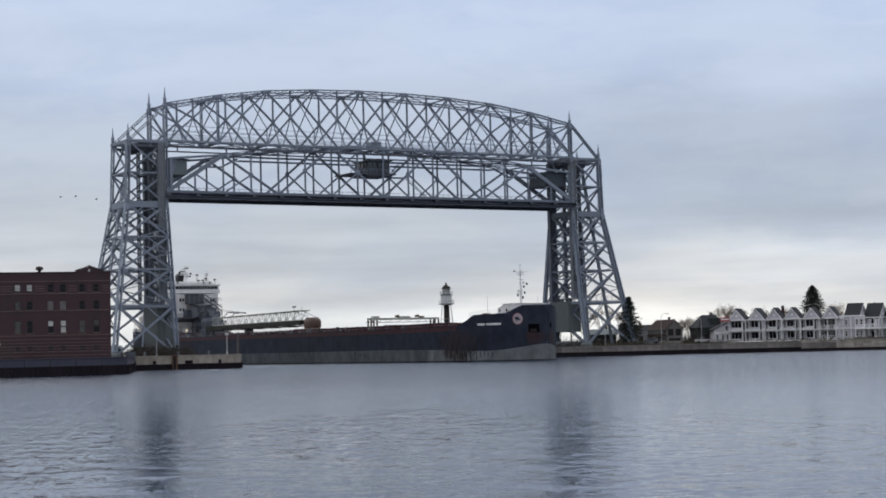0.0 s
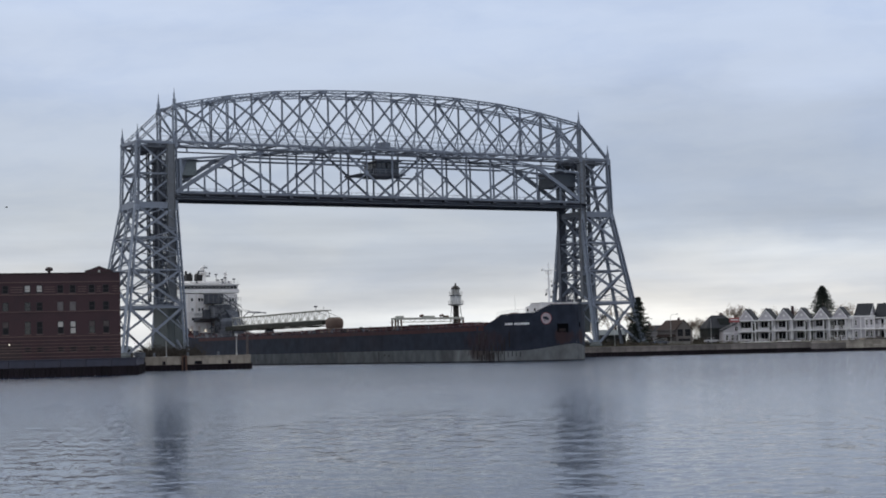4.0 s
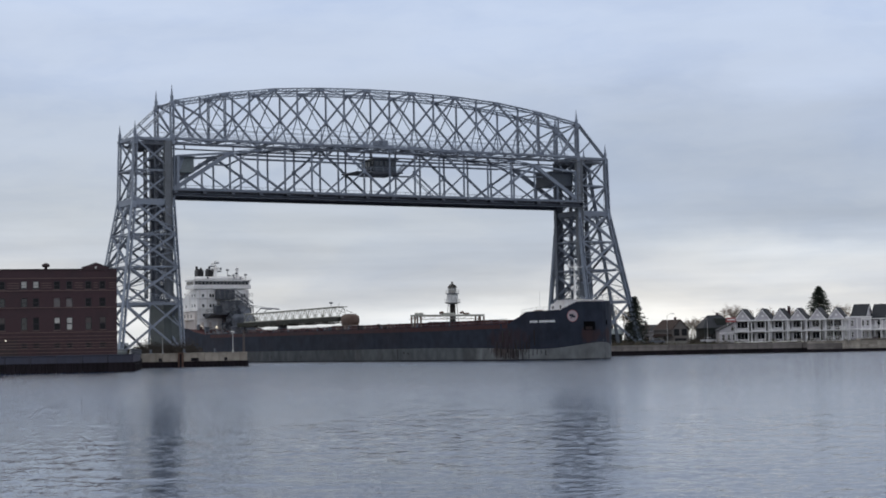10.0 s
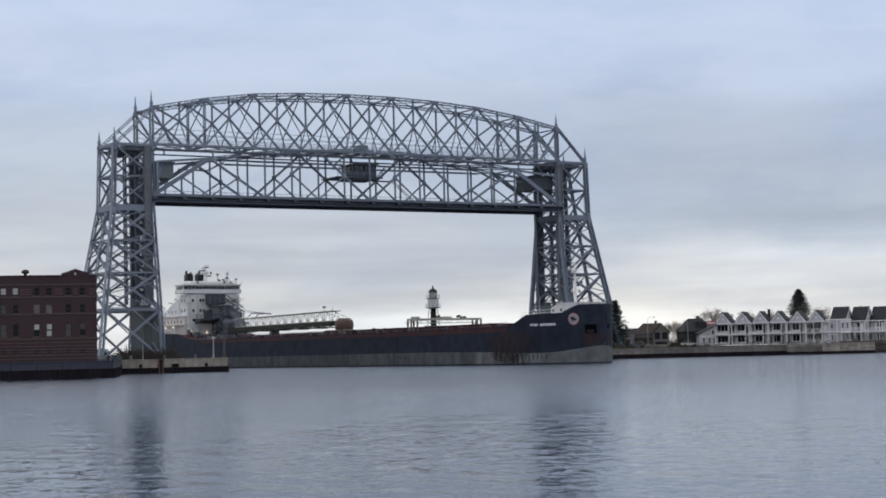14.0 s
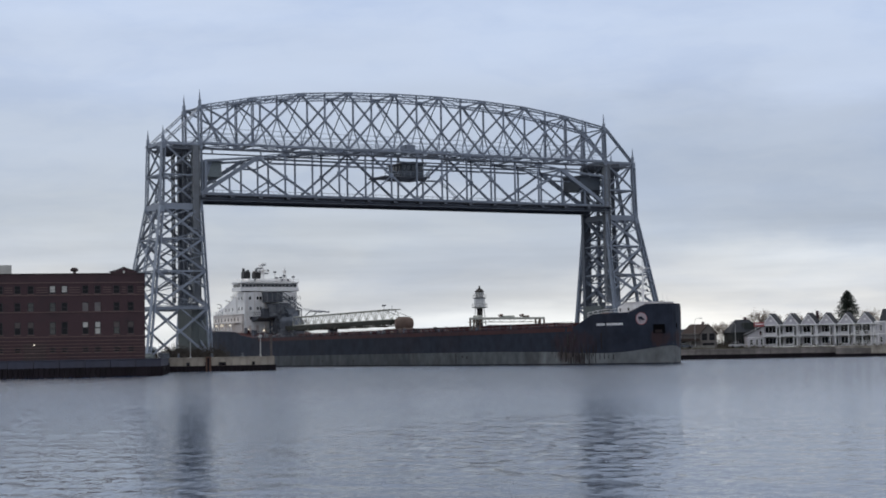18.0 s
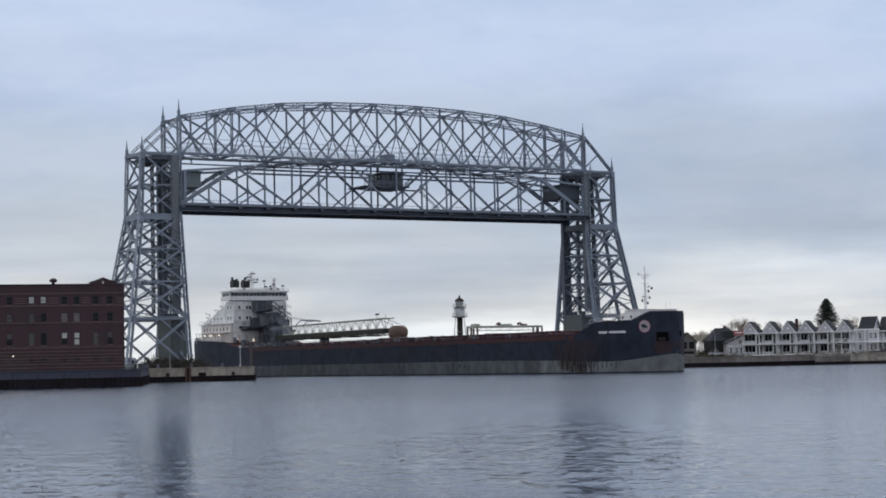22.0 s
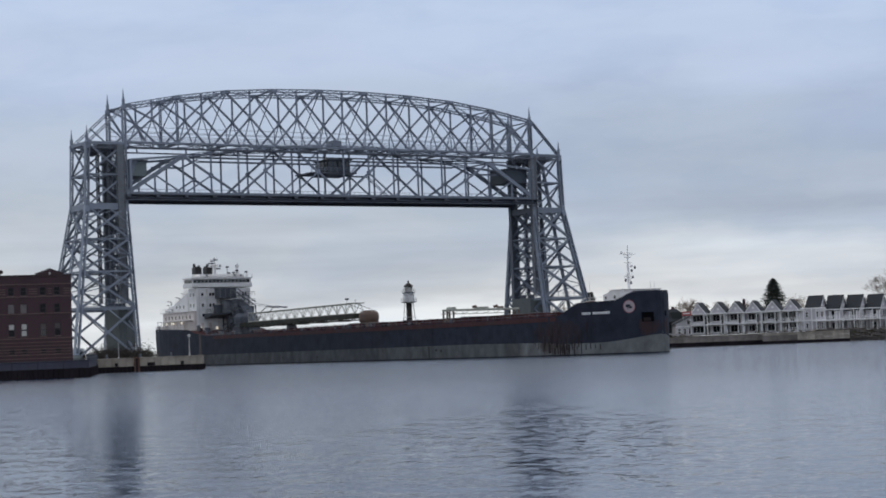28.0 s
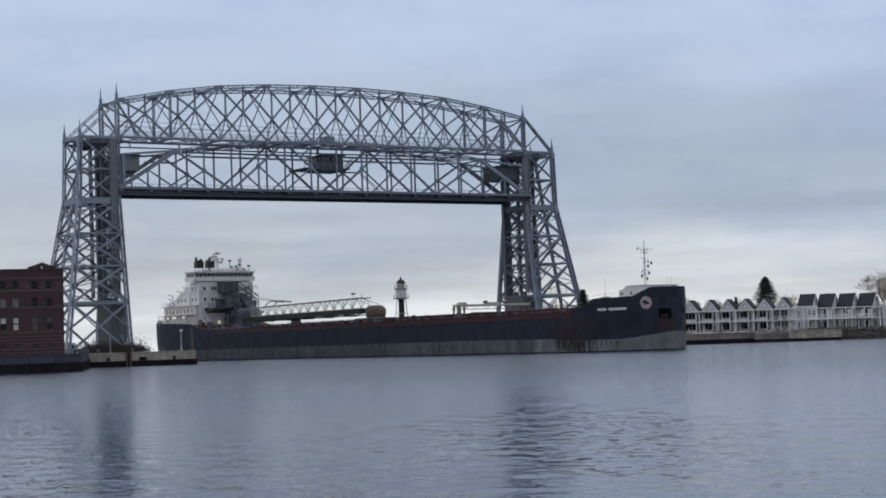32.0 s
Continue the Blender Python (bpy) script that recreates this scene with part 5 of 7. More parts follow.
def cottage(name, m, w, d, eave, ridge, wall_mat, roof_mat, label, hip=False, wins=()):
    ob = thing(name, m, label, "house")
    part("wall", boxed(-w / 2, w / 2, 0, d, 0, eave), wall_mat, ob)
    o = 0.45
    bm = bmesh.new()
    r = w * 0.24 if hip else w / 2 + o
    a = [bm.verts.new(p) for p in ((-w / 2 - o, -o, eave), (w / 2 + o, -o, eave), (w / 2 + o, d + o, eave), (-w / 2 - o, d + o, eave))]
    b = [bm.verts.new(p) for p in ((-r, d / 2, ridge), (r, d / 2, ridge))]
    for f in ((a[0], a[1], b[1], b[0]), (a[2], a[3], b[0], b[1]), (a[1], a[2], b[1]), (a[3], a[0], b[0]), (a[3], a[2], a[1], a[0])):
        bm.faces.new(f)
    part("roof", bm, roof_mat, ob)
    part("fascia", boxed(-w / 2 - o, w / 2 + o, -o - 0.06, -o, eave - 0.2, eave + 0.05), wall_mat, ob)
    for x, z, ww, hh in wins:
        window(ob, pose(x, -0.02, z), ww, hh, (2, 1), GLASS, TRIM if wall_mat is BEIGE else BOARD)
    part("chimney", boxed(w * 0.1, w * 0.1 + 0.7, d * 0.6, d * 0.6 + 0.7, eave, ridge + 0.7), BRICK, ob)
    return ob


def low_shed(m, w, d, h, label):
    ob = thing("low_shed", m, label, "shed")
    part("wall", boxed(-w / 2, w / 2, 0, d, 0, h), DARK_GREEN, ob)
    part("roof", prism(bmesh.new(), [(-w / 2 - 0.3, h), (w / 2 + 0.3, h), (w / 2 - 0.6, h + 0.9), (-w / 2 + 0.6, h + 0.9)], -0.3, d + 0.3), HOUSE_STEEL, ob)
    part("door", boxed(-0.6, 0.6, -0.06, -0.004, 0, 2.0), BOARD, ob)


low_shed(pose(-81.0, 440, 3.0), 9, 5, 2.0, "low dark shed with a grey-green roof behind the tower")
ca = cottage("cottage", pose(65.0, 490, 3.05, 0, 0, -6), 9.4, 8, 4.0, 6.7, BEIGE, SHINGLE_BROWN, "beige two-storey cottage with a brown hipped roof", True, ((-3.0, 0.6, 1.6, 1.3),))
part("front_gable", prism(bmesh.new(), [(0.2, 0.0), (4.75, 0.0), (4.75, 3.9), (2.5, 6.5), (0.2, 3.9)], -0.9, 3.5), BEIGE, ca, "front gable with two tall windows")
for sx in (-1, 1):
    part("gable_roof", prism(bmesh.new(), [(2.5, 6.52), (2.5 + sx * 2.6, 3.55), (2.5 + sx * 2.6, 3.8), (2.5, 6.8)], -1.25, 3.6), SHINGLE_BROWN, ca)
for wx in (1.45, 3.5):
    window(ca, pose(wx, -0.94, 2.2), 1.5, 1.9, (1, 2), GLASS_OLD, SASH)
window(ca, pose(2.5, -0.94, 0.3), 3.2, 1.2, (3, 1), GLASS_OLD, SASH)
part("porch_roof", prism(bmesh.new(), [(-5.2, 2.1), (0.2, 2.1), (0.0, 2.75), (-4.8, 2.75)], -2.4, 0.0), SHINGLE_BROWN, ca, "low brown porch roof")
for wx in (-4.9, -2.6, -0.3):
    part("porch_post", boxed(wx - 0.1, wx + 0.1, -2.3, -2.1, 0.0, 2.1), BEIGE, ca)
part("garden_wall", boxed(-4.6, 4.0, -4.0, -3.7, -0.1, 0.8), PAVING, ca, "low pale garden wall")
cb = cottage("dark_house", pose(78.6, 493, 3.05, 0, 0, 8), 8.4, 8, 4.2, 7.8, DARK_GREEN, SHINGLE, "dark green house with a charcoal hipped roof", True, ((-2.4, 1.0, 1.8, 1.3), (1.4, 1.0, 1.8, 1.3), (2.8, 2.6, 1.2, 1.2)))
part("dormer", boxed(-0.5, 2.8, 0.6, 4.0, 4.4, 6.9), DARK_GREEN, cb)
cottage("bridge_office", pose(49.5, 505, 3.05), 7, 6, 3.0, 4.6, DARK_GREEN, HOUSE_STEEL, "low grey-green shed below the bridge tower", False, ((-1.5, 1.0, 1.2, 1.0), (1.4, 1.0, 1.2, 1.0)))
cottage("cottage", pose(59.5, 509, 3.05), 9, 6, 3.6, 5.6, SIDING_DIM, SHINGLE, "small pale cottage half hidden behind the pine", False, ((1.0, 1.0, 1.2, 1.2),))
cottage("dark_house", pose(146.2, 490, 3.0, 0, 0, -10), 12, 9, 4.4, 8.4, DARK_GREEN, SHINGLE_BROWN, "dark brown-roofed house under bare trees", True, ((-3.4, 1.0, 1.5, 1.3), (0.5, 1.0, 1.5, 1.3)))
cottage("cottage", pose(162, 487, 3.0, 0, 0, -10), 11, 9, 4.6, 8.2, BEIGE, SHINGLE_BROWN, "beige cottage with a brown roof along the shore", True, ((-3.0, 1.0, 1.5, 1.3), (1.5, 1.0, 1.5, 1.3)))


def street_lamp(x, y, h, reach, label):
    ob = thing("street_lamp", pose(x, y, 3.05), label, "street lamp", "street lamps on the far shore")
    bm = tube(bmesh.new(), (0, 0, 0), (0, 0, h - 0.8), 0.075, 0.05, 6)
    part("post", bm, LAMP_STEEL, ob)
    pts = [(0, 0, h - 0.8), (reach * 0.25, 0, h - 0.2), (reach * 0.7, 0, h), (reach, 0, h - 0.05)]
    bm = bmesh.new()
    for p, q in zip(pts, pts[1:]):
        tube(bm, p, q, 0.045, n=5)
    part("arm", bm, LAMP_STEEL, ob)
    part("head", boxed(reach - 0.1, reach + 0.6, -0.15, 0.15, h - 0.18, h), LAMP_STEEL, ob)


street_lamp(62.6, 480, 8.2, 1.5, "curved-arm street lamp on the far shore")
street_lamp(73.6, 481, 7.0, -1.2, "curved-arm street lamp by the dark house")
street_lamp(47.0, 476, 7.6, 1.2, "curved-arm street lamp near the bridge tower")


# ---- trees ----
def branch(bm, p, d, length, r, depth, spread):
    q = p + d * length
    tube(bm, p, q, r, r * 0.66, 5 if depth > 2 else 3)
    if depth == 0:
        return
    for k in range(3 if depth > 1 else 4):
        nd = (d + Vector((random.uniform(-1, 1), random.uniform(-1, 1), random.uniform(-0.35, 0.8))) * spread).normalized()
        branch(bm, p + d * length * random.uniform(0.55, 1.0), nd, length * random.uniform(0.58, 0.8), r * 0.6, depth - 1, spread)


def bare_tree(m, h, seed, label):
    random.seed(seed)
    ob = thing("bare_tree", m, label, "tree", "bare trees on the far shore")
    bm = bmesh.new()
    tube(bm, (0, 0, -0.1), (0.1, 0, h * 0.3), h * 0.024, h * 0.018, 7)
    part("trunk", bm, BARK, ob)
    bm = bmesh.new()
    for k in range(5):
        d = Vector((random.uniform(-0.6, 0.6), random.uniform(-0.6, 0.6), 1)).normalized()
        branch(bm, Vector((0.1, 0, h * random.uniform(0.2, 0.3))), d, h * 0.235, h * 0.0075, 6, 0.52)
    part("crown", bm, TWIG, ob, "leafless twiggy crown")
    return ob


bt1 = bare_tree(pose(146.4, 515, 3.0), 19.8, 3, "tall bare deciduous tree behind the townhouses")
bt2 = bare_tree(pose(73.5, 505, 3.0), 8.5, 8, "small bare tree between the houses")
for x, y, s, rz, src in ((152, 520, 0.9, 70, bt1), (158, 510, 0.85, 150, bt1), (163, 505, 0.95, 200, bt1), (140, 520, 0.62, 40, bt1), (134, 518, 0.6, 110, bt1), (143, 500, 0.7, 15, bt1), (149, 498, 0.75, 75, bt1), (103, 512, 0.60, 10, bt1), (97, 515, 0.60, 95, bt1), (116.5, 512, 0.64, 230, bt1), (84, 510, 0.66, 280, bt1), (88.5, 512, 0.60, 160, bt1),
                          (46, 522, 0.62, 45, bt1), (51.5, 526, 0.68, 170, bt1), (55.5, 520, 0.6, 265, bt1), (42, 528, 0.6, 320, bt1), (81, 508, 1.2, 20, bt2), (70.5, 502, 0.95, 130, bt2), (71.8, 499, 0.9, 250, bt2), (75.5, 500, 0.95, 310, bt2), (59.5, 503, 0.8, 60, bt2), (40, 545, 1.0, 10, bt2), (34, 552, 1.05, 100, bt2), (28, 556, 0.9, 190, bt2), (22, 556, 0.8, 240, bt2), (46, 530, 1.0, 300, bt2), (176, 500, 1.5, 33, bt2), (11, 546, 0.95, 80, bt2), (13.6, 547, 0.8, 215, bt2)):
    copy_thing(src, pose(x, y, 3.0, 0, 0, rz) @ Matrix.Diagonal((s, s, s, 1)))


def pine(m, h, r, seed, label, round_top=False):
    random.seed(seed)
    ob = thing("pine_tree", m, label, "tree", "evergreens on the far shore")
    part("trunk", lathe(bmesh.new(), [(0.28, -0.1), (0.22, h * 0.4), (0.04, h * 0.97)], n=7), BARK, ob)
    verts, faces = [], []
    rows = int(h * 2.4)
    for i in range(rows):
        f = i / rows
        z = h * (0.1 + 0.9 * f)
        prof = (1 - f ** 3.0) ** 0.8 * (0.8 + 0.2 * f) if round_top else (1 - f) ** 0.6 * (0.72 + 0.28 * min(1.0, 5 * f)) * (0.82 + 0.18 * math.sin(i * 1.9))
        reach = r * max(0.07, prof) * random.uniform(0.86, 1.06)
        for k in range(19 if round_top else 15):
            a = random.uniform(0, 2 * math.pi)
            L = reach * random.uniform(0.62, 1.08)
            dz = -0.16 * L
            ca, sa = math.cos(a), math.sin(a)
            for j in range(9):
                s = ((j + 0.6) / 9) ** 0.62
                c = Vector((ca * L * s, sa * L * s, z + dz * s + random.uniform(-0.1, 0.12)))
                w = 0.55 * (1 - 0.25 * s)
                for q in range(3):
                    e1 = Vector((random.uniform(-1, 1), random.uniform(-1, 1), random.uniform(-0.5, 0.4))).normalized() * w
                    e2 = Vector((random.uniform(-1, 1), random.uniform(-1, 1), random.uniform(-0.6, 0.6))).normalized() * w * 0.5
                    b = len(verts)
                    verts += [tuple(c - e2 * 0.5), tuple(c + e1), tuple(c + e2 * 0.6)]
                    faces.append((b, b + 1, b + 2))
    me = bpy.data.meshes.new("crown")
    me.from_pydata(verts, [], faces)
    me.materials.append(NEEDLE)
    cr = new("crown", me)
    cr.parent = ob
    return ob


pine(pose(54.8, 488, 3.0), 13.4, 6.0, 1, "dark conical pine standing beside the bridge tower")
pine(pose(109.9, 508, 3.0), 15.9, 4.9, 2, "dark rounded evergreen behind the inn roofs", True)
pine(pose(128.6, 512, 3.0), 10.6, 1.0, 4, "narrow dark evergreen behind the townhouses")
pine(pose(154.5, 494, 3.0), 9.0, 3.4, 6, "dark spreading evergreen by the shore house", True)


def brush(name, spots, size, tris, mat, label, seed):
    """Low twiggy brush, thick with small leaves."""
    random.seed(seed)
    verts, faces = [], []
    for x, y, z, s in spots:
        for k in range(tris):
            c = Vector((x + random.gauss(0, s * 0.7), y + random.gauss(0, s * 0.7), z + abs(random.gauss(0, s * 0.6))))
            e1 = Vector((random.uniform(-1, 1), random.uniform(-1, 1), random.uniform(-0.2, 1))) * size
            e2 = Vector((random.uniform(-1, 1), random.uniform(-1, 1), random.uniform(-0.2, 1))) * size * 0.5
            b = len(verts)
            verts += [tuple(c), tuple(c + e1), tuple(c + e2)]
            faces.append((b, b + 1, b + 2))
    me = bpy.data.meshes.new(name)
    me.from_pydata(verts, [], faces)
    me.materials.append(mat)
    tagged(new(name, me), label, "shrubs", "", "stuff")


def riprap(label):
    """A bank of broken stone down to the water."""
    random.seed(61)
    verts, faces = [], []
    for k in range(3200):
        x = random.uniform(118.6, 230)
        f = random.random()
        y, z = 469.6 - 0.06 * (x - 120) - 7.0 * f, 3.1 * (1 - f) + 0.1
        s = random.uniform(0.16, 0.45)
        b = len(verts)
        for p in ((-1, 0, 0), (1, 0, 0), (0, -1, 0), (0, 1, 0), (0, 0, -1), (0, 0, 1)):
            q = Vector(p) * s * random.uniform(0.6, 1.2) + Vector((random.uniform(-0.2, 0.2) * s, random.uniform(-0.2, 0.2) * s, 0))
            verts.append((x + q.x * 1.3, y + q.y, z + q.z * 0.7))
        for a, c, d in ((0, 2, 5), (2, 1, 5), (1, 3, 5), (3, 0, 5), (2, 0, 4), (1, 2, 4), (3, 1, 4), (0, 3, 4)):
            faces.append((b + a, b + c, b + d))
    me = bpy.data.meshes.new("riprap")
    me.from_pydata(verts, [], faces)
    me.materials.append(ROCK)
    tagged(new("riprap", me), label, "rocks", "", "stuff")


ROCK = surface("grey_shore_stone", (0.065, 0.057, 0.054), 0.9, 0.0, 0.6, 0.5, (0.06, 0.055, 0.05), 0.3, 0.7, 0.2)
riprap("grey-brown broken stone bank along the far shore")
bank = slab(bmesh.new(), [(118.4, 463.6), (300, 452.0), (300, 475), (118.4, 475)], -1.5, 1.0)
tagged(new("ground_bank", mesh_of("ground_bank", bank, ROCK)), "stony shore bank below the townhouses", "ground", "", "structure")
SHRUB = surface("dry_brush", (0.10, 0.085, 0.06), 0.9, 0.0, 2.0, 0.4)
DARK_BRUSH = surface("dark_brush", (0.05, 0.042, 0.035), 0.9, 0.0, 2.0, 0.4)
random.seed(21)
shore_spots = [(x, 466.5 - 0.074 * (x - 90) + random.uniform(1.6, 13), 3.05, random.uniform(0.25, 0.8)) for x in [random.uniform(44, 190) for _ in range(230)]]
brush("shore_brush", shore_spots, 0.24, 45, SHRUB, "dull brown brush along the far shore", 22)
house_spots = [(random.uniform(138.6, 175), random.uniform(474, 482), 3.0, random.uniform(0.6, 1.5)) for _ in range(110)]
house_spots += [(random.uniform(69.2, 75.0), random.uniform(491, 497), 3.0, random.uniform(0.9, 2.4)) for _ in range(34)]
house_spots += [(random.uniform(31, 58), random.uniform(478, 486), 3.0, random.uniform(0.35, 0.85)) for _ in range(40)]
brush("house_brush", house_spots, 0.35, 110, DARK_BRUSH, "dark brown brush and hedge beside the shore houses", 25)
tower_spots = [(random.uniform(-70, -56.5), random.uniform(409, 420), 3.0, random.uniform(0.9, 2.2)) for _ in range(95)]
foot_spots = [(random.uniform(38, 66), random.uniform(500, 520), 3.0, random.uniform(0.7, 1.7)) for _ in range(120)]
brush("foot_brush", foot_spots, 0.38, 110, SHRUB, "dull brown brush behind the tower foot", 27)
brush("tower_brush", tower_spots, 0.4, 150, DARK_BRUSH, "dark leafless brush round the tower foot", 23)


# ---- far hills and woods at the edge of the lake are below the horizon; parked cars on the far shore ----
def parked_car(x, y, rz, paint, label):
    ob = thing("parked_car", pose(x, y, 3.08, 0, 0, rz), label, "car", "cars parked on the far shore")
    bm = prism(bmesh.new(), [(-2.1, 0.35), (2.1, 0.35), (2.15, 0.8), (1.2, 0.95), (-2.0, 0.95), (-2.15, 0.7)], -0.85, 0.85)
    part("body", bm, paint, ob)
    part("cabin", prism(bmesh.new(), [(-1.7, 0.95), (1.1, 0.95), (0.4, 1.45), (-1.2, 1.48)], -0.75, 0.75), GLASS, ob)
    part("roof", boxed(-1.15, 0.4, -0.72, 0.72, 1.46, 1.52, bev=0.02), paint, ob)
    for wx in (-1.35, 1.3):
        for wy in (-0.86, 0.66):
            w = part("wheel", lathe(bmesh.new(), [(0.12, 0), (0.33, 0.02), (0.33, 0.2), (0.12, 0.2)], n=12), FENDER, ob)
            w.matrix_basis = pose(wx, wy + 0.2, 0.33, 90)


parked_car(74.2, 483, 5, SIDING_DIM, "pale grey car parked before the dark house")
parked_car(60.2, 484, 10, STEEL_DARK, "dark car parked by the cottage")

# ---- the lake freighter: x towards the bow, y to port, z over the water ----
NAVY = surface("navy_hull_paint", (0.029, 0.035, 0.051), 0.6, 0.0, 0.5, 0.3, (0.045, 0.03, 0.032), 0.07, 0.3, 0.05, 1.2, 0.0, 0.08)
BOOT_GRIMY = surface("grimy_grey_hull", (0.08, 0.088, 0.095), 0.7, 0.0, 0.5, 0.4, (0.055, 0.053, 0.052), 0.12, 0.85, 0.05, 1.6, 0.0, 0.2)
BOOT_MID = surface("dull_grey_hull", (0.105, 0.115, 0.12), 0.7, 0.0, 0.5, 0.4, (0.058, 0.055, 0.053), 0.12, 0.85, 0.05, 1.6, 0.0, 0.2)
BOOT = surface("worn_grey_hull", (0.165, 0.175, 0.178), 0.7, 0.0, 0.5, 0.4, (0.06, 0.058, 0.055), 0.12, 0.85, 0.05, 1.6, 0.0, 0.2)
RUST = surface("rusted_hull_patch", (0.019, 0.011, 0.011), 0.8, 0.0, 1.2, 0.4, (0.02, 0.02, 0.03), 0.4, 0.9, 0.1, 5.0)
DECK_RED = surface("red_oxide_deck", (0.066, 0.017, 0.018), 0.7, 0.0, 0.8, 0.25, (0.07, 0.03, 0.025), 0.15, 0.5)
WHITE = surface("white_ship_paint", (0.83, 0.82, 0.81), 0.5, 0.0, 1.2, 0.06, (0.48, 0.44, 0.38), 0.35, 0.3, 0.03, 4.0)
CREAM = surface("cream_boom_paint", (0.40, 0.41, 0.36), 0.6, 0.0, 1.5, 0.12, (0.22, 0.2, 0.15), 0.4, 0.4)
MACHINE = surface("grey_machinery", (0.08, 0.088, 0.105), 0.6, 0.0, 1.0, 0.25, (0.05, 0.05, 0.055), 0.4, 0.5)
BELT = surface("dark_green_belt_frame", (0.022, 0.026, 0.018), 0.7, 0.0, 1.0, 0.3, (0.06, 0.042, 0.03), 0.4, 0.5)
HOOD = surface("brown_chute_canvas", (0.14, 0.095, 0.075), 0.8, 0.0, 1.0, 0.2, (0.07, 0.05, 0.045), 0.5, 0.5)
SCUFF = surface("dark_hull_scuff", (0.032, 0.029, 0.029), 0.75, 0.0, 1.2, 0.4, (0.03, 0.026, 0.026), 0.4, 0.8)
BLACK = surface("black_funnel_paint", (0.012, 0.012, 0.014), 0.5, 0.0, 1.0, 0.2)
# matte black that paints the shade inside the anchor pocket and fairlead
PIT = surface("recess_shade", (0.006, 0.006, 0.007), 1.0, 0.0, 1.0, 0.2, None, 0.5, 0.2, 0.0, 1.0, 0.0, 0.02)
FADED_RED = surface("faded_red_rim", (0.34, 0.12, 0.13), 0.6, 0.0, 1.5, 0.15)


def rust_bloom(mat, cx, cz, rx, rz, tint, amount):
    """Add an uneven patch of rust to a hull paint, round a place on the plating."""
    nt = mat.node_tree
    b = nt.nodes["Principled BSDF"]
    link = nt.links.new
    old = b.inputs["Base Color"].links[0].from_socket
    tc = nt.nodes.new("ShaderNodeTexCoord")
    sep = nt.nodes.new("ShaderNodeSeparateXYZ")
    link(tc.outputs["Object"], sep.inputs[0])

    def op(kind, a, c):
        q = make_node(nt, "ShaderNodeMath", operation=kind)
        for i, v in enumerate((a, c)):
            if isinstance(v, (int, float)):
                q.inputs[i].default_value = v
            else:
                link(v, q.inputs[i])
        return q.outputs[0]

    dx = op("DIVIDE", op("SUBTRACT", sep.outputs["X"], cx), rx)
    dz = op("DIVIDE", op("SUBTRACT", sep.outputs["Z"], cz), rz)
    far = op("ADD", op("MULTIPLY", dx, dx), op("MULTIPLY", dz, dz))
    mp = nt.nodes.new("ShaderNodeMapping")
    mp.inputs["Scale"].default_value = (1.0, 1.0, 0.45)
    link(tc.outputs["Object"], mp.inputs["Vector"])
    n = nt.nodes.new("ShaderNodeTexNoise")
    n.inputs["Scale"].default_value, n.inputs["Detail"].default_value, n.inputs["Roughness"].default_value = 0.55, 7, 0.65
    link(mp.outputs[0], n.inputs["Vector"])
    edge = op("ADD", far, op("MULTIPLY", op("SUBTRACT", 0.5, n.outputs[0]), 4.2))
    mask = nt.nodes.new("ShaderNodeMapRange")
    mask.inputs["From Min"].default_value, mask.inputs["From Max"].default_value = 0.1, 1.2
    mask.inputs["To Min"].default_value, mask.inputs["To Max"].default_value = amount, 0.0
    link(edge, mask.inputs[0])
    mx = make_node(nt, "ShaderNodeMix", data_type="RGBA")
    link(mask.outputs[0], mx.inputs["Factor"])
    link(old, mx.inputs[6])
    mx.inputs[7].default_value = (*tint, 1)
    link(mx.outputs[2], b.inputs["Base Color"])


rust_bloom(NAVY, 87.0, 4.8, 6.0, 2.4, (0.056, 0.029, 0.029), 0.6)
rust_bloom(NAVY, 105.5, 5.2, 1.1, 1.6, (0.062, 0.033, 0.030), 0.7)
rust_bloom(BOOT, 86.5, 2.4, 6.0, 1.8, (0.060, 0.040, 0.036), 0.8)
EDGE_RED = surface("maroon_deck_edge", (0.058, 0.016, 0.017), 0.7, 0.0, 0.8, 0.3, (0.034, 0.026, 0.032), 0.1, 0.8, 0.1, 1.0)
NAVY_RUST = surface("rust_tinged_navy", (0.032, 0.023, 0.027), 0.7, 0.0, 0.9, 0.4, (0.025, 0.028, 0.04), 0.3, 0.7)
# stained paint with the warm light of the deck lamps put into its colour
STAINED_LAMPLIT = surface("stained_lamplit_paint", (0.66, 0.60, 0.56), 0.55, 0.0, 1.2, 0.1, (0.40, 0.33, 0.27), 0.4, 0.5, 0.03, 4.0)
GEAR = surface("pale_grey_machinery", (0.17, 0.18, 0.20), 0.6, 0.0, 1.0, 0.3, (0.07, 0.07, 0.075), 0.5, 0.6)
PINK = surface("faded_white_emblem", (0.43, 0.36, 0.38), 0.6, 0.0, 1.5, 0.08)

BEAM_AT = [(-113.0, 7.6), (-111.6, 9.4), (-106, 10.6), (-98, 11.4), (-88, 11.6), (80, 11.6), (86, 11.3), (90.5, 10.7), (94.3, 9.75), (97.9, 8.5), (100.8, 6.9), (103.3, 4.9), (105.1, 3.0), (106.1, 1.5), (106.5, 0.35)]
SHEER = [(-113.0, 11.0), (-92, 10.5), (-84, 10.2), (-80, 9.2), (-72, 8.3), (60, 7.9), (88.5, 8.0), (91.8, 9.4), (93.5, 10.2), (101.2, 10.4), (104.0, 12.0), (106.5, 12.0)]
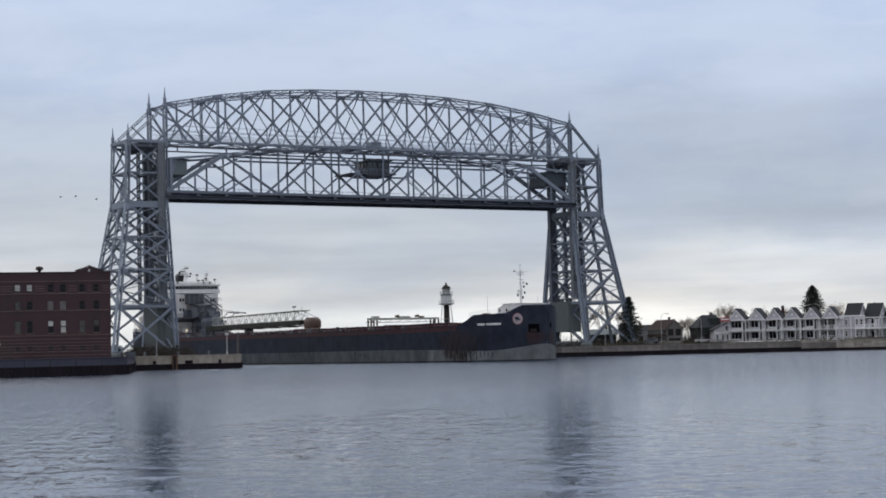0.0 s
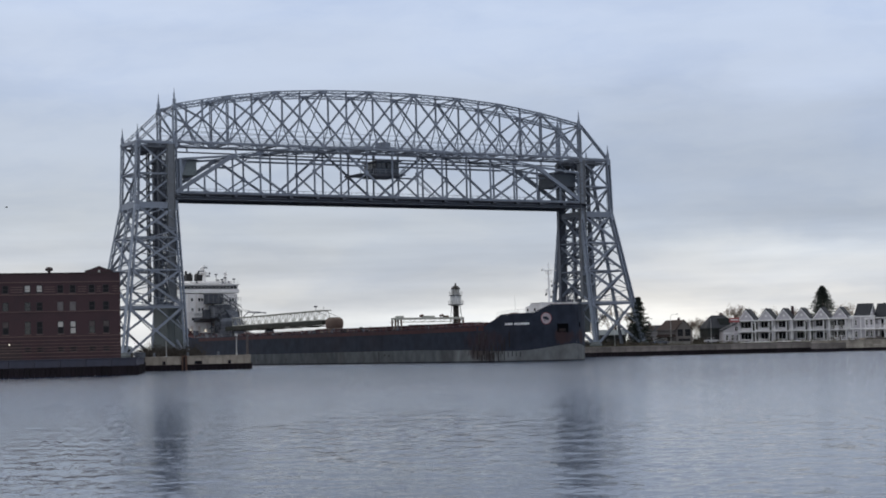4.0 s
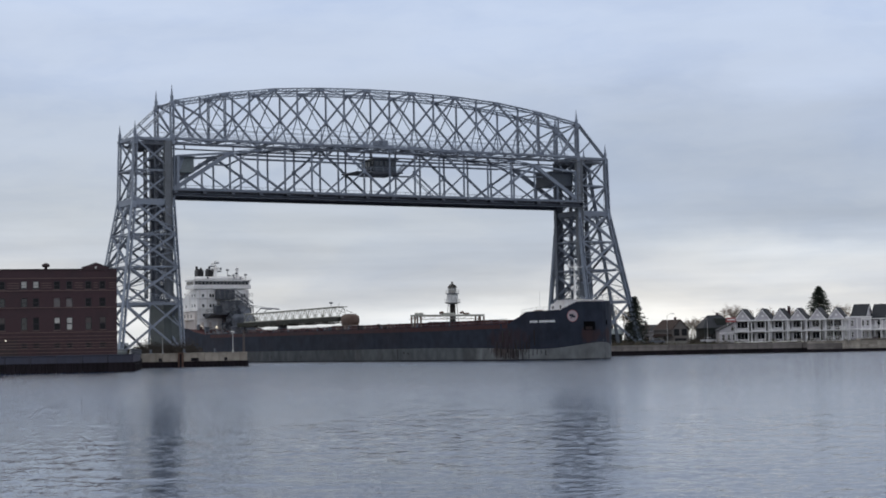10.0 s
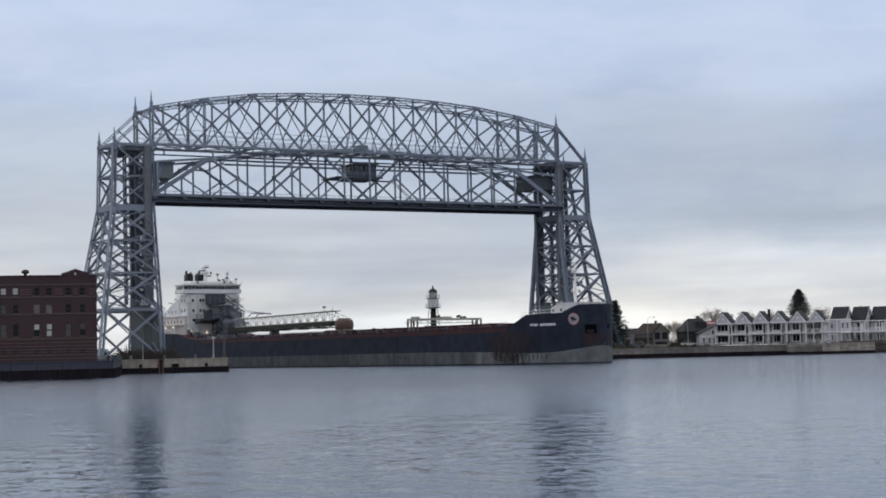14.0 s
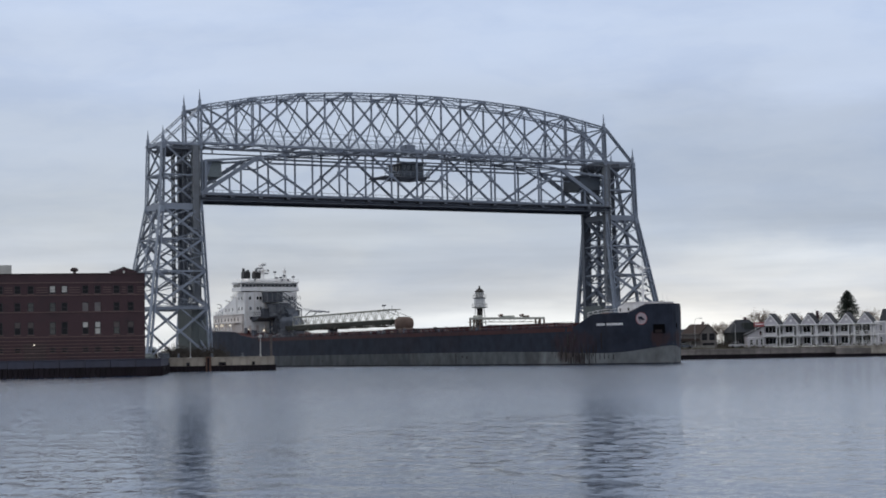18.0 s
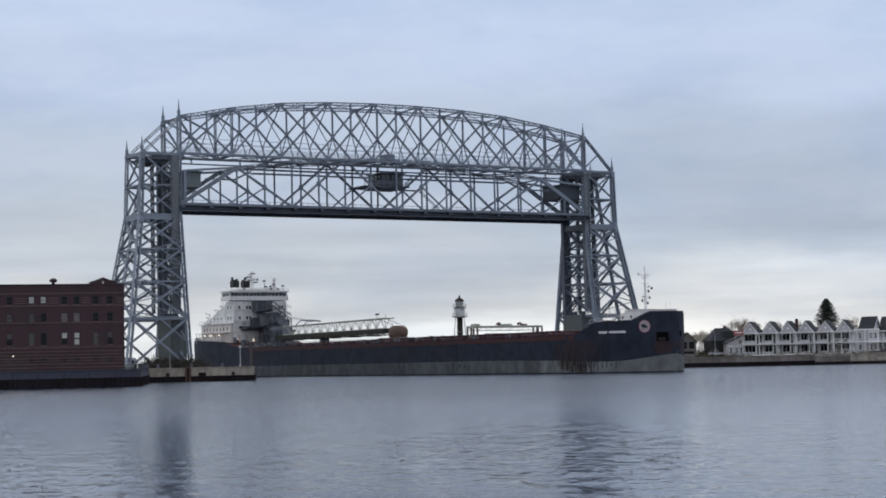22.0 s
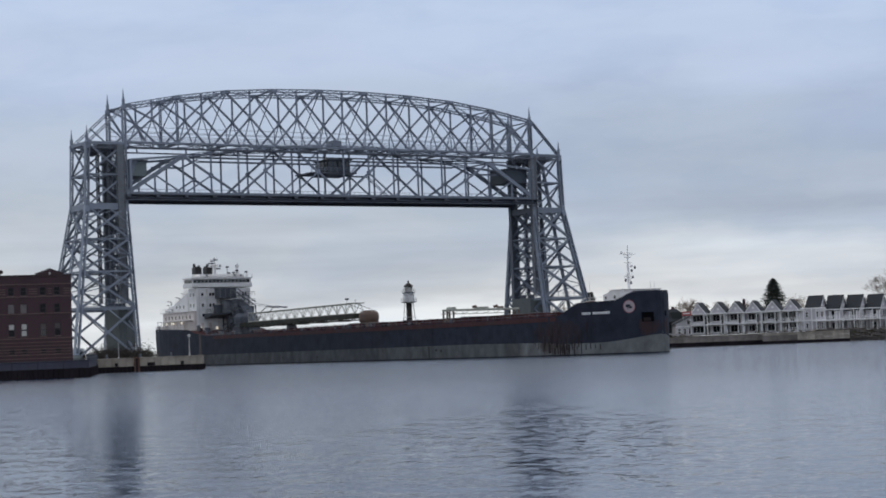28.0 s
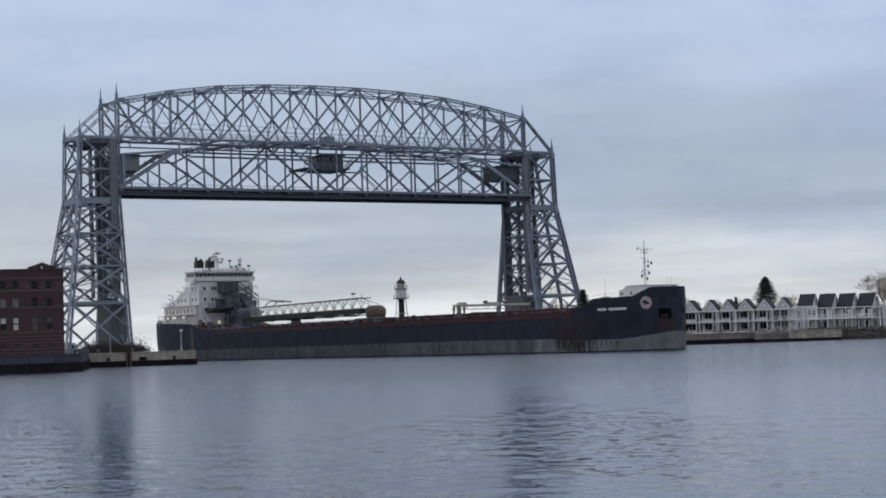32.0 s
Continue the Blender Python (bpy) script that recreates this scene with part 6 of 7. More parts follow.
BOOTTOP = [(-113.0, 3.1), (60, 3.1), (83, 2.85), (89, 2.55), (97, 2.45), (100, 2.6), (102, 2.85), (104, 3.2), (106.5, 3.75)]


def along(table, x):
    for (a, p), (b, q) in zip(table, table[1:]):
        if x <= b:
            return p + (q - p) * max(0.0, (x - a) / (b - a))
    return table[-1][1]


def hull_half(x, z):
    """Half the beam at a station, drawn in a little near the waterline at the ends."""
    w = along(BEAM_AT, x)
    if x > 92:
        w *= 1 - 0.08 * (x - 92) / 14 * max(0.0, 1 - z / 9)
    if x < -100:
        w *= 1 - 0.06 * (-100 - x) / 11 * max(0.0, 1 - z / 7)
    return w


def hull_band(lo, hi, steps, off=0.0, xs=None):
    """Plating between two height tables on both sides, closed at the stern and over the stem."""
    xs = xs or sorted({a for a, _ in BEAM_AT} | {a for a, _ in SHEER} | {a for a, _ in BOOTTOP} | set(range(-104, 90, 8)) | {92.5, 96, 99.5, 102})
    bm = bmesh.new()
    cols = []
    for x in xs:
        z0, z1 = lo(x), hi(x)
        zs = [z0 + (z1 - z0) * k / steps for k in range(steps + 1)]
        cols.append([[bm.verts.new((x, s * (hull_half(x, z) + off), z)) for z in zs] for s in (-1, 1)])
    for a, b in zip(cols, cols[1:]):
        for s in (0, 1):
            for k in range(steps):
                bm.faces.new((a[s][k], b[s][k], b[s][k + 1], a[s][k + 1]))
    for c in (cols[0], cols[-1]):
        for k in range(steps):
            bm.faces.new((c[0][k], c[1][k], c[1][k + 1], c[0][k + 1]))
    return bm


def side_patch(x0, x1, z0, z1, off, n=6):
    """A thin plate that lies on the starboard plating."""
    bm = bmesh.new()
    rows = []
    for k in range(n + 1):
        x = x0 + (x1 - x0) * k / n
        rows.append([bm.verts.new((x, -(hull_half(x, z) + off), z)) for z in (z0, z1)])
    for a, b in zip(rows, rows[1:]):
        bm.faces.new((a[0], b[0], b[1], a[1]))
    return bm


def soft_pow(v, e):
    return math.copysign(abs(v) ** e, v)


def freighter():
    ship = thing("freighter", Matrix(), "long navy and grey self-unloading lake freighter under way", "cargo ship")
    sheer = lambda x: along(SHEER, x)
    boot = lambda x: along(BOOTTOP, x)
    hull = part("hull", hull_band(boot, sheer, 3), NAVY, ship, "navy blue upper plating with rust streaks")
    hull_xs = sorted({a for a, _ in BEAM_AT} | {a for a, _ in SHEER} | {a for a, _ in BOOTTOP} | set(range(-104, 90, 8)) | {20, 76, 92.5, 96, 99.5, 102})
    for x0, x1, mat, text in ((-120, 20, BOOT_GRIMY, "grimy dark grey plating along the waterline"), (20, 76, BOOT_MID, "worn grey plating along the waterline"), (76, 120, BOOT, "scuffed pale grey plating along the waterline at the bow")):
        part("hull_bottom", hull_band(lambda x: -1.5, boot, 2, 0.003, [x for x in hull_xs if x0 <= x <= x1]), mat, ship, text)
    part("waterline_growth", hull_band(lambda x: -1.5, lambda x: 0.38, 1, 0.012), FENDER, ship, "dark wet growth along the waterline")
    # main deck
    bm = bmesh.new()
    xs = [-112.6, -106, -98, -92, -84, -80, -72, -40, 0, 40, 60, 88, 91.8, 93.5, 97, 100, 101.2, 103.0, 104.0, 105.4, 106.4]
    cols = [[bm.verts.new((x, s * max(0.2, hull_half(x, 9) - 0.15), sheer(x) - 0.25)) for s in (-1, 1)] for x in xs]
    for a, b in zip(cols, cols[1:]):
        bm.faces.new((a[0], b[0], b[1], a[1]))
    part("deck", bm, DECK_RED, ship, "red oxide main deck")
    # plating butts: thin welded seams and fender strakes
    for x in range(-100, 90, 13):
        part("plate_seam", boxed(x, x + 0.12, -along(BEAM_AT, x) - 0.03, -along(BEAM_AT, x) + 0.05, boot(x), sheer(x)), NAVY, ship)
    part("rubbing_strake", hull_band(lambda x: sheer(x) - 1.0, lambda x: sheer(x) - 0.15, 1, 0.10, list(range(-68, 88, 6)) + [88]), EDGE_RED, ship, "faded maroon deck edge strake")
    # hatch coamings and covers
    for k in range(17):
        x = -52 + 7.7 * k
        if x > 84:
            break
        hc = part("hatch_coaming", boxed(x, x + 5.2, -7.0, 7.0, 7.6, 8.75), DECK_RED, ship)
        part("hatch_cover", boxed(x - 0.2, x + 5.4, -7.2, 7.2, 8.75, 9.0, bev=0.05), DECK_RED, hc)
    railing(ship, "deck_rail", [(-70, -11.2, sheer(-70) - 0.2), (60, -11.2, 7.7), (88, -11.0, 7.8)], 1.15, 3.0, 0.04, STEEL_DARK)
    railing(ship, "deck_rail", [(-70, 11.2, 8.0), (88, 11.0, 7.8)], 1.15, 3.0, 0.04, STEEL_DARK)
    # deck gear: vents, bollards, winches
    random.seed(5)
    for k in range(16):
        x, y = -60 + 9.4 * k + random.uniform(-2, 2), random.choice((-9.3, 9.3, -9.8))
        bm = bmesh.new()
        lathe(bm, [(0.16, 7.7), (0.16, 8.6), (0.3, 8.75), (0.26, 8.95), (0.08, 9.05)], x, y, 8)
        part("deck_vent", bm, random.choice((DECK_RED, DECK_RED, STEEL_DARK)), ship)
    for x in (12, 26, 66, 76, 82):
        bm = boxed(x, x + 1.0, -9.4, -8.4, 7.7, 8.3, bev=0.08)
        tube(bm, (x + 0.5, -9.6, 8.35), (x + 0.5, -8.2, 8.35), 0.3, n=10)
        part("winch", bm, DECK_RED, ship)
    # forecastle
    part("bulwark_cap", hull_band(lambda x: sheer(x), lambda x: sheer(x) + 0.12, 1, 0.08, [92, 93.5, 97, 99.5, 101.2, 102.5, 104.0, 105.1, 106.1, 106.5]), NAVY, ship)
    fh = part("fore_house", prism(bmesh.new(), [(95.0, 9.6), (101.4, 9.6), (101.4, 12.5), (97.2, 12.45), (96.2, 12.0), (95.0, 11.8)], -4.6, 4.6), WHITE, ship, "low white house on the forecastle")
    part("roof_edge", boxed(97.1, 101.6, -4.8, 4.8, 12.5, 12.62), WHITE, fh)
    part("windlass", boxed(91.4, 92.8, -6.6, -4.8, 9.0, 10.7, bev=0.2), HOOD, ship, "brown windlass on the forecastle")
    for x in (95.6, 98.4):
        part("window", boxed(x, x + 0.5, -4.68, -4.6, 10.9, 11.5), GLASS, fh)
    mast = part("foremast", lathe(bmesh.new(), [(0.3, 12.6), (0.22, 17.5), (0.15, 18.0), (0.08, 21.3)], 97.4, 0, 8), WHITE, ship, "slim white foremast with crosstrees and lamps")
    for z, w in ((19.6, 2.0), (17.9, 0.9), (15.2, 1.2)):
        bm = tube(bmesh.new(), (97.4, -w, z), (97.4, w, z), 0.06, n=5)
        tube(bm, (97.4 - w * 0.5, 0, z), (97.4 + w * 0.5, 0, z), 0.05, n=5)
        part("crosstree", bm, WHITE, mast)
    for z, w in ((14.7, 0.5), (18.9, 0.5)):
        part("mast_platform", boxed(97.4 - w, 97.4 + w, -w, w, z, z + 0.12), WHITE, mast)
        railing(mast, "platform_rail", [(97.4 - w, -w, z + 0.12), (97.4 + w, -w, z + 0.12), (97.4 + w, w, z + 0.12)], 0.8, 0.7, 0.04, WHITE)
    for y, z, h in ((-0.7, 15.0, 0.9), (0.55, 17.0, 0.8), (-0.3, 19.2, 0.7)):
        part("mast_light_box", boxed(97.6, 97.95, y - 0.2, y + 0.2, z, z + h * 0.6, bev=0.04), WHITE, mast)
    for y, z in ((-0.9, 14.4), (0.7, 16.3), (-1.7, 19.8), (1.5, 16.9), (0.9, 15.0), (0.4, 13.9)):
        part("mast_lamp", lathe(bmesh.new(), [(0.1, z - 0.25), (0.21, z - 0.1), (0.21, z + 0.2), (0.08, z + 0.35)], 97.6, y, 8), MACHINE if z < 19 else WHITE, mast)
    for x, y, z in ((90.0, -4, 14.6), (101.5, 3, 14.2), (104.0, 0, 14.0)):
        part("pole", tube(bmesh.new(), (x, y, sheer(x) - 0.3), (x, y, z), 0.06, 0.03, 5), WHITE, ship)
    railing(ship, "deck_rail", [(92, -10.0, 9.6), (96, -8.9, 10.1), (100.5, -6.6, 10.2)], 1.1, 1.5, 0.04, WHITE)
    # emblem, lettering bars, anchor pocket, marks on the starboard bow
    emb = bmesh.new()
    cx, cz = 103.3, 9.2
    ring = []
    for k in range(24):
        x, z = cx + 0.82 * math.cos(k * math.pi / 12), cz + 1.22 * math.sin(k * math.pi / 12)
        ring.append(emb.verts.new((x, -(hull_half(x, z) + 0.05), z)))
    c = emb.verts.new((cx, -(hull_half(cx, cz) + 0.05), cz))
    for k in range(24):
        emb.faces.new((c, ring[k], ring[(k + 1) % 24]))
    emblem = part("emblem", emb, PINK, ship, "round pale emblem with a red rim and a dark shape")
    for k in range(24):
        a, b = k * math.pi / 12, (k + 1) * math.pi / 12
        rim = bmesh.new()
        vs = []
        for q, f in ((a, 0.93), (b, 0.93), (b, 1.03), (a, 1.03)):
            x, z = cx + 0.82 * f * math.cos(q), cz + 1.22 * f * math.sin(q)
            vs.append(rim.verts.new((x, -(hull_half(x, z) + 0.09), z)))
        rim.faces.new(vs)
        part("emblem_rim", rim, FADED_RED, emblem)
    for x0, x1, z0, z1 in ((102.85, 103.5, 9.1, 9.6), (103.3, 103.75, 8.85, 9.25), (103.05, 103.2, 8.65, 9.15)):
        part("emblem_mark", side_patch(x0, x1, z0, z1, 0.09, 2), NAVY, emblem)
    for x0, x1, n in ((94.6, 96.55, 6), (96.95, 100.3, 9)):
        w = (x1 - x0) / n
        for k in range(n):
            part("lettering_bar", side_patch(x0 + w * k, x0 + w * (k + 0.8), 7.98, 8.45, 0.05, 1), TRIM, ship, "pale bar of lettering")
    # no hollow here: a flat plate whose black stands for the pocket's shade
    pocket = part("anchor_pocket", side_patch(104.95, 106.22, 6.2, 8.0, 0.16), PIT, ship, "flat black plate painted as the shaded anchor pocket")
    part("pocket_frame", side_patch(104.95, 106.25, 8.0, 8.18, 0.22), NAVY, pocket)
    part("anchor", side_patch(105.2, 106.0, 6.3, 6.95, 0.24, 3), RUST, pocket, "rusted anchor in its pocket")
    fl = lathe(bmesh.new(), [(0.42, -0.1), (0.55, 0.0), (0.55, 0.12), (0.38, 0.12), (0.36, -0.05)], n=12)
    fair = part("fairlead", fl, PIT, ship, "dark fairlead opening by the stem")
    fair.matrix_basis = pose(105.75, 1.95, 7.7, 0, 90, 54)
    for k in range(7):
        part("draught_mark", boxed(106.42, 106.56, 0.35, 0.55, 1.0 + 0.5 * k, 1.16 + 0.5 * k), GEAR, ship, "small pale draught figure bar")
    random.seed(11)
    for k in range(60):
        x = random.gauss(88.6, 3.4)
        if x > 97:
            continue
        z1 = random.uniform(1.6, 6.6) if x > 86 else random.uniform(1.2, 4.5)
        w = random.uniform(0.1, 0.42)
        z0 = max(0.4, z1 - random.uniform(0.7, 3.2))
        part("rust_streak", side_patch(x, x + w, z0, z1, 0.04, 2), random.choice((RUST, RUST, NAVY_RUST, SCUFF)), ship)
    for k in range(10):
        x = 89 + 1.0 * k
        part("draught_scuff", side_patch(x, x + 0.2, 1.2 + 0.1 * (k % 3), 2.1 + 0.12 * (k % 4), 0.05, 1), SCUFF, ship)
    part("draught_mark", side_patch(41.2, 41.75, 0.5, 2.9, 0.05, 1), BLACK, ship, "black draught mark")
    for x, z in ((-28, 1.6), (44, 2.2), (46, 2.0), (-64, 1.8), (-10, 1.5)):
        part("scuff", side_patch(x, x + 0.8, z - 0.3, z + 0.2, 0.05, 1), BLACK, ship)
    # accommodation block and wheelhouse
    acc = part("accommodation", boxed(-90.0, -84.8, -8.8, 8.0, 8.0, 21.8, bev=0.08), WHITE, ship, "tall white accommodation block")
    # the lower house's lamp-lit warmth is painted on, along with its stains
    low = part("lower_house", boxed(-106.5, -85.0, -9.2, 9.2, 8.0, 15.4, bev=0.08), STAINED_LAMPLIT, ship, "wide white lower deckhouse")
    mid = part("middle_house", boxed(-99.2, -89.8, -8.4, 8.4, 15.4, 18.0, bev=0.08), WHITE, ship)
    part("upper_house", boxed(-94.2, -89.9, -7.2, 7.2, 18.0, 20.3, bev=0.08), WHITE, ship)
    part("raked_screen", prism(bmesh.new(), [(-105.2, 15.56), (-90.1, 15.56), (-90.1, 20.9), (-92.6, 19.9), (-104.0, 16.2)], -8.72, -8.5), WHITE, ship, "white raked screen beside the stepped decks")
    for z in (13.0, 16.2, 19.3):
        part("deck_edge", boxed(-90.2, -84.6, -9.0, 8.2, z, z + 0.16), WHITE, acc)
    for z, ys in ((20.0, (-7.0, -4.6, -3.7, 5.6, 6.5)), (17.0, (-6.9, -4.6, -3.6, 6.0)), (14.2, (-6.8, -4.9, 6.4))):
        for y in ys:
            part("porthole", boxed(-84.8, -84.72, y - 0.3, y + 0.3, z - 0.42, z + 0.45), GLASS, acc)
        for x in (-88.9, -86.9):
            part("porthole", boxed(x, x + 0.6, -8.88, -8.8, z - 0.4, z + 0.45), GLASS, acc)
    for x in (-104.6, -102.4, -100.2, -97.6, -95.2, -92.8, -90.4, -88.0):
        part("porthole", boxed(x, x + 0.55, -9.28, -9.2, 13.4, 14.4), GLASS, low)
    for x in (-98.0, -95.6, -93.0):
        part("porthole", boxed(x, x + 0.6, -8.8, -8.724, 16.4, 17.3), GLASS, mid)
    wh = part("wheelhouse", boxed(-90.6, -84.8, -9.9, 8.3, 22.2, 24.4, bev=0.08), WHITE, ship, "white wheelhouse with bridge wings")
    part("bridge_wing_screen", boxed(-90.8, -84.5, -10.1, 8.5, 22.0, 23.2, bev=0.05), WHITE, wh)
    for k in range(15):
        y = -9.2 + 1.17 * k
        part("window", boxed(-84.8, -84.72, y - 0.4, y + 0.62, 23.25, 24.2), GLASS, wh)
    for k in range(4):
        x = -89.9 + 1.3 * k
        part("window", boxed(x, x + 1.0, -9.98, -9.9, 23.25, 24.2), GLASS, wh)
    part("roof", boxed(-90.9, -84.4, -10.2, 8.6, 24.4, 24.75), WHITE, wh)
    railing(wh, "roof_rail", [(-90.2, -9.5, 24.62), (-84.4, -9.5, 24.62), (-84.4, 8.5, 24.62)], 1.0, 1.6, 0.04, WHITE)
    rh = part("roof_house", boxed(-89.6, -85.4, -7.4, 6.8, 24.75, 25.7, bev=0.3), WHITE, wh, "low white house on the wheelhouse roof")
    for y in (-5.4, 3.2, 5.2):
        part("roof_vent", boxed(-85.38, -85.3, y, y + 0.6, 25.0, 25.7), MACHINE, rh)
    part("deck_edge", boxed(-107.4, -84.8, -9.6, 9.6, 15.4, 15.55), WHITE, low)
    part("deck_edge", boxed(-108.4, -86, -10.4, -9.2, 12.9, 13.05), WHITE, low)
    for x in (-107.9, -105.4, -102.9, -100.4, -97.9, -95.4, -92.9, -90.4):
        part("awning_post", tube(bmesh.new(), (x, -10.2, 10.3), (x, -10.2, 12.9), 0.09, n=5), WHITE, ship)
    for x in (-105.6, -101.9, -98.4, -97.2, -91.6):
        part("deck_lamp", lathe(bmesh.new(), [(0.1, 12.0), (0.22, 12.1), (0.22, 12.4), (0.1, 12.55)], x, -10.1, 8), LAMPGLOW, ship, "small lit deck lamp")
    for y, z in ((-7.2, 10.7), (-2.4, 10.6)):
        part("deck_lamp", lathe(bmesh.new(), [(0.1, z - 0.3), (0.19, z - 0.16), (0.19, z + 0.16), (0.08, z + 0.3)], -84.6, y, 6), LAMPGLOW, ship, "small lit deck lamp")
    for pts, h, g in (([(-88, -11.2, 10.2), (-100, -10.9, 10.6), (-110, -9.6, 10.9), (-112.4, -7.4, 11.0), (-112.4, 7.4, 11.0)], 1.1, 1.6),
                      ([(-107.2, -9.4, 15.55), (-99.4, -9.4, 15.55), (-90, -9.4, 15.55)], 1.0, 1.4), ([(-99.0, -8.2, 18.0), (-95, -8.2, 18.0)], 1.0, 1.2)):
        railing(ship, "deck_rail", pts, h, g, 0.045, WHITE)
    for x, y, z in ((-106.5, -6.5, 17.6), (-103.0, -8.0, 18.6), (-100.4, -6.5, 19.6), (-97.5, -6.0, 20.6)):
        z0 = 15.4 if x < -99 else 18.0
        bm = tube(bmesh.new(), (x, y, z0), (x, y, z), 0.12, n=6)
        tube(bm, (x, y, z), (x - 0.9, y - 0.9, z + 0.3), 0.1, n=5)
        part("davit", bm, MACHINE, ship)
    lb = part("lifeboat", lathe(bmesh.new(), [(0.1, -2.6), (0.75, -1.9), (0.95, 0), (0.75, 1.9), (0.1, 2.6)], n=10), WHITE, ship, "enclosed white lifeboat", True)
    lb.matrix_basis = pose(-101.8, -7.8, 16.9, 0, 90, 0)
    # gear on the stepped decks: vents, raft canisters, lockers, rails
    random.seed(42)
    for x0, x1, y, z, n in ((-111.5, -100.5, -8.6, 10.9, 15), (-106.0, -99.6, -8.4, 15.55, 12), (-98.6, -95.4, -7.4, 18.0, 6), (-106.0, -100.0, 2.0, 15.55, 8), (-111, -107.5, 3.0, 10.9, 8)):
        for k in range(n):
            x, yy = random.uniform(x0, x1), y + random.uniform(-0.7, 1.2)
            h, w = random.uniform(0.5, 1.5), random.uniform(0.18, 0.42)
            if k % 3 == 0:
                bm = lathe(bmesh.new(), [(w * 0.5, z), (w * 0.5, z + h), (w, z + h + 0.1), (w * 0.9, z + h + 0.35), (w * 0.3, z + h + 0.45)], x, yy, 8)
                part("deck_vent", bm, random.choice((WHITE, GEAR, MACHINE)), ship)
            elif k % 3 == 1:
                part("deck_locker", boxed(x - w, x + w, yy - w, yy + w, z, z + h * 0.8, bev=0.05), random.choice((WHITE, GEAR, MACHINE, MACHINE)), ship)
            else:
                bm = lathe(bmesh.new(), [(0.1, -0.7), (0.32, -0.6), (0.32, 0.6), (0.1, 0.7)], n=8)
                part("raft_canister", bm, WHITE, ship).matrix_basis = pose(x, yy, z + 0.5, 0, 90, random.uniform(0, 40))
    for x0, z0, x1, z1 in ((-99.4, 15.6, -95.6, 18.2), (-95.2, 18.1, -91.0, 21.6), (-107.0, 10.9, -103.8, 15.4)):
        bm = bmesh.new()
        for yy in (-8.7, -8.0):
            tube(bm, (x0, yy, z0), (x1, yy, z1), 0.09, n=4)
            tube(bm, (x0, yy, z0 + 0.9), (x1, yy, z1 + 0.9), 0.05, n=4)
        for k in range(9):
            f = (k + 0.5) / 9
            box(bm, x0 + (x1 - x0) * f - 0.12, x0 + (x1 - x0) * f + 0.12, -8.7, -8.0, z0 + (z1 - z0) * f, z0 + (z1 - z0) * f + 0.05)
        part("stairway", bm, WHITE, ship)
    for y in (-8.0, -5.6, -2.2, 4.6, 7.2):
        part("downpipe", tube(bmesh.new(), (-84.72, y, 10.2), (-84.72, y, 21.5), 0.07, n=5), STAINED_LAMPLIT, acc)
    for y, z in ((-7.6, 10.1), (-5.2, 10.1)):
        part("door", boxed(-84.8, -84.72, y, y + 0.85, z, z + 2.0, bev=0.02), STAINED_LAMPLIT, acc)
    # funnels
    for y, hs in ((-4.3, (29.1, 28.3, 28.6)), (-0.9, (28.4, 29.0, 28.2))):
        f = part("funnel_casing", boxed(-94.2, -91.8, y - 1.05, y + 1.05, 20.6, 26.0, bev=0.2), WHITE, ship, "white funnel casing with black uptakes")
        part("cowl", boxed(-94.2, -91.8, y - 1.0, y + 1.0, 26.0, 28.0, bev=0.1), BLACK, f)
        for k, z in enumerate(hs):
            part("uptake", lathe(bmesh.new(), [(0.36, 27.4), (0.36, z), (0.26, z), (0.26, z - 0.3)], -93.6 + 0.6 * k, y - 0.5 + 0.45 * k, 10), BLACK, f)
    # radar mast and domes
    rm = part("radar_mast", lathe(bmesh.new(), [(0.8, 24.6), (0.55, 27.0), (0.4, 28.3), (0.25, 28.9), (0.1, 30.6)], -88.0, -1.5, 8), WHITE, ship, "white radar mast with scanners")
    for z, w, dy in ((28.7, 1.1, -2.3), (29.7, 0.8, -1.2), (27.2, 0.9, -0.5)):
        part("radar_scanner", boxed(-88.3, -87.8, dy - w, dy + w, z, z + 0.35, bev=0.08), MACHINE, rm)
    part("radar_platform", lathe(bmesh.new(), [(1.3, 28.2), (1.4, 28.4), (1.3, 28.55)], -88.0, -1.5, 10), WHITE, rm)
    part("radar_dish", lathe(bmesh.new(), [(0.1, 29.2), (0.5, 29.3), (0.55, 29.7), (0.3, 30.0), (0.05, 30.1)], -87.2, -2.6, 10), WHITE, rm)
    part("lower_yard", tube(bmesh.new(), (-88, -3.6, 27.9), (-88, 0.6, 27.9), 0.09, n=5), WHITE, rm)
    for dy in (-3.4, -2.4, 0.3):
        part("yard_lamp", boxed(-88.2, -87.8, dy - 0.2, dy + 0.2, 27.9, 28.5, bev=0.04), MACHINE, rm)
    part("yard", tube(bmesh.new(), (-88, -2.6, 30.0), (-88, -0.4, 30.5), 0.08, n=5), WHITE, rm)
    pm = part("signal_mast", lathe(bmesh.new(), [(0.6, 24.6), (0.6, 26.6), (0.2, 27.2), (0.55, 27.9), (0.5, 28.4), (0.2, 28.6)], -86.8, 5.0, 10), WHITE, ship, "white signal mast with a dome")
    part("aerial", tube(bmesh.new(), (-86.8, 5.0, 28.7), (-86.8, 5.0, 29.3), 0.05, n=4), WHITE, pm)
    for x, y, h in ((-86, 1.9, 28.0), (-85.5, 3.6, 26.4), (-85.5, 4.6, 27.0), (-86, 7.8, 26.6), (-86, 2.4, 26.3)):
        bm = tube(bmesh.new(), (x, y, 24.6), (x, y, h), 0.08, n=5)
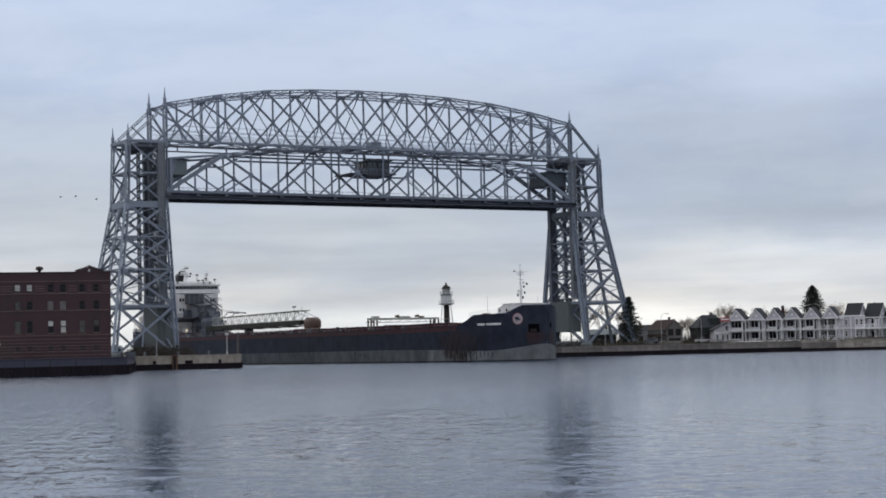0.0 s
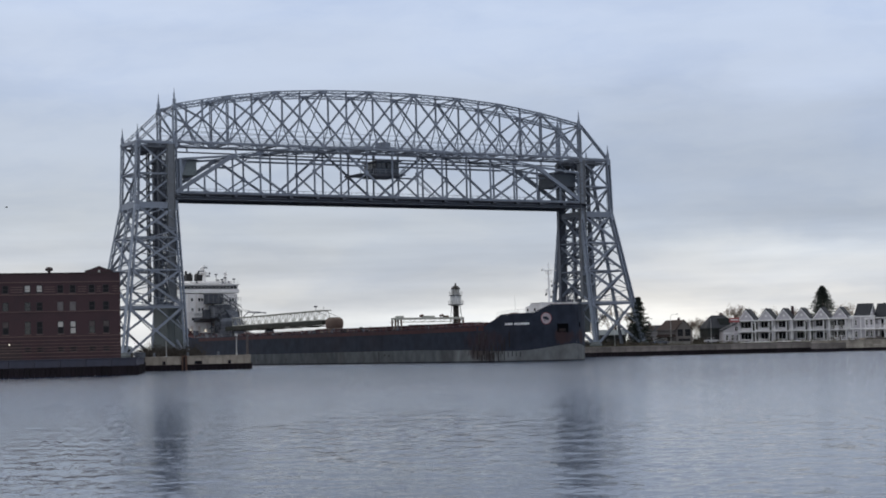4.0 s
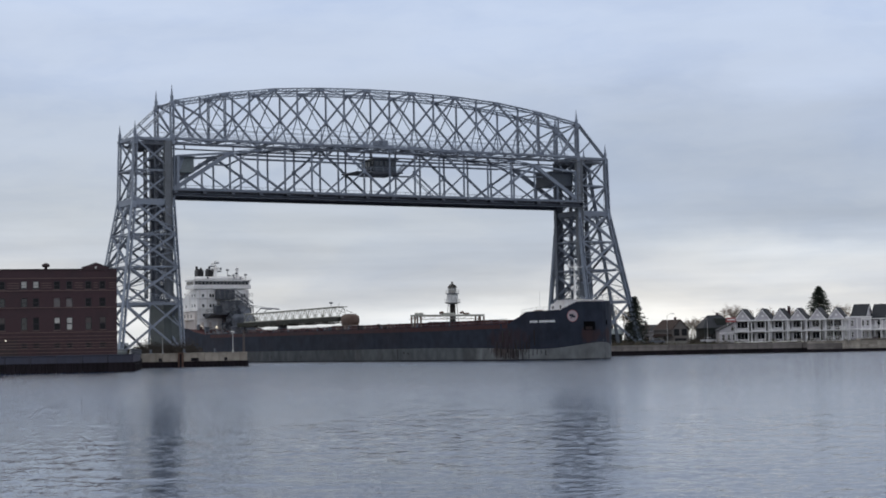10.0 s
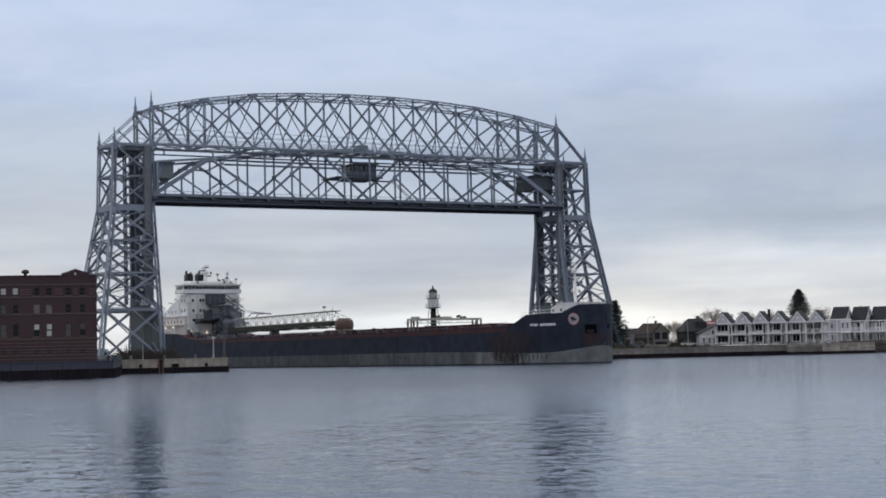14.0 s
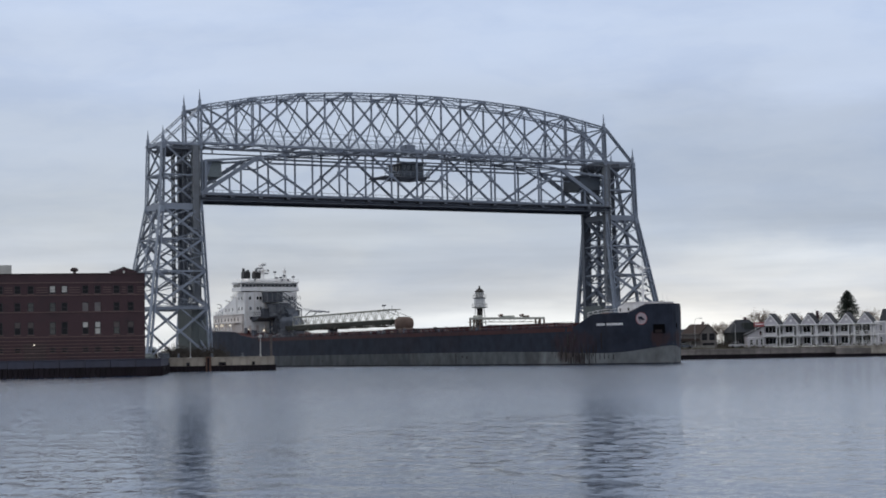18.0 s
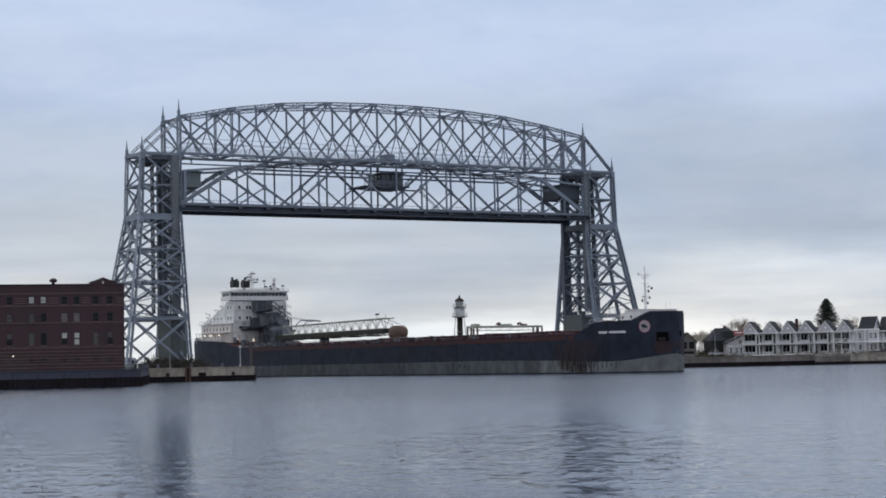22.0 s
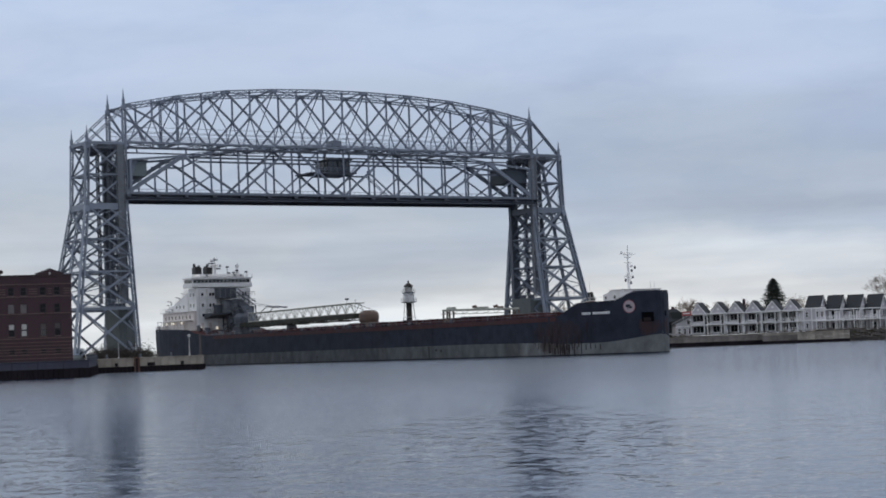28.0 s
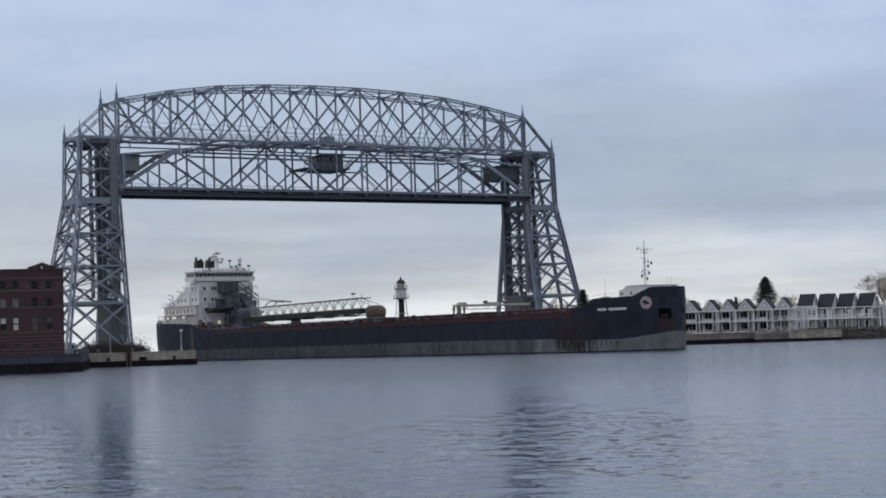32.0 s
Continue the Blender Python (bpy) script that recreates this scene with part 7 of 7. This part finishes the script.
        box(bm, x - 0.2, x + 0.2, y - 0.4, y + 0.4, h - 0.5, h - 0.1)
        part("searchlight_post", bm, MACHINE, ship)
    # unloading gear in front of the house
    el = part("elevator_casing", boxed(-84.7, -80.6, -0.2, 4.2, 9.0, 16.4, bev=0.1), MACHINE, ship, "dark grey conveyor elevator casing")
    part("loop_belt_housing", boxed(-84.7, -81.2, -3.5, 1.4, 18.7, 21.6, bev=0.12), MACHINE, el, "dark belt head casing")
    for y in (-3.5, -1.9, -0.3, 1.3):
        part("casing_rib", boxed(-81.2, -81.05, y - 0.12, y + 0.12, 18.7, 21.6), GEAR, el)
    part("casing_roof", boxed(-84.7, -81.0, -3.7, 1.6, 21.6, 21.75), GEAR, el)
    part("sorting_house", boxed(-84.0, -80.3, -2.2, 2.6, 14.3, 18.0, bev=0.1), GEAR, el, "pale grey panelled conveyor house")
    for y in (-1.0, 0.3, 1.5):
        part("panel_seam", boxed(-80.3, -80.22, y - 0.07, y + 0.07, 14.4, 17.9), MACHINE, el)
    part("gallery_roof", boxed(-84.0, -79.8, -2.6, 3.2, 18.05, 18.25), STEEL_DARK, el)
    for y0, z0, y1, z1 in ((1.4, 21.5, 6.2, 17.4), (1.4, 20.4, 6.2, 16.3), (2.6, 18.0, 6.6, 13.2), (-0.4, 21.4, 2.8, 18.3)):
        part("frame_rake", tube(bmesh.new(), (-80.6, y0, z0), (-78.6, y1, z1), 0.16, n=5), GEAR, el)
    for y in (3.8, 5.0, 6.2):
        part("frame_post", tube(bmesh.new(), (-78.8, y, 8.6), (-78.8, y, 17.4 - 0.3 * (y - 3.8)), 0.15, n=5), GEAR, el)
    part("counter_platform", boxed(-84.0, -77.6, 2.8, 7.2, 13.0, 13.25), MACHINE, el)
    part("drive_cabin", boxed(-83.6, -79.4, 3.2, 6.0, 13.3, 16.4, bev=0.1), MACHINE, el)
    part("transfer_chute", prism(bmesh.new(), [(-84, 12.0), (-76.5, 9.2), (-73.5, 9.4), (-73.5, 11.4), (-78, 16.0), (-84, 18.6)], 1.4, 4.4), STEEL_DARK, el)
    part("chute_hopper", lathe(bmesh.new(), [(1.2, 9.2), (2.2, 11.0), (2.2, 13.2), (1.5, 14.2)], -76.4, 0.4, 10), STEEL_DARK, el)
    for y in (-1.2, 2.0, 5.0):
        for x in (-84.5, -80.5, -76.5):
            part("frame_post", tube(bmesh.new(), (x, y, 8.4), (x, y, 18.4 if x < -80 else 13.4), 0.16, n=5), STEEL_DARK, el)
        part("frame_rake", tube(bmesh.new(), (-84, y, 18.2), (-76.5, y, 12.6), 0.15, n=5), STEEL_DARK, el)
        part("frame_beam", tube(bmesh.new(), (-84, y, 13.0), (-76.5, y, 13.0), 0.13, n=5), STEEL_DARK, el)
    for z in (11.2, 13.0, 15.2, 17.4, 19.4):
        part("frame_beam", tube(bmesh.new(), (-80.4, -1.3, z), (-80.4, 5.4, z), 0.13, n=5), STEEL_DARK, el)
        railing(el, "walkway_rail", [(-79.2, -1.6, z), (-79.2, 6.2, z)], 1.0, 0.9, 0.05, GEAR)
    random.seed(31)
    for k in range(110):
        x, y = random.uniform(-80.4, -76.0), random.uniform(-2.4, 6.4)
        z = random.uniform(8.8, 19.6 - 1.0 * abs(y - 0.8) - 0.7 * (x + 80.4))
        if k % 2:
            part("pipe_run", tube(bmesh.new(), (x, y, z), (x + random.uniform(-2, 1), y + random.uniform(-2.5, 2.5), z + random.uniform(-2.5, 3.0)), 0.11, n=5), random.choice((STEEL_DARK, MACHINE, GEAR, GEAR)), el)
        else:
            s = random.uniform(0.2, 0.62)
            part("gear_box", boxed(x - s, x + s, y - s, y + s, z - s * 0.7, z + s * 0.7, bev=0.06), random.choice((STEEL_DARK, MACHINE, GEAR, MACHINE)), el)
    part("side_platform", prism(bmesh.new(), [(-84.8, 14.6), (-79.6, 14.6), (-79.6, 14.2), (-82.0, 13.7), (-84.8, 13.2)], -6.2, -0.2), MACHINE, ship, "dark cantilevered platform on the house front")
    railing(ship, "platform_rail", [(-84, -6.1, 14.6), (-79.7, -6.1, 14.6), (-79.7, -0.3, 14.6)], 1.1, 1.2, 0.045, MACHINE)
    part("equipment_locker", boxed(-84.8, -82.6, -3.4, -1.6, 14.6, 17.0, bev=0.1), MACHINE, ship, "grey locker on the platform")
    for y0, y1 in ((-3.6, -1.4), (5.6, 4.2)):
        part("ladder", tube(bmesh.new(), (-84.6, y0, 15.2), (-84.6, y1, 21.2), 0.12, n=5), WHITE, ship)
    # the upper block and its gear stand a little to port of the centre line
    for block in (acc, wh, rm, pm):
        block.matrix_basis = pose(0, 0.35, 0)
    el.matrix_basis = pose(0, 0.7, 0)
    # boom
    boom = part("boom_pivot", lathe(bmesh.new(), [(2.0, 8.0), (2.0, 10.5), (1.4, 10.8), (1.4, 12.4)], -75.0, 0, 12), MACHINE, ship, "boom turntable")
    X0, X1 = -67.0, -8.5
    zl = lambda x: 11.1 + 0.25 * (x - X0) / (X1 - X0)
    zu = lambda x: 13.9 + 0.5 * (x - X0) / (X1 - X0)
    bo = part("boom", prism(bmesh.new(), [(X0 - 5, 10.3), (X1, 10.6), (X1, 11.8), (X0 - 5, 11.5)], -1.5, 1.5), BELT, ship, "unloading boom with dark belt trough and pale lattice top")
    n = 13
    for y in (-1.4, 1.4):
        bm = bmesh.new()
        tube(bm, (X0, y, zu(X0)), (X1, y, zu(X1)), 0.14, n=5)
        tube(bm, (X0, y, zl(X0) + 0.5), (X1, y, zl(X1) + 0.5), 0.15, n=5)
        part("boom_chord", bm, CREAM, bo)
        for k in range(n):
            a, b = X0 + (X1 - X0) * k / n, X0 + (X1 - X0) * (k + 1) / n
            m = (a + b) / 2
            bm = tube(bmesh.new(), (a, y, zl(a) + 0.5), (m, y, zu(m)), 0.085, n=4)
            tube(bm, (m, y, zu(m)), (b, y, zl(b) + 0.5), 0.085, n=4)
            tube(bm, (a, y, zl(a) + 0.5), (a, y, zu(a)), 0.07, n=4)
            part("boom_lacing", bm, CREAM, bo)
    bm = bmesh.new()
    for k in range(n + 1):
        a = X0 + (X1 - X0) * k / n
        tube(bm, (a, -1.4, zu(a)), (a, 1.4, zu(a)), 0.09, n=4)
    part("boom_cross_tie", bm, CREAM, bo)
    for a in (-60, -49, -38, -27, -16):
        bm = bmesh.new()
        tube(bm, (a, -1.6, 10.2), (a, 1.6, 10.2), 0.28, n=6)
        for y in (-1.5, 1.5):
            tube(bm, (a, y, 10.2), (a + 2.5, y, 10.9), 0.1, n=4)
            tube(bm, (a, y, 10.2), (a - 2.5, y, 10.9), 0.1, n=4)
        part("belt_roller", bm, BELT, bo)
    part("return_belt", boxed(-66, -10, -1.2, 1.2, 10.1, 10.35), BELT, bo)
    bm = bmesh.new()
    rows = []
    for i in range(9):
        f = -1 + 2 * i / 8
        k = (1 - abs(f) ** 3.2) ** (1 / 3.2) if abs(f) < 1 else 0.02
        k = max(k, 0.35)
        rows.append([bm.verts.new((-4.0 + 3.1 * k * soft_pow(math.cos(q), 0.6), 1.75 * f, 10.7 + 1.65 * k * soft_pow(math.sin(q), 0.8 if math.cos(q) > 0 else 0.5))) for q in [2 * math.pi * j / 20 for j in range(20)]])
    for ra, rb in zip(rows, rows[1:]):
        for j in range(20):
            bm.faces.new((ra[j], ra[(j + 1) % 20], rb[(j + 1) % 20], rb[j]))
    bm.faces.new(rows[0][::-1])
    bm.faces.new(rows[-1])
    hood = part("discharge_hood", bm, HOOD, bo, "rounded brown discharge hood", True)
    for x in (-6.2, -5.0, -3.8, -2.6):
        part("hood_rib", tube(bmesh.new(), (x, -1.2, 12.32), (x, 1.2, 12.32), 0.06, n=5), RUST, hood)
    part("hood_lip", boxed(-5.2, -1.6, -1.5, 1.5, 8.9, 9.25), RUST, hood)
    for k in range(6):
        x = -8.2 + 2.1 * k
        part("rest_post", boxed(x, x + 0.3, -3.2, -2.9, 7.7, 9.2), RUST, ship)
    part("rest_rail", boxed(-8.4, 2.8, -3.25, -2.85, 9.15, 9.4), HOOD, ship)
    part("rest_winch", boxed(-0.4, 2.0, -2.6, -0.4, 7.7, 9.5, bev=0.2), HOOD, ship)
    # lower lattice of the boom
    for y in (-1.3, 1.3):
        for k in range(18):
            a, c = -70 + 3.2 * k, -70 + 3.2 * (k + 1)
            bm = tube(bmesh.new(), (a, y, 10.15), ((a + c) / 2, y, 10.75), 0.09, n=4)
            tube(bm, ((a + c) / 2, y, 10.75), (c, y, 10.15), 0.09, n=4)
            part("lower_lacing", bm, BELT if k % 3 else CREAM, bo)
    for x in (-44.5,):
        part("boom_prop", prism(bmesh.new(), [(x - 0.9, 8.0), (x + 0.9, 8.0), (x + 0.45, 10.2), (x - 0.45, 10.2)], -1.2, 1.2), MACHINE, ship, "dark prop under the boom")
    random.seed(77)
    for k in range(26):
        x, w, h = random.uniform(-2, 40), random.uniform(0.2, 0.8), random.uniform(0.5, 1.5)
        y = random.uniform(-10.2, -7.6)
        part("deck_gear", boxed(x, x + w, y, y + w, 7.75, 7.75 + h, bev=0.05), random.choice((HOOD, DECK_RED, MACHINE, RUST)), ship)
    random.seed(78)
    for k in range(34):
        x, w, h = random.uniform(-84, -60), random.uniform(0.25, 0.9), random.uniform(0.5, 1.7)
        y = random.uniform(-10.6, -6.5)
        z = along(SHEER, x) - 0.3
        if k % 3:
            part("deck_gear", boxed(x, x + w, y, y + w, z, z + h, bev=0.05), random.choice((MACHINE, STEEL_DARK, DECK_RED, GEAR)), ship)
        else:
            part("deck_pipe", tube(bmesh.new(), (x, y, z + h * 0.6), (x + 4 * w, y + 0.3, z + h * 0.6), 0.14, n=6), random.choice((MACHINE, STEEL_DARK)), ship)
    for k in range(8):
        x = -70 + 17.0 * k
        part("mooring_bitts", lathe(bmesh.new(), [(0.25, 7.6), (0.25, 8.4), (0.34, 8.5), (0.1, 8.65)], x, -10.6, 8), STEEL_DARK, ship)
    part("boom_rest", boxed(-9.5, -1.0, -3.0, 3.0, 7.6, 9.3, bev=0.1), MACHINE, ship, "boom rest on deck")
    for y in (-1.2, 1.2):
        bm = bmesh.new()
        tube(bm, (-80.5, y + 1.6, 17.8), (-56, y, 15.4), 0.06, n=4)
        tube(bm, (-56, y, 15.4), (-49, y, 14.9), 0.2, n=4)
        tube(bm, (-56, y, 15.4), (-60, y, 13.9), 0.14, n=4)
        part("boom_stay", bm, STEEL_DARK, bo)
        part("head_stay", tube(bmesh.new(), (X1 - 4, y, zu(X1)), (X1 + 4, y, 12.6), 0.06, n=4), STEEL_DARK, bo)
        part("lamp_post", tube(bmesh.new(), (X1 - 4, y, zu(X1)), (X1 - 4, y, zu(X1) + 1.1), 0.06, n=4), STEEL_DARK, bo)
    part("boom_lamp", boxed(X1 - 4.5, X1 - 3.5, -1.5, -0.9, 15.3, 15.7), MACHINE, bo)
    # travelling hatch crane
    cr = part("hatch_crane", boxed(44.2, 46.2, -9.6, 9.6, 10.5, 10.95, bev=0.05), CREAM, ship, "cream travelling hatch-cover crane spanning the deck")
    for y in (-9.6, -8.0, 8.0, 9.3):
        part("crane_leg", boxed(44.3, 44.6, y, y + 0.3, 7.9, 10.5), HOOD, cr)
        part("crane_leg", boxed(45.9, 46.2, y, y + 0.3, 7.9, 10.5), HOOD, cr)
    part("crane_cab", boxed(44.0, 46.2, -8.4, -7.2, 10.7, 11.4, bev=0.08), CREAM, cr)
    part("crane_beam", boxed(43.6, 43.8, -9.6, 9.6, 9.85, 10.0), CREAM, cr)
    part("crane_trolley", boxed(44.4, 45.9, -1.4, 1.6, 10.95, 11.35, bev=0.08), CREAM, cr)
    for y in (-9.2, -6.4, -3.6, -0.8, 2.0, 4.8):
        part("crane_brace", tube(bmesh.new(), (43.9, y, 9.9), (44.3, y + 1.4, 10.9), 0.06, n=4), CREAM, cr)
        part("crane_brace", tube(bmesh.new(), (43.9, y + 2.8, 9.9), (44.3, y + 1.4, 10.9), 0.06, n=4), CREAM, cr)
    for y in (-9.4, 7.9):
        part("crane_brace", tube(bmesh.new(), (44.4, y + 0.2, 8.1), (46.2, y + 0.2, 10.3), 0.12, n=4), CREAM, cr)
    for y in (-2.2, 3.4):
        part("crane_hoist", tube(bmesh.new(), (45.2, y, 11.3), (45.2, y + 0.9, 11.5), 0.28, n=8), HOOD, cr)
    part("crane_winch", boxed(44.6, 45.9, 4.4, 5.6, 10.95, 11.35, bev=0.1), HOOD, cr)
    part("crane_spreader", boxed(44.4, 46.2, -5, 5, 9.0, 9.25), MACHINE, cr)
    return ship
ship = freighter()


# ---- all that moves ----
SHIP_HEADING = 30.56


def ship_pose(t):
    late = max(0.0, t - 18)     # she swings slightly to port once clear of the canal
    s = 1.787 * (t - 16) - 0.002 * (t - 16) ** 2 + 0.045 * late
    a = radians(SHIP_HEADING)
    return pose(-14.5 + s * math.sin(a), 448.7 - s * math.cos(a), 0, 0, 0, SHIP_HEADING + 0.04 * late - 90)


def gull(label):
    """A small bird with bent wings, flying level along +x."""
    ob = thing("bird", Matrix(), label, "bird", "birds in flight")
    body = lathe(bmesh.new(), [(0.02, -0.25), (0.09, -0.05), (0.1, 0.1), (0.02, 0.3)], n=8)
    part("body", body, STEEL_DARK, ob).matrix_basis = pose(0, 0, 0, 0, 90, 0)
    for s in (-1, 1):
        bm = bmesh.new()
        vs = [bm.verts.new(p) for p in ((0.12, s * 0.05, 0.02), (-0.1, s * 0.05, 0.02), (-0.12, s * 0.3, 0.16), (0.08, s * 0.32, 0.18), (-0.14, s * 0.62, 0.08), (-0.02, s * 0.6, 0.09))]
        bm.faces.new((vs[0], vs[1], vs[2], vs[3]))
        bm.faces.new((vs[3], vs[2], vs[4], vs[5]))
        bmesh.ops.solidify(bm, geom=bm.faces[:], thickness=0.02)
        part("wing", bm, STEEL_DARK, ob)
    return ob


birds = [(gull("small dark gull flying over the harbour"), -68.0, 33.0, 5.0), (gull("small dark gull flying over the harbour"), -66.4, 32.6, 5.2), (gull("small dark gull flying over the harbour"), -63.6, 32.4, 4.8)]


def motions():
    walk(ship, [(2.0 * k, ship_pose(2.0 * k)) for k in range(17)])
    for k, (bird, x, z, v) in enumerate(birds):
        walk(bird, [(4.0 * n, pose(x - v * 4.0 * n, 330 + 6 * k, z + 1.2 * math.sin(n + k), 0, 0, 180 + 6 * math.sin(n))) for n in range(9)])
    walk(water, [(2.0 * k, pose(0.25 * 2 * k, -0.35 * 2 * k, 0)) for k in range(17)])


motions()
